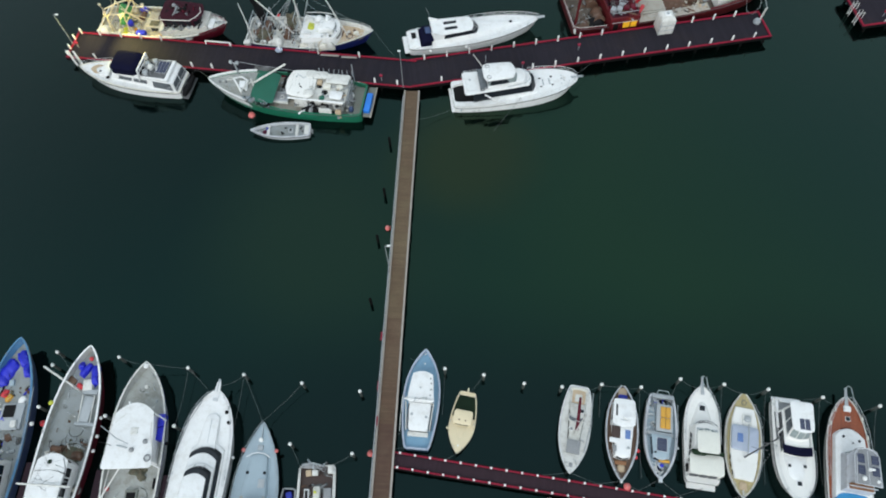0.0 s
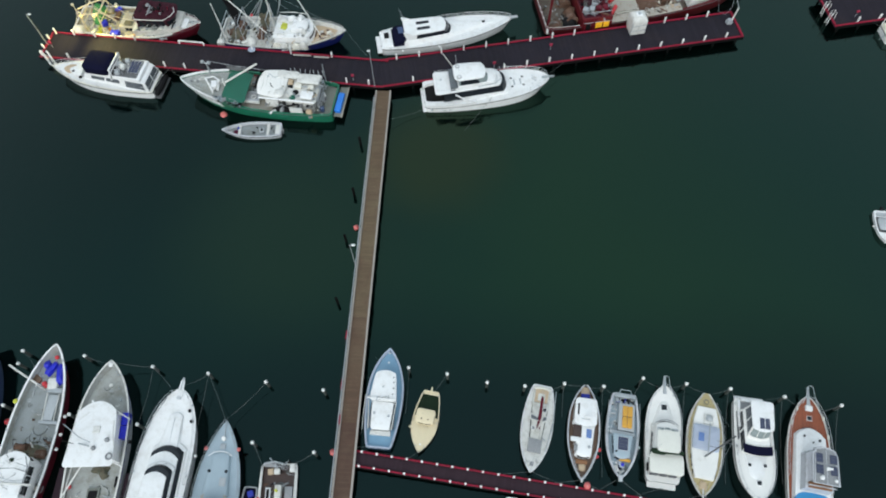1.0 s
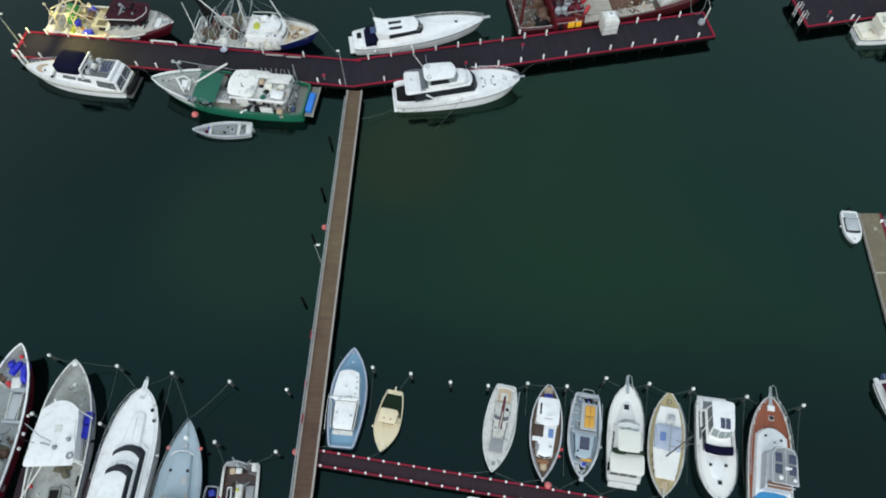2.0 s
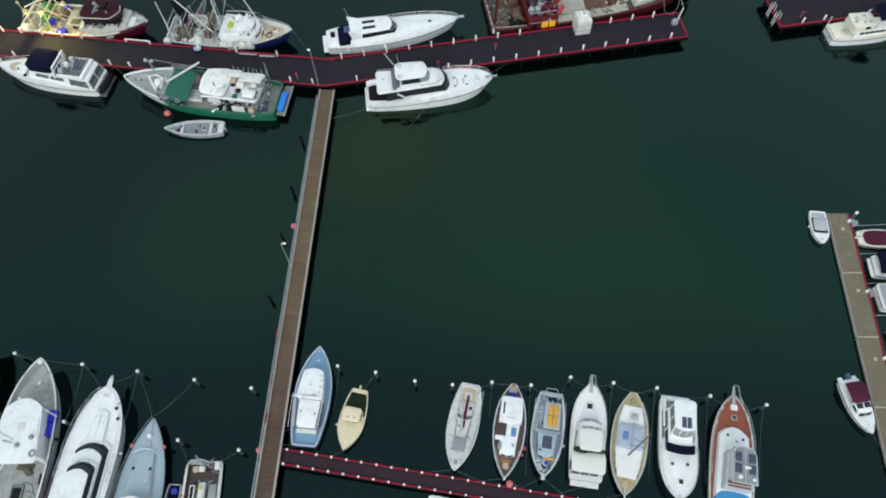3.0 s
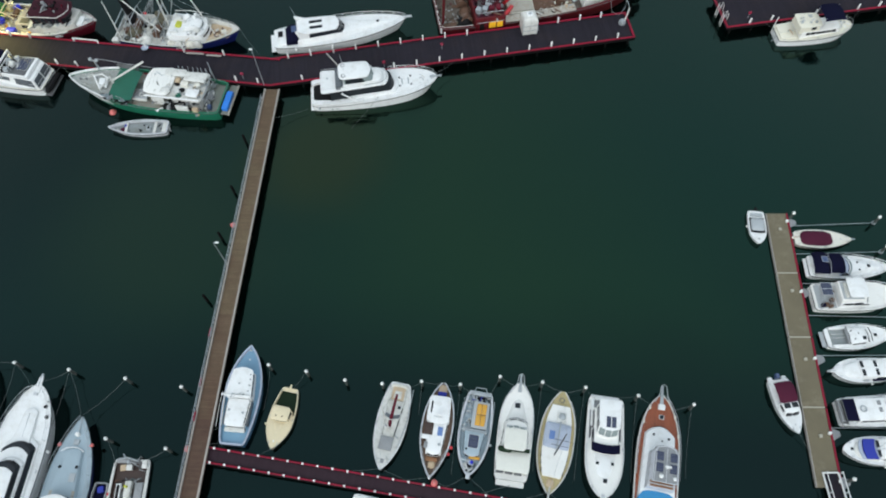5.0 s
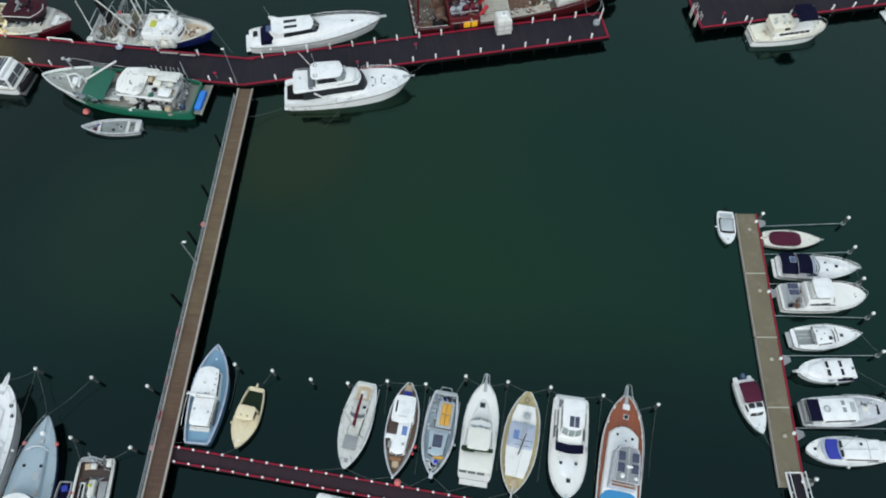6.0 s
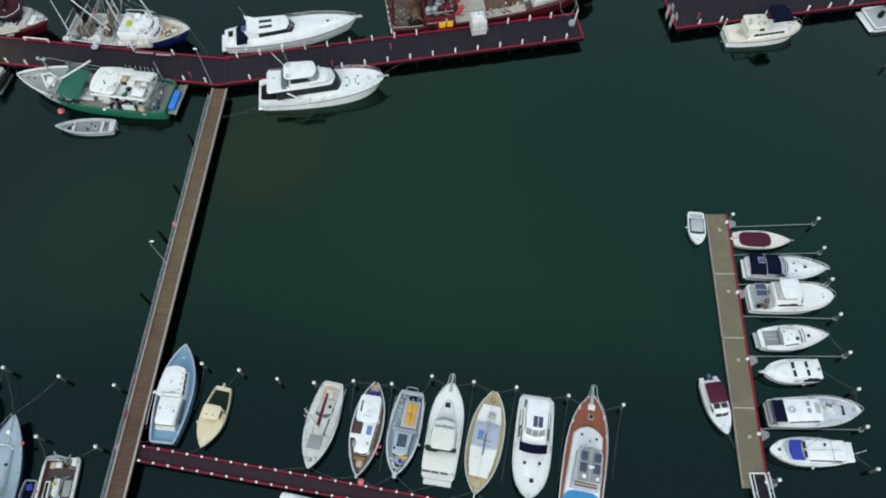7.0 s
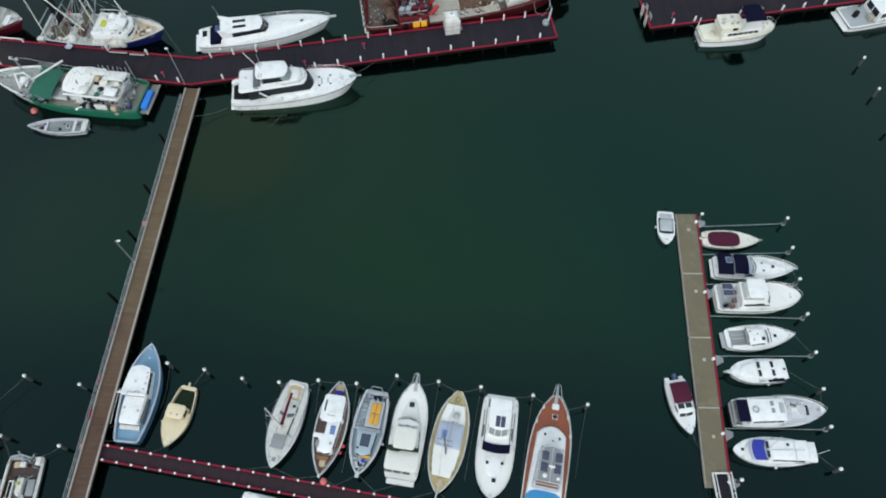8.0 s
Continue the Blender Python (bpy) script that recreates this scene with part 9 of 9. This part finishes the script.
def launch_ivory():
    b = Boat("motor_launch", "ivory motor launch with a navy awning and six side windows", (66.2, 73.5), (76.8, 74.8), 3.7, (1.35, 1.9), "white", "butter", transom=0.8, widest=0.45, power=3.2, round_bow=0.55, cap=0.14, gunwale="ivory", category="motor launch")
    b.bits(0.03, 0.22, -0.6, 0.6, 0.3, 10, 1711, ("ivory", "tan", "offwhite", "galv"), 0.1, 0.3)
    b.bits(0.82, 0.96, -0.5, 0.5, 0.05, 8, 1712, ("white", "galv", "ivory"), 0.1, 0.25)
    b.house("coach_house", 0.26, 0.80, 1.45, 1.15, 0.95, "warmwhite", rf=0.2, bulge=0.3, windows=(("side", 0.12, 0.92, 0.38, 0.82, 6),))
    z = b.z(0.35) + 0.85
    b.house("wheelhouse", 0.22, 0.5, 1.35, 1.25, 0.95, "butter", z0=z + 0.08, rf=0.25, ra=0.1, tum=0.08, bulge=0.2, windows=(("side", 0.55, 0.85, 0.4, 0.85, 1), ("front", -0.9, 0.9, 0.4, 0.85, 3)))
    b.roof(0.22, 0.49, 1.3, 1.2, z + 1.04, "butter", 0.12, bulge=0.2)
    b.bits(0.24, 0.47, -0.55, 0.55, 2.07, 14, 1713, ("ivory", "offwhite", "galv", "grey"), 0.1, 0.3)
    b.canopy("navy_awning", 0.5, 0.77, 1.6, z + 2.3, "navy", 0.25, label="navy canvas awning", posts=False)
    for u in (0.51, 0.76):
        for v in (0.65, -0.65):
            b.tube("awning_leg", [(u, v, z - 0.1), (u, v, z + 2.35)], 0.025, "steel", rel=False)
    b.block("cockpit", 0.02, 0.22, -0.75, 0.75, 0.0, 0.3, "butter")
    b.tube("aft_post", [(0.02, 0.8, 0), (0.02, 0.8, 1.6)], 0.06, "white")
    b.dot(0.88, 0.2, b.z(0.88) + 0.06, 0.2, "white", "deck_box")
    b.dot(0.9, -0.2, b.z(0.9) + 0.06, 0.15, "white", "deck_box")
    b.rail(0.7, 0.97, 0.7, 0.05, 1.2)
    b.tube("stern_ladder", [(-0.05, -0.2, -1.3), (0.0, -0.25, 0.1)], 0.05, "galv")


def cruiser_sportfish():
    b = Boat("sportfishing_boat", "white sportfishing boat with an open cockpit and swim platform", (87.3, 76.9), (101.0, 80.3), 4.6, (1.1, 2.2), "white", transom=0.92, widest=0.45, power=2.5, cap=0.22, sink=0.35, deck="grey", gunwale="white", category="motor cruiser")
    b.block("swim_platform", -0.045, 0.0, -0.86, 0.86, -0.3, -0.1, "white", 0.08)
    b.block("black_band", -0.004, 0.0, -0.9, 0.9, 0.2, 0.3, "black", 0)
    b.house("saloon", 0.3, 0.7, 1.8, 1.4, 1.6, "white", windows=(("side", 0.05, 0.95, 0.4, 0.85, 4), ("aft", -0.8, 0.8, 0.3, 0.9, 2)), roof=dict(over=0.2))
    b.bin("fighting_chair", 0.15, 0.1, 0.7, 0.6, 0.9, 20, "black")
    b.bin("bait_station", 0.26, -0.4, 0.6, 1.0, 0.9, 0, "stained")
    b.tube("rod_rack", [(0.2, 0.5, 0.8), (0.3, 0.7, 1.8)], 0.1, "black")


for build in (fishing_boat_blue, fishing_boat_maroon, fishing_boat_grey, motor_yacht_moored, launch_grey, workboat, dory_tender, cabin_boat_blue, launch_cream, yacht_red_boom, motor_launch_brown, workboat_yellow,
              flybridge_cruiser_white, yacht_teak, hardtop_cruiser, cruiser_brown_deck, walkway_boat, runabout, dayboat_maroon, sports_cruiser_navy, flybridge_cruiser_solar, sloop_white, cabin_cruiser_small,
              sedan_cruiser, pilot_cruiser_blue, runabout_maroon, trawler_floodlit, trawler_blue, sport_yacht, red_ship, cruiser_bimini, trawler_green, skiff, flybridge_yacht, launch_ivory, cruiser_sportfish):
    build()

# ---- things on the wharves ----
def hopper(x, y, yaw):
    h = thing("ice_hopper", pose(x, y, DECK + 0.004, 0, 0, yaw), "white tapered steel hopper standing on the wharf", "hopper")
    part("body", loft([[(-1.05 * k, -1.0 * k, z), (1.05 * k, -1.0 * k, z), (1.05 * k, 1.0 * k, z), (-1.05 * k, 1.0 * k, z)] for k, z in ((0.96, 0.0), (1.0, 0.1), (1.0, 2.35), (0.97, 2.5), (0.8, 2.75), (0.62, 2.85))]), M["offwhite"], h)
    part("top_hatch", box(-0.42, 0.42, -0.42, 0.42, 2.84, 3.0, 0.05), M["white"], h)
    for x_ in (-1.06, 0.98):
        part("corner_post", box(x_, x_ + 0.08, -1.04, -0.96, 0.0, 2.4, 0.01), M["grey"], h)
    part("side_rib", join(box(-0.98, 0.98, -1.05, -0.99, 0.75, 0.83, 0.01), box(-0.98, 0.98, -1.05, -0.99, 1.6, 1.68, 0.01)), M["grey"], h)
    part("lid", turned([(0.22, 2.99), (0.24, 3.06), (0.1, 3.12)], 10), M["grey"], h)
    part("hose", heap(1.08, 1.5, -0.4, 0.6, 0.0, 0.5, 5), M["midgrey"], h)


hopper(31.05, 74.0, 10)


def wharf_stain(x, y, r, material, label, seed):
    """An uneven spill soaked into the deck."""
    pts = []
    for i in range(26):
        a = 2 * math.pi * i / 26
        k = r * (1 + 0.55 * noise.noise((math.cos(a) * 1.6 + seed, math.sin(a) * 1.6, seed * 0.7)))
        pts.append((x + 1.25 * k * math.cos(a), y + 0.75 * k * math.sin(a)))
    solid("deck_stain", slab(pts, DECK - 0.004, DECK + 0.006), M[material], label, "stain", group="stains on the wharf")


wharf_stain(24.2, 71.75, 1.3, "oil", "dark oily spill on the wharf decking", 3)
wharf_stain(26.0, 72.9, 0.8, "oil", "dark oily spill on the wharf decking", 8)


def fire_point(m, x, y):
    p = thing("fire_point", m @ pose(x, y, DECK), "small red fire hose post on the wharf", "fire point", "red fire points")
    part("post", tube([(0, 0, 0), (0, 0, 0.9)], 0.05), M["galv"], p)
    part("red_box", box(-0.2, 0.2, -0.12, 0.12, 0.8, 1.15, 0.04), M["firered"], p)


for m_, x_, y_ in ((m_right, 15.6, 0.75), (m_right, 24.0, 2.6), (m_left, 45.3, 0.9), (m_left, 1.2, 2.0), (m_far, 3.6, 1.4)):
    fire_point(m_, x_, y_)


def ladder_frame(m, x, y, label, yaw=0.0, n=2):
    f = thing("access_ladder", m @ pose(x, y, DECK, 0, 0, yaw), label, "ladder")
    for i in range(n):
        part("rail", tube([(0.0, i * 0.5, -1.2), (0.0, i * 0.5, 1.1), (0.55, i * 0.5, 1.1), (0.6, i * 0.5, 0.0)], 0.04), M["cap"], f)
    for z in (-0.8, -0.4, 0.0, 0.4, 0.8):
        part("rung", tube([(0.0, 0, z), (0.0, 0.5 * (n - 1), z)], 0.035), M["cap"], f)


def boarding_ladder(m, x, y):
    f = thing("boarding_ladder", m @ pose(x, y, DECK), "tall white boarding ladder with broad stiles on the wharf corner", "ladder")
    for k in (0.0, 0.85):
        part("stile", box(k - 0.17, k + 0.17, -0.16, -0.08, -1.5, 1.7, 0.03), M["cap"], f)
    for i in range(7):
        part("rung", tube([(0.0, -0.12, -1.2 + 0.32 * i), (0.85, -0.12, -1.2 + 0.32 * i)], 0.03), M["galv"], f)


boarding_ladder(m_left, 1.1, 0.0)
ladder_frame(m_far, -0.05, 1.6, "white steel access ladder on the wharf end", 0)
ladder_frame(m_far, -0.05, 3.4, "white steel access ladder on the wharf end", 0)


def barrier(m, x, y, length):
    f = thing("barrier", m @ pose(x, y, DECK + 0.02), "low white barrier rail by the kerb", "barrier")
    for k in (0.0, length):
        part("foot", box(k - 0.1, k + 0.1, -0.1, 0.1, 0, 0.6, 0.03), M["cap"], f)
    part("rail", box(0, length, -0.08, 0.08, 0.5, 0.64, 0.03), M["cap"], f)


barrier(m_left, 19.2, 4.8, 3.6)


def davit(m, x, y):
    d = thing("davit", m @ pose(x, y, DECK), "small grey davit with a round base at the wharf end", "davit")
    part("base", turned([(0.5, 0), (0.5, 0.35), (0.4, 0.4), (0.35, 0.6)], 10), M["galv"], d)
    part("post", tube([(0.3, 0, 0.3), (0.6, 0.1, 2.6)], 0.11, 8), M["offwhite"], d)
    part("arm", tube([(0.6, 0.1, 2.6), (0.4, 1.2, 3.4), (0.0, 2.4, 3.4)], 0.04), M["galv"], d)
    part("chain_loop", tube([(-1.5, 2.2, 2.5), (-1.2, 1.6, 0.9), (-0.2, 1.2, 0.4), (0.8, 1.8, 1.2), (1.0, 2.6, 2.6)], 0.025, 5), M["galv"], d)


davit(m_right, 50.2, 3.0)
dish = thing("pale_tub", m_left @ pose(30.0, 4.45, DECK + 0.2), "pale blue plastic tub on the wharf kerb", "tub")
part("tub", turned([(0.32, 0), (0.48, 0.22), (0.53, 0.24), (0.47, 0.21), (0.3, 0.07)], 14), M["paleblue"], dish)
for x_, y_, w_ in ((36.0, 4.35, 2.6), (39.0, 4.3, 2.2)):
    solid("loose_plank", box(0, w_, -0.14, 0.14, 0.205, 0.27, 0.02), M["kerb"], "pale loose plank lying on the wharf kerb", "plank", m_left @ pose(x_, y_, DECK, 0, 0, 2), "loose planks")

# buoys by the footbridge
for x_, y_, mt_ in ((-6.75, 42.2, "buoypink"), (-7.3, 14.9, "buoypink"), (-43.0, 17.9, "buoyred"), (18.9, 11.55, "buoypink")):
    z_ = TIDE if x_ < 0 else 1.5
    by = thing("buoy", pose(x_, y_, z_), "round red plastic mooring buoy", "buoy", "mooring buoys")
    part("float", ball(0, 0, 0.15, 0.36, 1.0, 12), M[mt_], by)
    part("eye", tube([(0, -0.07, 0.5), (0, 0, 0.62), (0, 0.07, 0.5)], 0.03, 5), M["galv"], by)
for x_, y_ in ((-6.95, 27.5), (-7.02, 21.8), (-7.0, 18.0)):
    solid("red_marker", box(-0.1, 0.1, -0.5, 0.5, 0, 0.25, 0.04), M["redkerb"], "red painted marker block beside the footbridge rail", "marker", pose(x_ + 0.32, y_, DECK + 0.17, 0, 0, -2), "red markers")

# the pontoon's access ramp and boom arms
ramp = thing("access_ramp", pose(59.35, 13.1, 0.72, 4, 0, 181), "white railed access ramp landing on the pontoon", "ramp")
part("ramp_deck", box(-0.62, 0.62, 0, 16, 0, 0.12, 0.02), M["wharf"], ramp)
for x_ in (-0.8, 0.8):
    part("side_frame", join(box(x_ - 0.08, x_ + 0.08, 0, 16, 0.0, 0.2, 0.03), tube([(x_, 0, 1.0), (x_, 16, 1.0)], 0.05)), M["cap"], ramp)
    for i in range(9):
        part("rail_post", tube([(x_, 0.1 + i * 1.9, 0.1), (x_, 0.1 + i * 1.9, 1.0)], 0.04), M["cap"], ramp)
part("end_bar", box(-0.85, 0.85, -0.15, 0.0, 0.0, 0.14, 0.02), M["cap"], ramp)
for y_, px, py in ((42.35, 71.95, 42.9), (38.5, 71.7, 38.9), (30.6, 71.54, 30.45), (25.8, 71.44, 25.95), (17.8, 71.15, 17.85), (34.6, 71.65, 34.8)):
    x0 = pon(y_, PW)[0] + 0.2
    arm = thing("boom_arm", pose(0, 0, 0), "slim grey steel mooring boom from pontoon to pile", "boom arm", "mooring booms")
    part("pipe", tube([(x0, y_, 0.62), (px - 0.2, py, 0.55)], 0.04), M["galv"], arm)
    part("collar", turned([(0.24, 0.4), (0.26, 0.5), (0.26, 0.62), (0.24, 0.7)], 10, px, py), M["galv"], arm)
for y_ in (42.9, 33.5, 25.4, 17.2, 12.3):
    x0 = pon(y_, PW)[0] + 0.2
    br = thing("pile_bracket", pose(0, 0, 0), "triangular grey pile bracket on the pontoon edge", "bracket", "pile brackets")
    part("plate", slab([(x0, y_ - 0.75), (x0 + 0.9, y_ - 0.25), (x0 + 0.9, y_ + 0.25), (x0, y_ + 0.6)], 0.4, 0.6, 0.03), M["midgrey"], br)
    part("cap_block", turned([(0.17, 0.69), (0.18, 1.0), (0.08, 1.06)], 10, x0 - 0.3, y_), M["cap"], br, "white cleat cover")
for y_ in (41.8, 33.6, 25.3, 16.9):
    solid("power_pedestal", box(-0.18, 0.18, -0.18, 0.18, 0, 0.25, 0.05), M["joint"], "low pale service box on the pontoon", "service box", pose(*pon(y_, 1.25), 0.7), "service boxes")

# ---- mooring lines ----
def lines(*pairs, sag=0.3):
    for a, b_ in pairs:
        rope(a, b_, sag)


T = 1.75
lines(((13.07, 21.74, T), (14.0, 21.6, 1.3)), ((17.33, 22.02, T), (16.2, 21.6, 1.3)), ((17.33, 22.02, T), (19.4, 21.9, 1.5)), ((21.51, 21.73, T), (20.2, 21.7, 1.5)), ((21.51, 21.73, T), (22.6, 21.2, 1.1)),
      ((25.83, 22.65, T), (24.8, 21.0, 1.1)), ((25.83, 22.65, T), (27.5, 21.6, 2.0)), ((30.37, 22.07, T), (28.6, 21.6, 2.0)), ((30.37, 22.07, T), (32.4, 21.2, 1.4)), ((34.95, 21.54, T), (33.1, 21.1, 1.4)),
      ((34.95, 21.54, T), (35.9, 20.6, 1.4)), ((40.47, 20.70, T), (38.6, 20.6, 1.4)), ((40.47, 20.70, T), (42.3, 19.4, 2.2)), ((46.19, 19.80, T), (43.5, 19.0, 2.2)))
lines(((17.33, 22.02, 1.2), (16.6, 14.0, 0.1)), ((21.51, 21.73, 1.2), (20.6, 12.5, 1.0)), ((30.37, 22.07, 1.2), (29.0, 13, 0.6)), ((34.95, 21.54, 1.2), (33.2, 12.0, 0.5)), ((40.47, 20.7, 1.2), (39.0, 12, 0.5)), ((46.19, 19.8, 1.2), (44.6, 12.5, 0.5)),
      ((0.48, 23.72, 1.2), (0.2, 19.0, 0.6)), sag=0.5)
lines(((13.3, 12.95, 1.4), (10.5, 12.65, 1.5)), ((13.3, 12.95, 1.4), (16.6, 11.6, 1.5)), ((18.36, 12.1, 1.6), (15.6, 11.8, 1.5)), ((18.36, 12.1, 1.6), (20.5, 11.0, 1.5)), ((22.27, 12.3, 1.5), (19.9, 11.1, 1.5)), ((22.27, 12.3, 1.5), (24.4, 10.5, 1.5)),
      ((30.4, 10.8, 1.5), (27.4, 10.0, 1.5)), ((30.4, 10.8, 1.5), (32.4, 9.3, 1.5)), ((35.75, 10.4, 1.8), (33.4, 9.1, 1.5)), ((26.6, 11.5, 1.2), (23.6, 10.6, 1.5)), sag=0.15)
lines(((-27.75, 23.72, T), (-25.0, 21.2, 2.5)), ((-27.75, 23.72, T), (-28.08, 17.36, 1.8)), ((-21.47, 22.97, T), (-23.5, 21.5, 2.5)), ((-21.47, 22.97, T), (-18.85, 18.0, 1.8)), ((-21.47, 22.97, T), (-22.0, 14.0, 2.0)), ((-15.0, 22.05, T), (-18.7, 18.0, 1.8)),
      ((-27.75, 23.72, T), (-32.1, 24.0, 2.6)), ((-35.66, 24.92, T), (-33.0, 24.0, 2.5)), ((-9.03, 14.61, T), (-11.2, 13.6, 1.1)), ((-42.77, 25.49, T), (-40.3, 23.0, 2.4)), ((-15.56, 15.55, T), (-14.4, 13.2, 1.0)), sag=0.4)
lines(((-3.4, 25.2, 1.0), (-2.6, 24.6, 1.8)), ((-4.5, 16.6, 1.5), (-3.5, 17.4, 1.4)), ((-4.7, 15.2, 1.5), (-3.5, 15.4, 1.3)), ((4.70, 23.04, T), (3.5, 21.6, 1.0)), ((2.0, 15.0, 1.2), (0.6, 14.1, 1.5)), sag=0.1)
lines(((10.4, 61.6, 1.8), (5.0, 55.2, -0.1)), ((-3.35, 58.2, 1.5), (0.9, 60.2, 0.9)), ((-50.6, 67.2, 2.2), (-51.8, 69.2, 1.8)), ((-31.6, 64.0, 3.2), (-34.2, 66.8, 1.8)), ((-36.0, 65.6, 1.6), (-34.6, 66.9, 1.8)), ((17.6, 64.8, 2.5), (20.5, 67.8, 1.8)), ((-10.3, 73.3, 3.0), (-7.0, 69.2, 1.8)), ((76.4, 74.9, 2.0), (78.8, 77.6, 1.8)), ((66.3, 74.2, 1.5), (64.8, 75.3, 1.8)), sag=0.25)
lines(((61.6, 40.2, 0.8), (61.4, 38.9, 0.75)), ((71.3, 36.2, 1.6), (71.65, 34.9, 1.3)), ((71.2, 32.7, 1.8), (71.65, 34.7, 1.3)), ((69.8, 28.2, 1.4), (71.44, 26.05, 1.2)), ((70.9, 19.8, 1.6), (71.3, 21.75, 1.3)), ((69.3, 15.4, 1.1), (71.1, 13.7, 1.2)), ((56.95, 17.1, 1.2), (57.9, 15.2, 0.75)), ((68.2, 24.1, 1.2), (71.3, 21.95, 1.3)), sag=0.2)
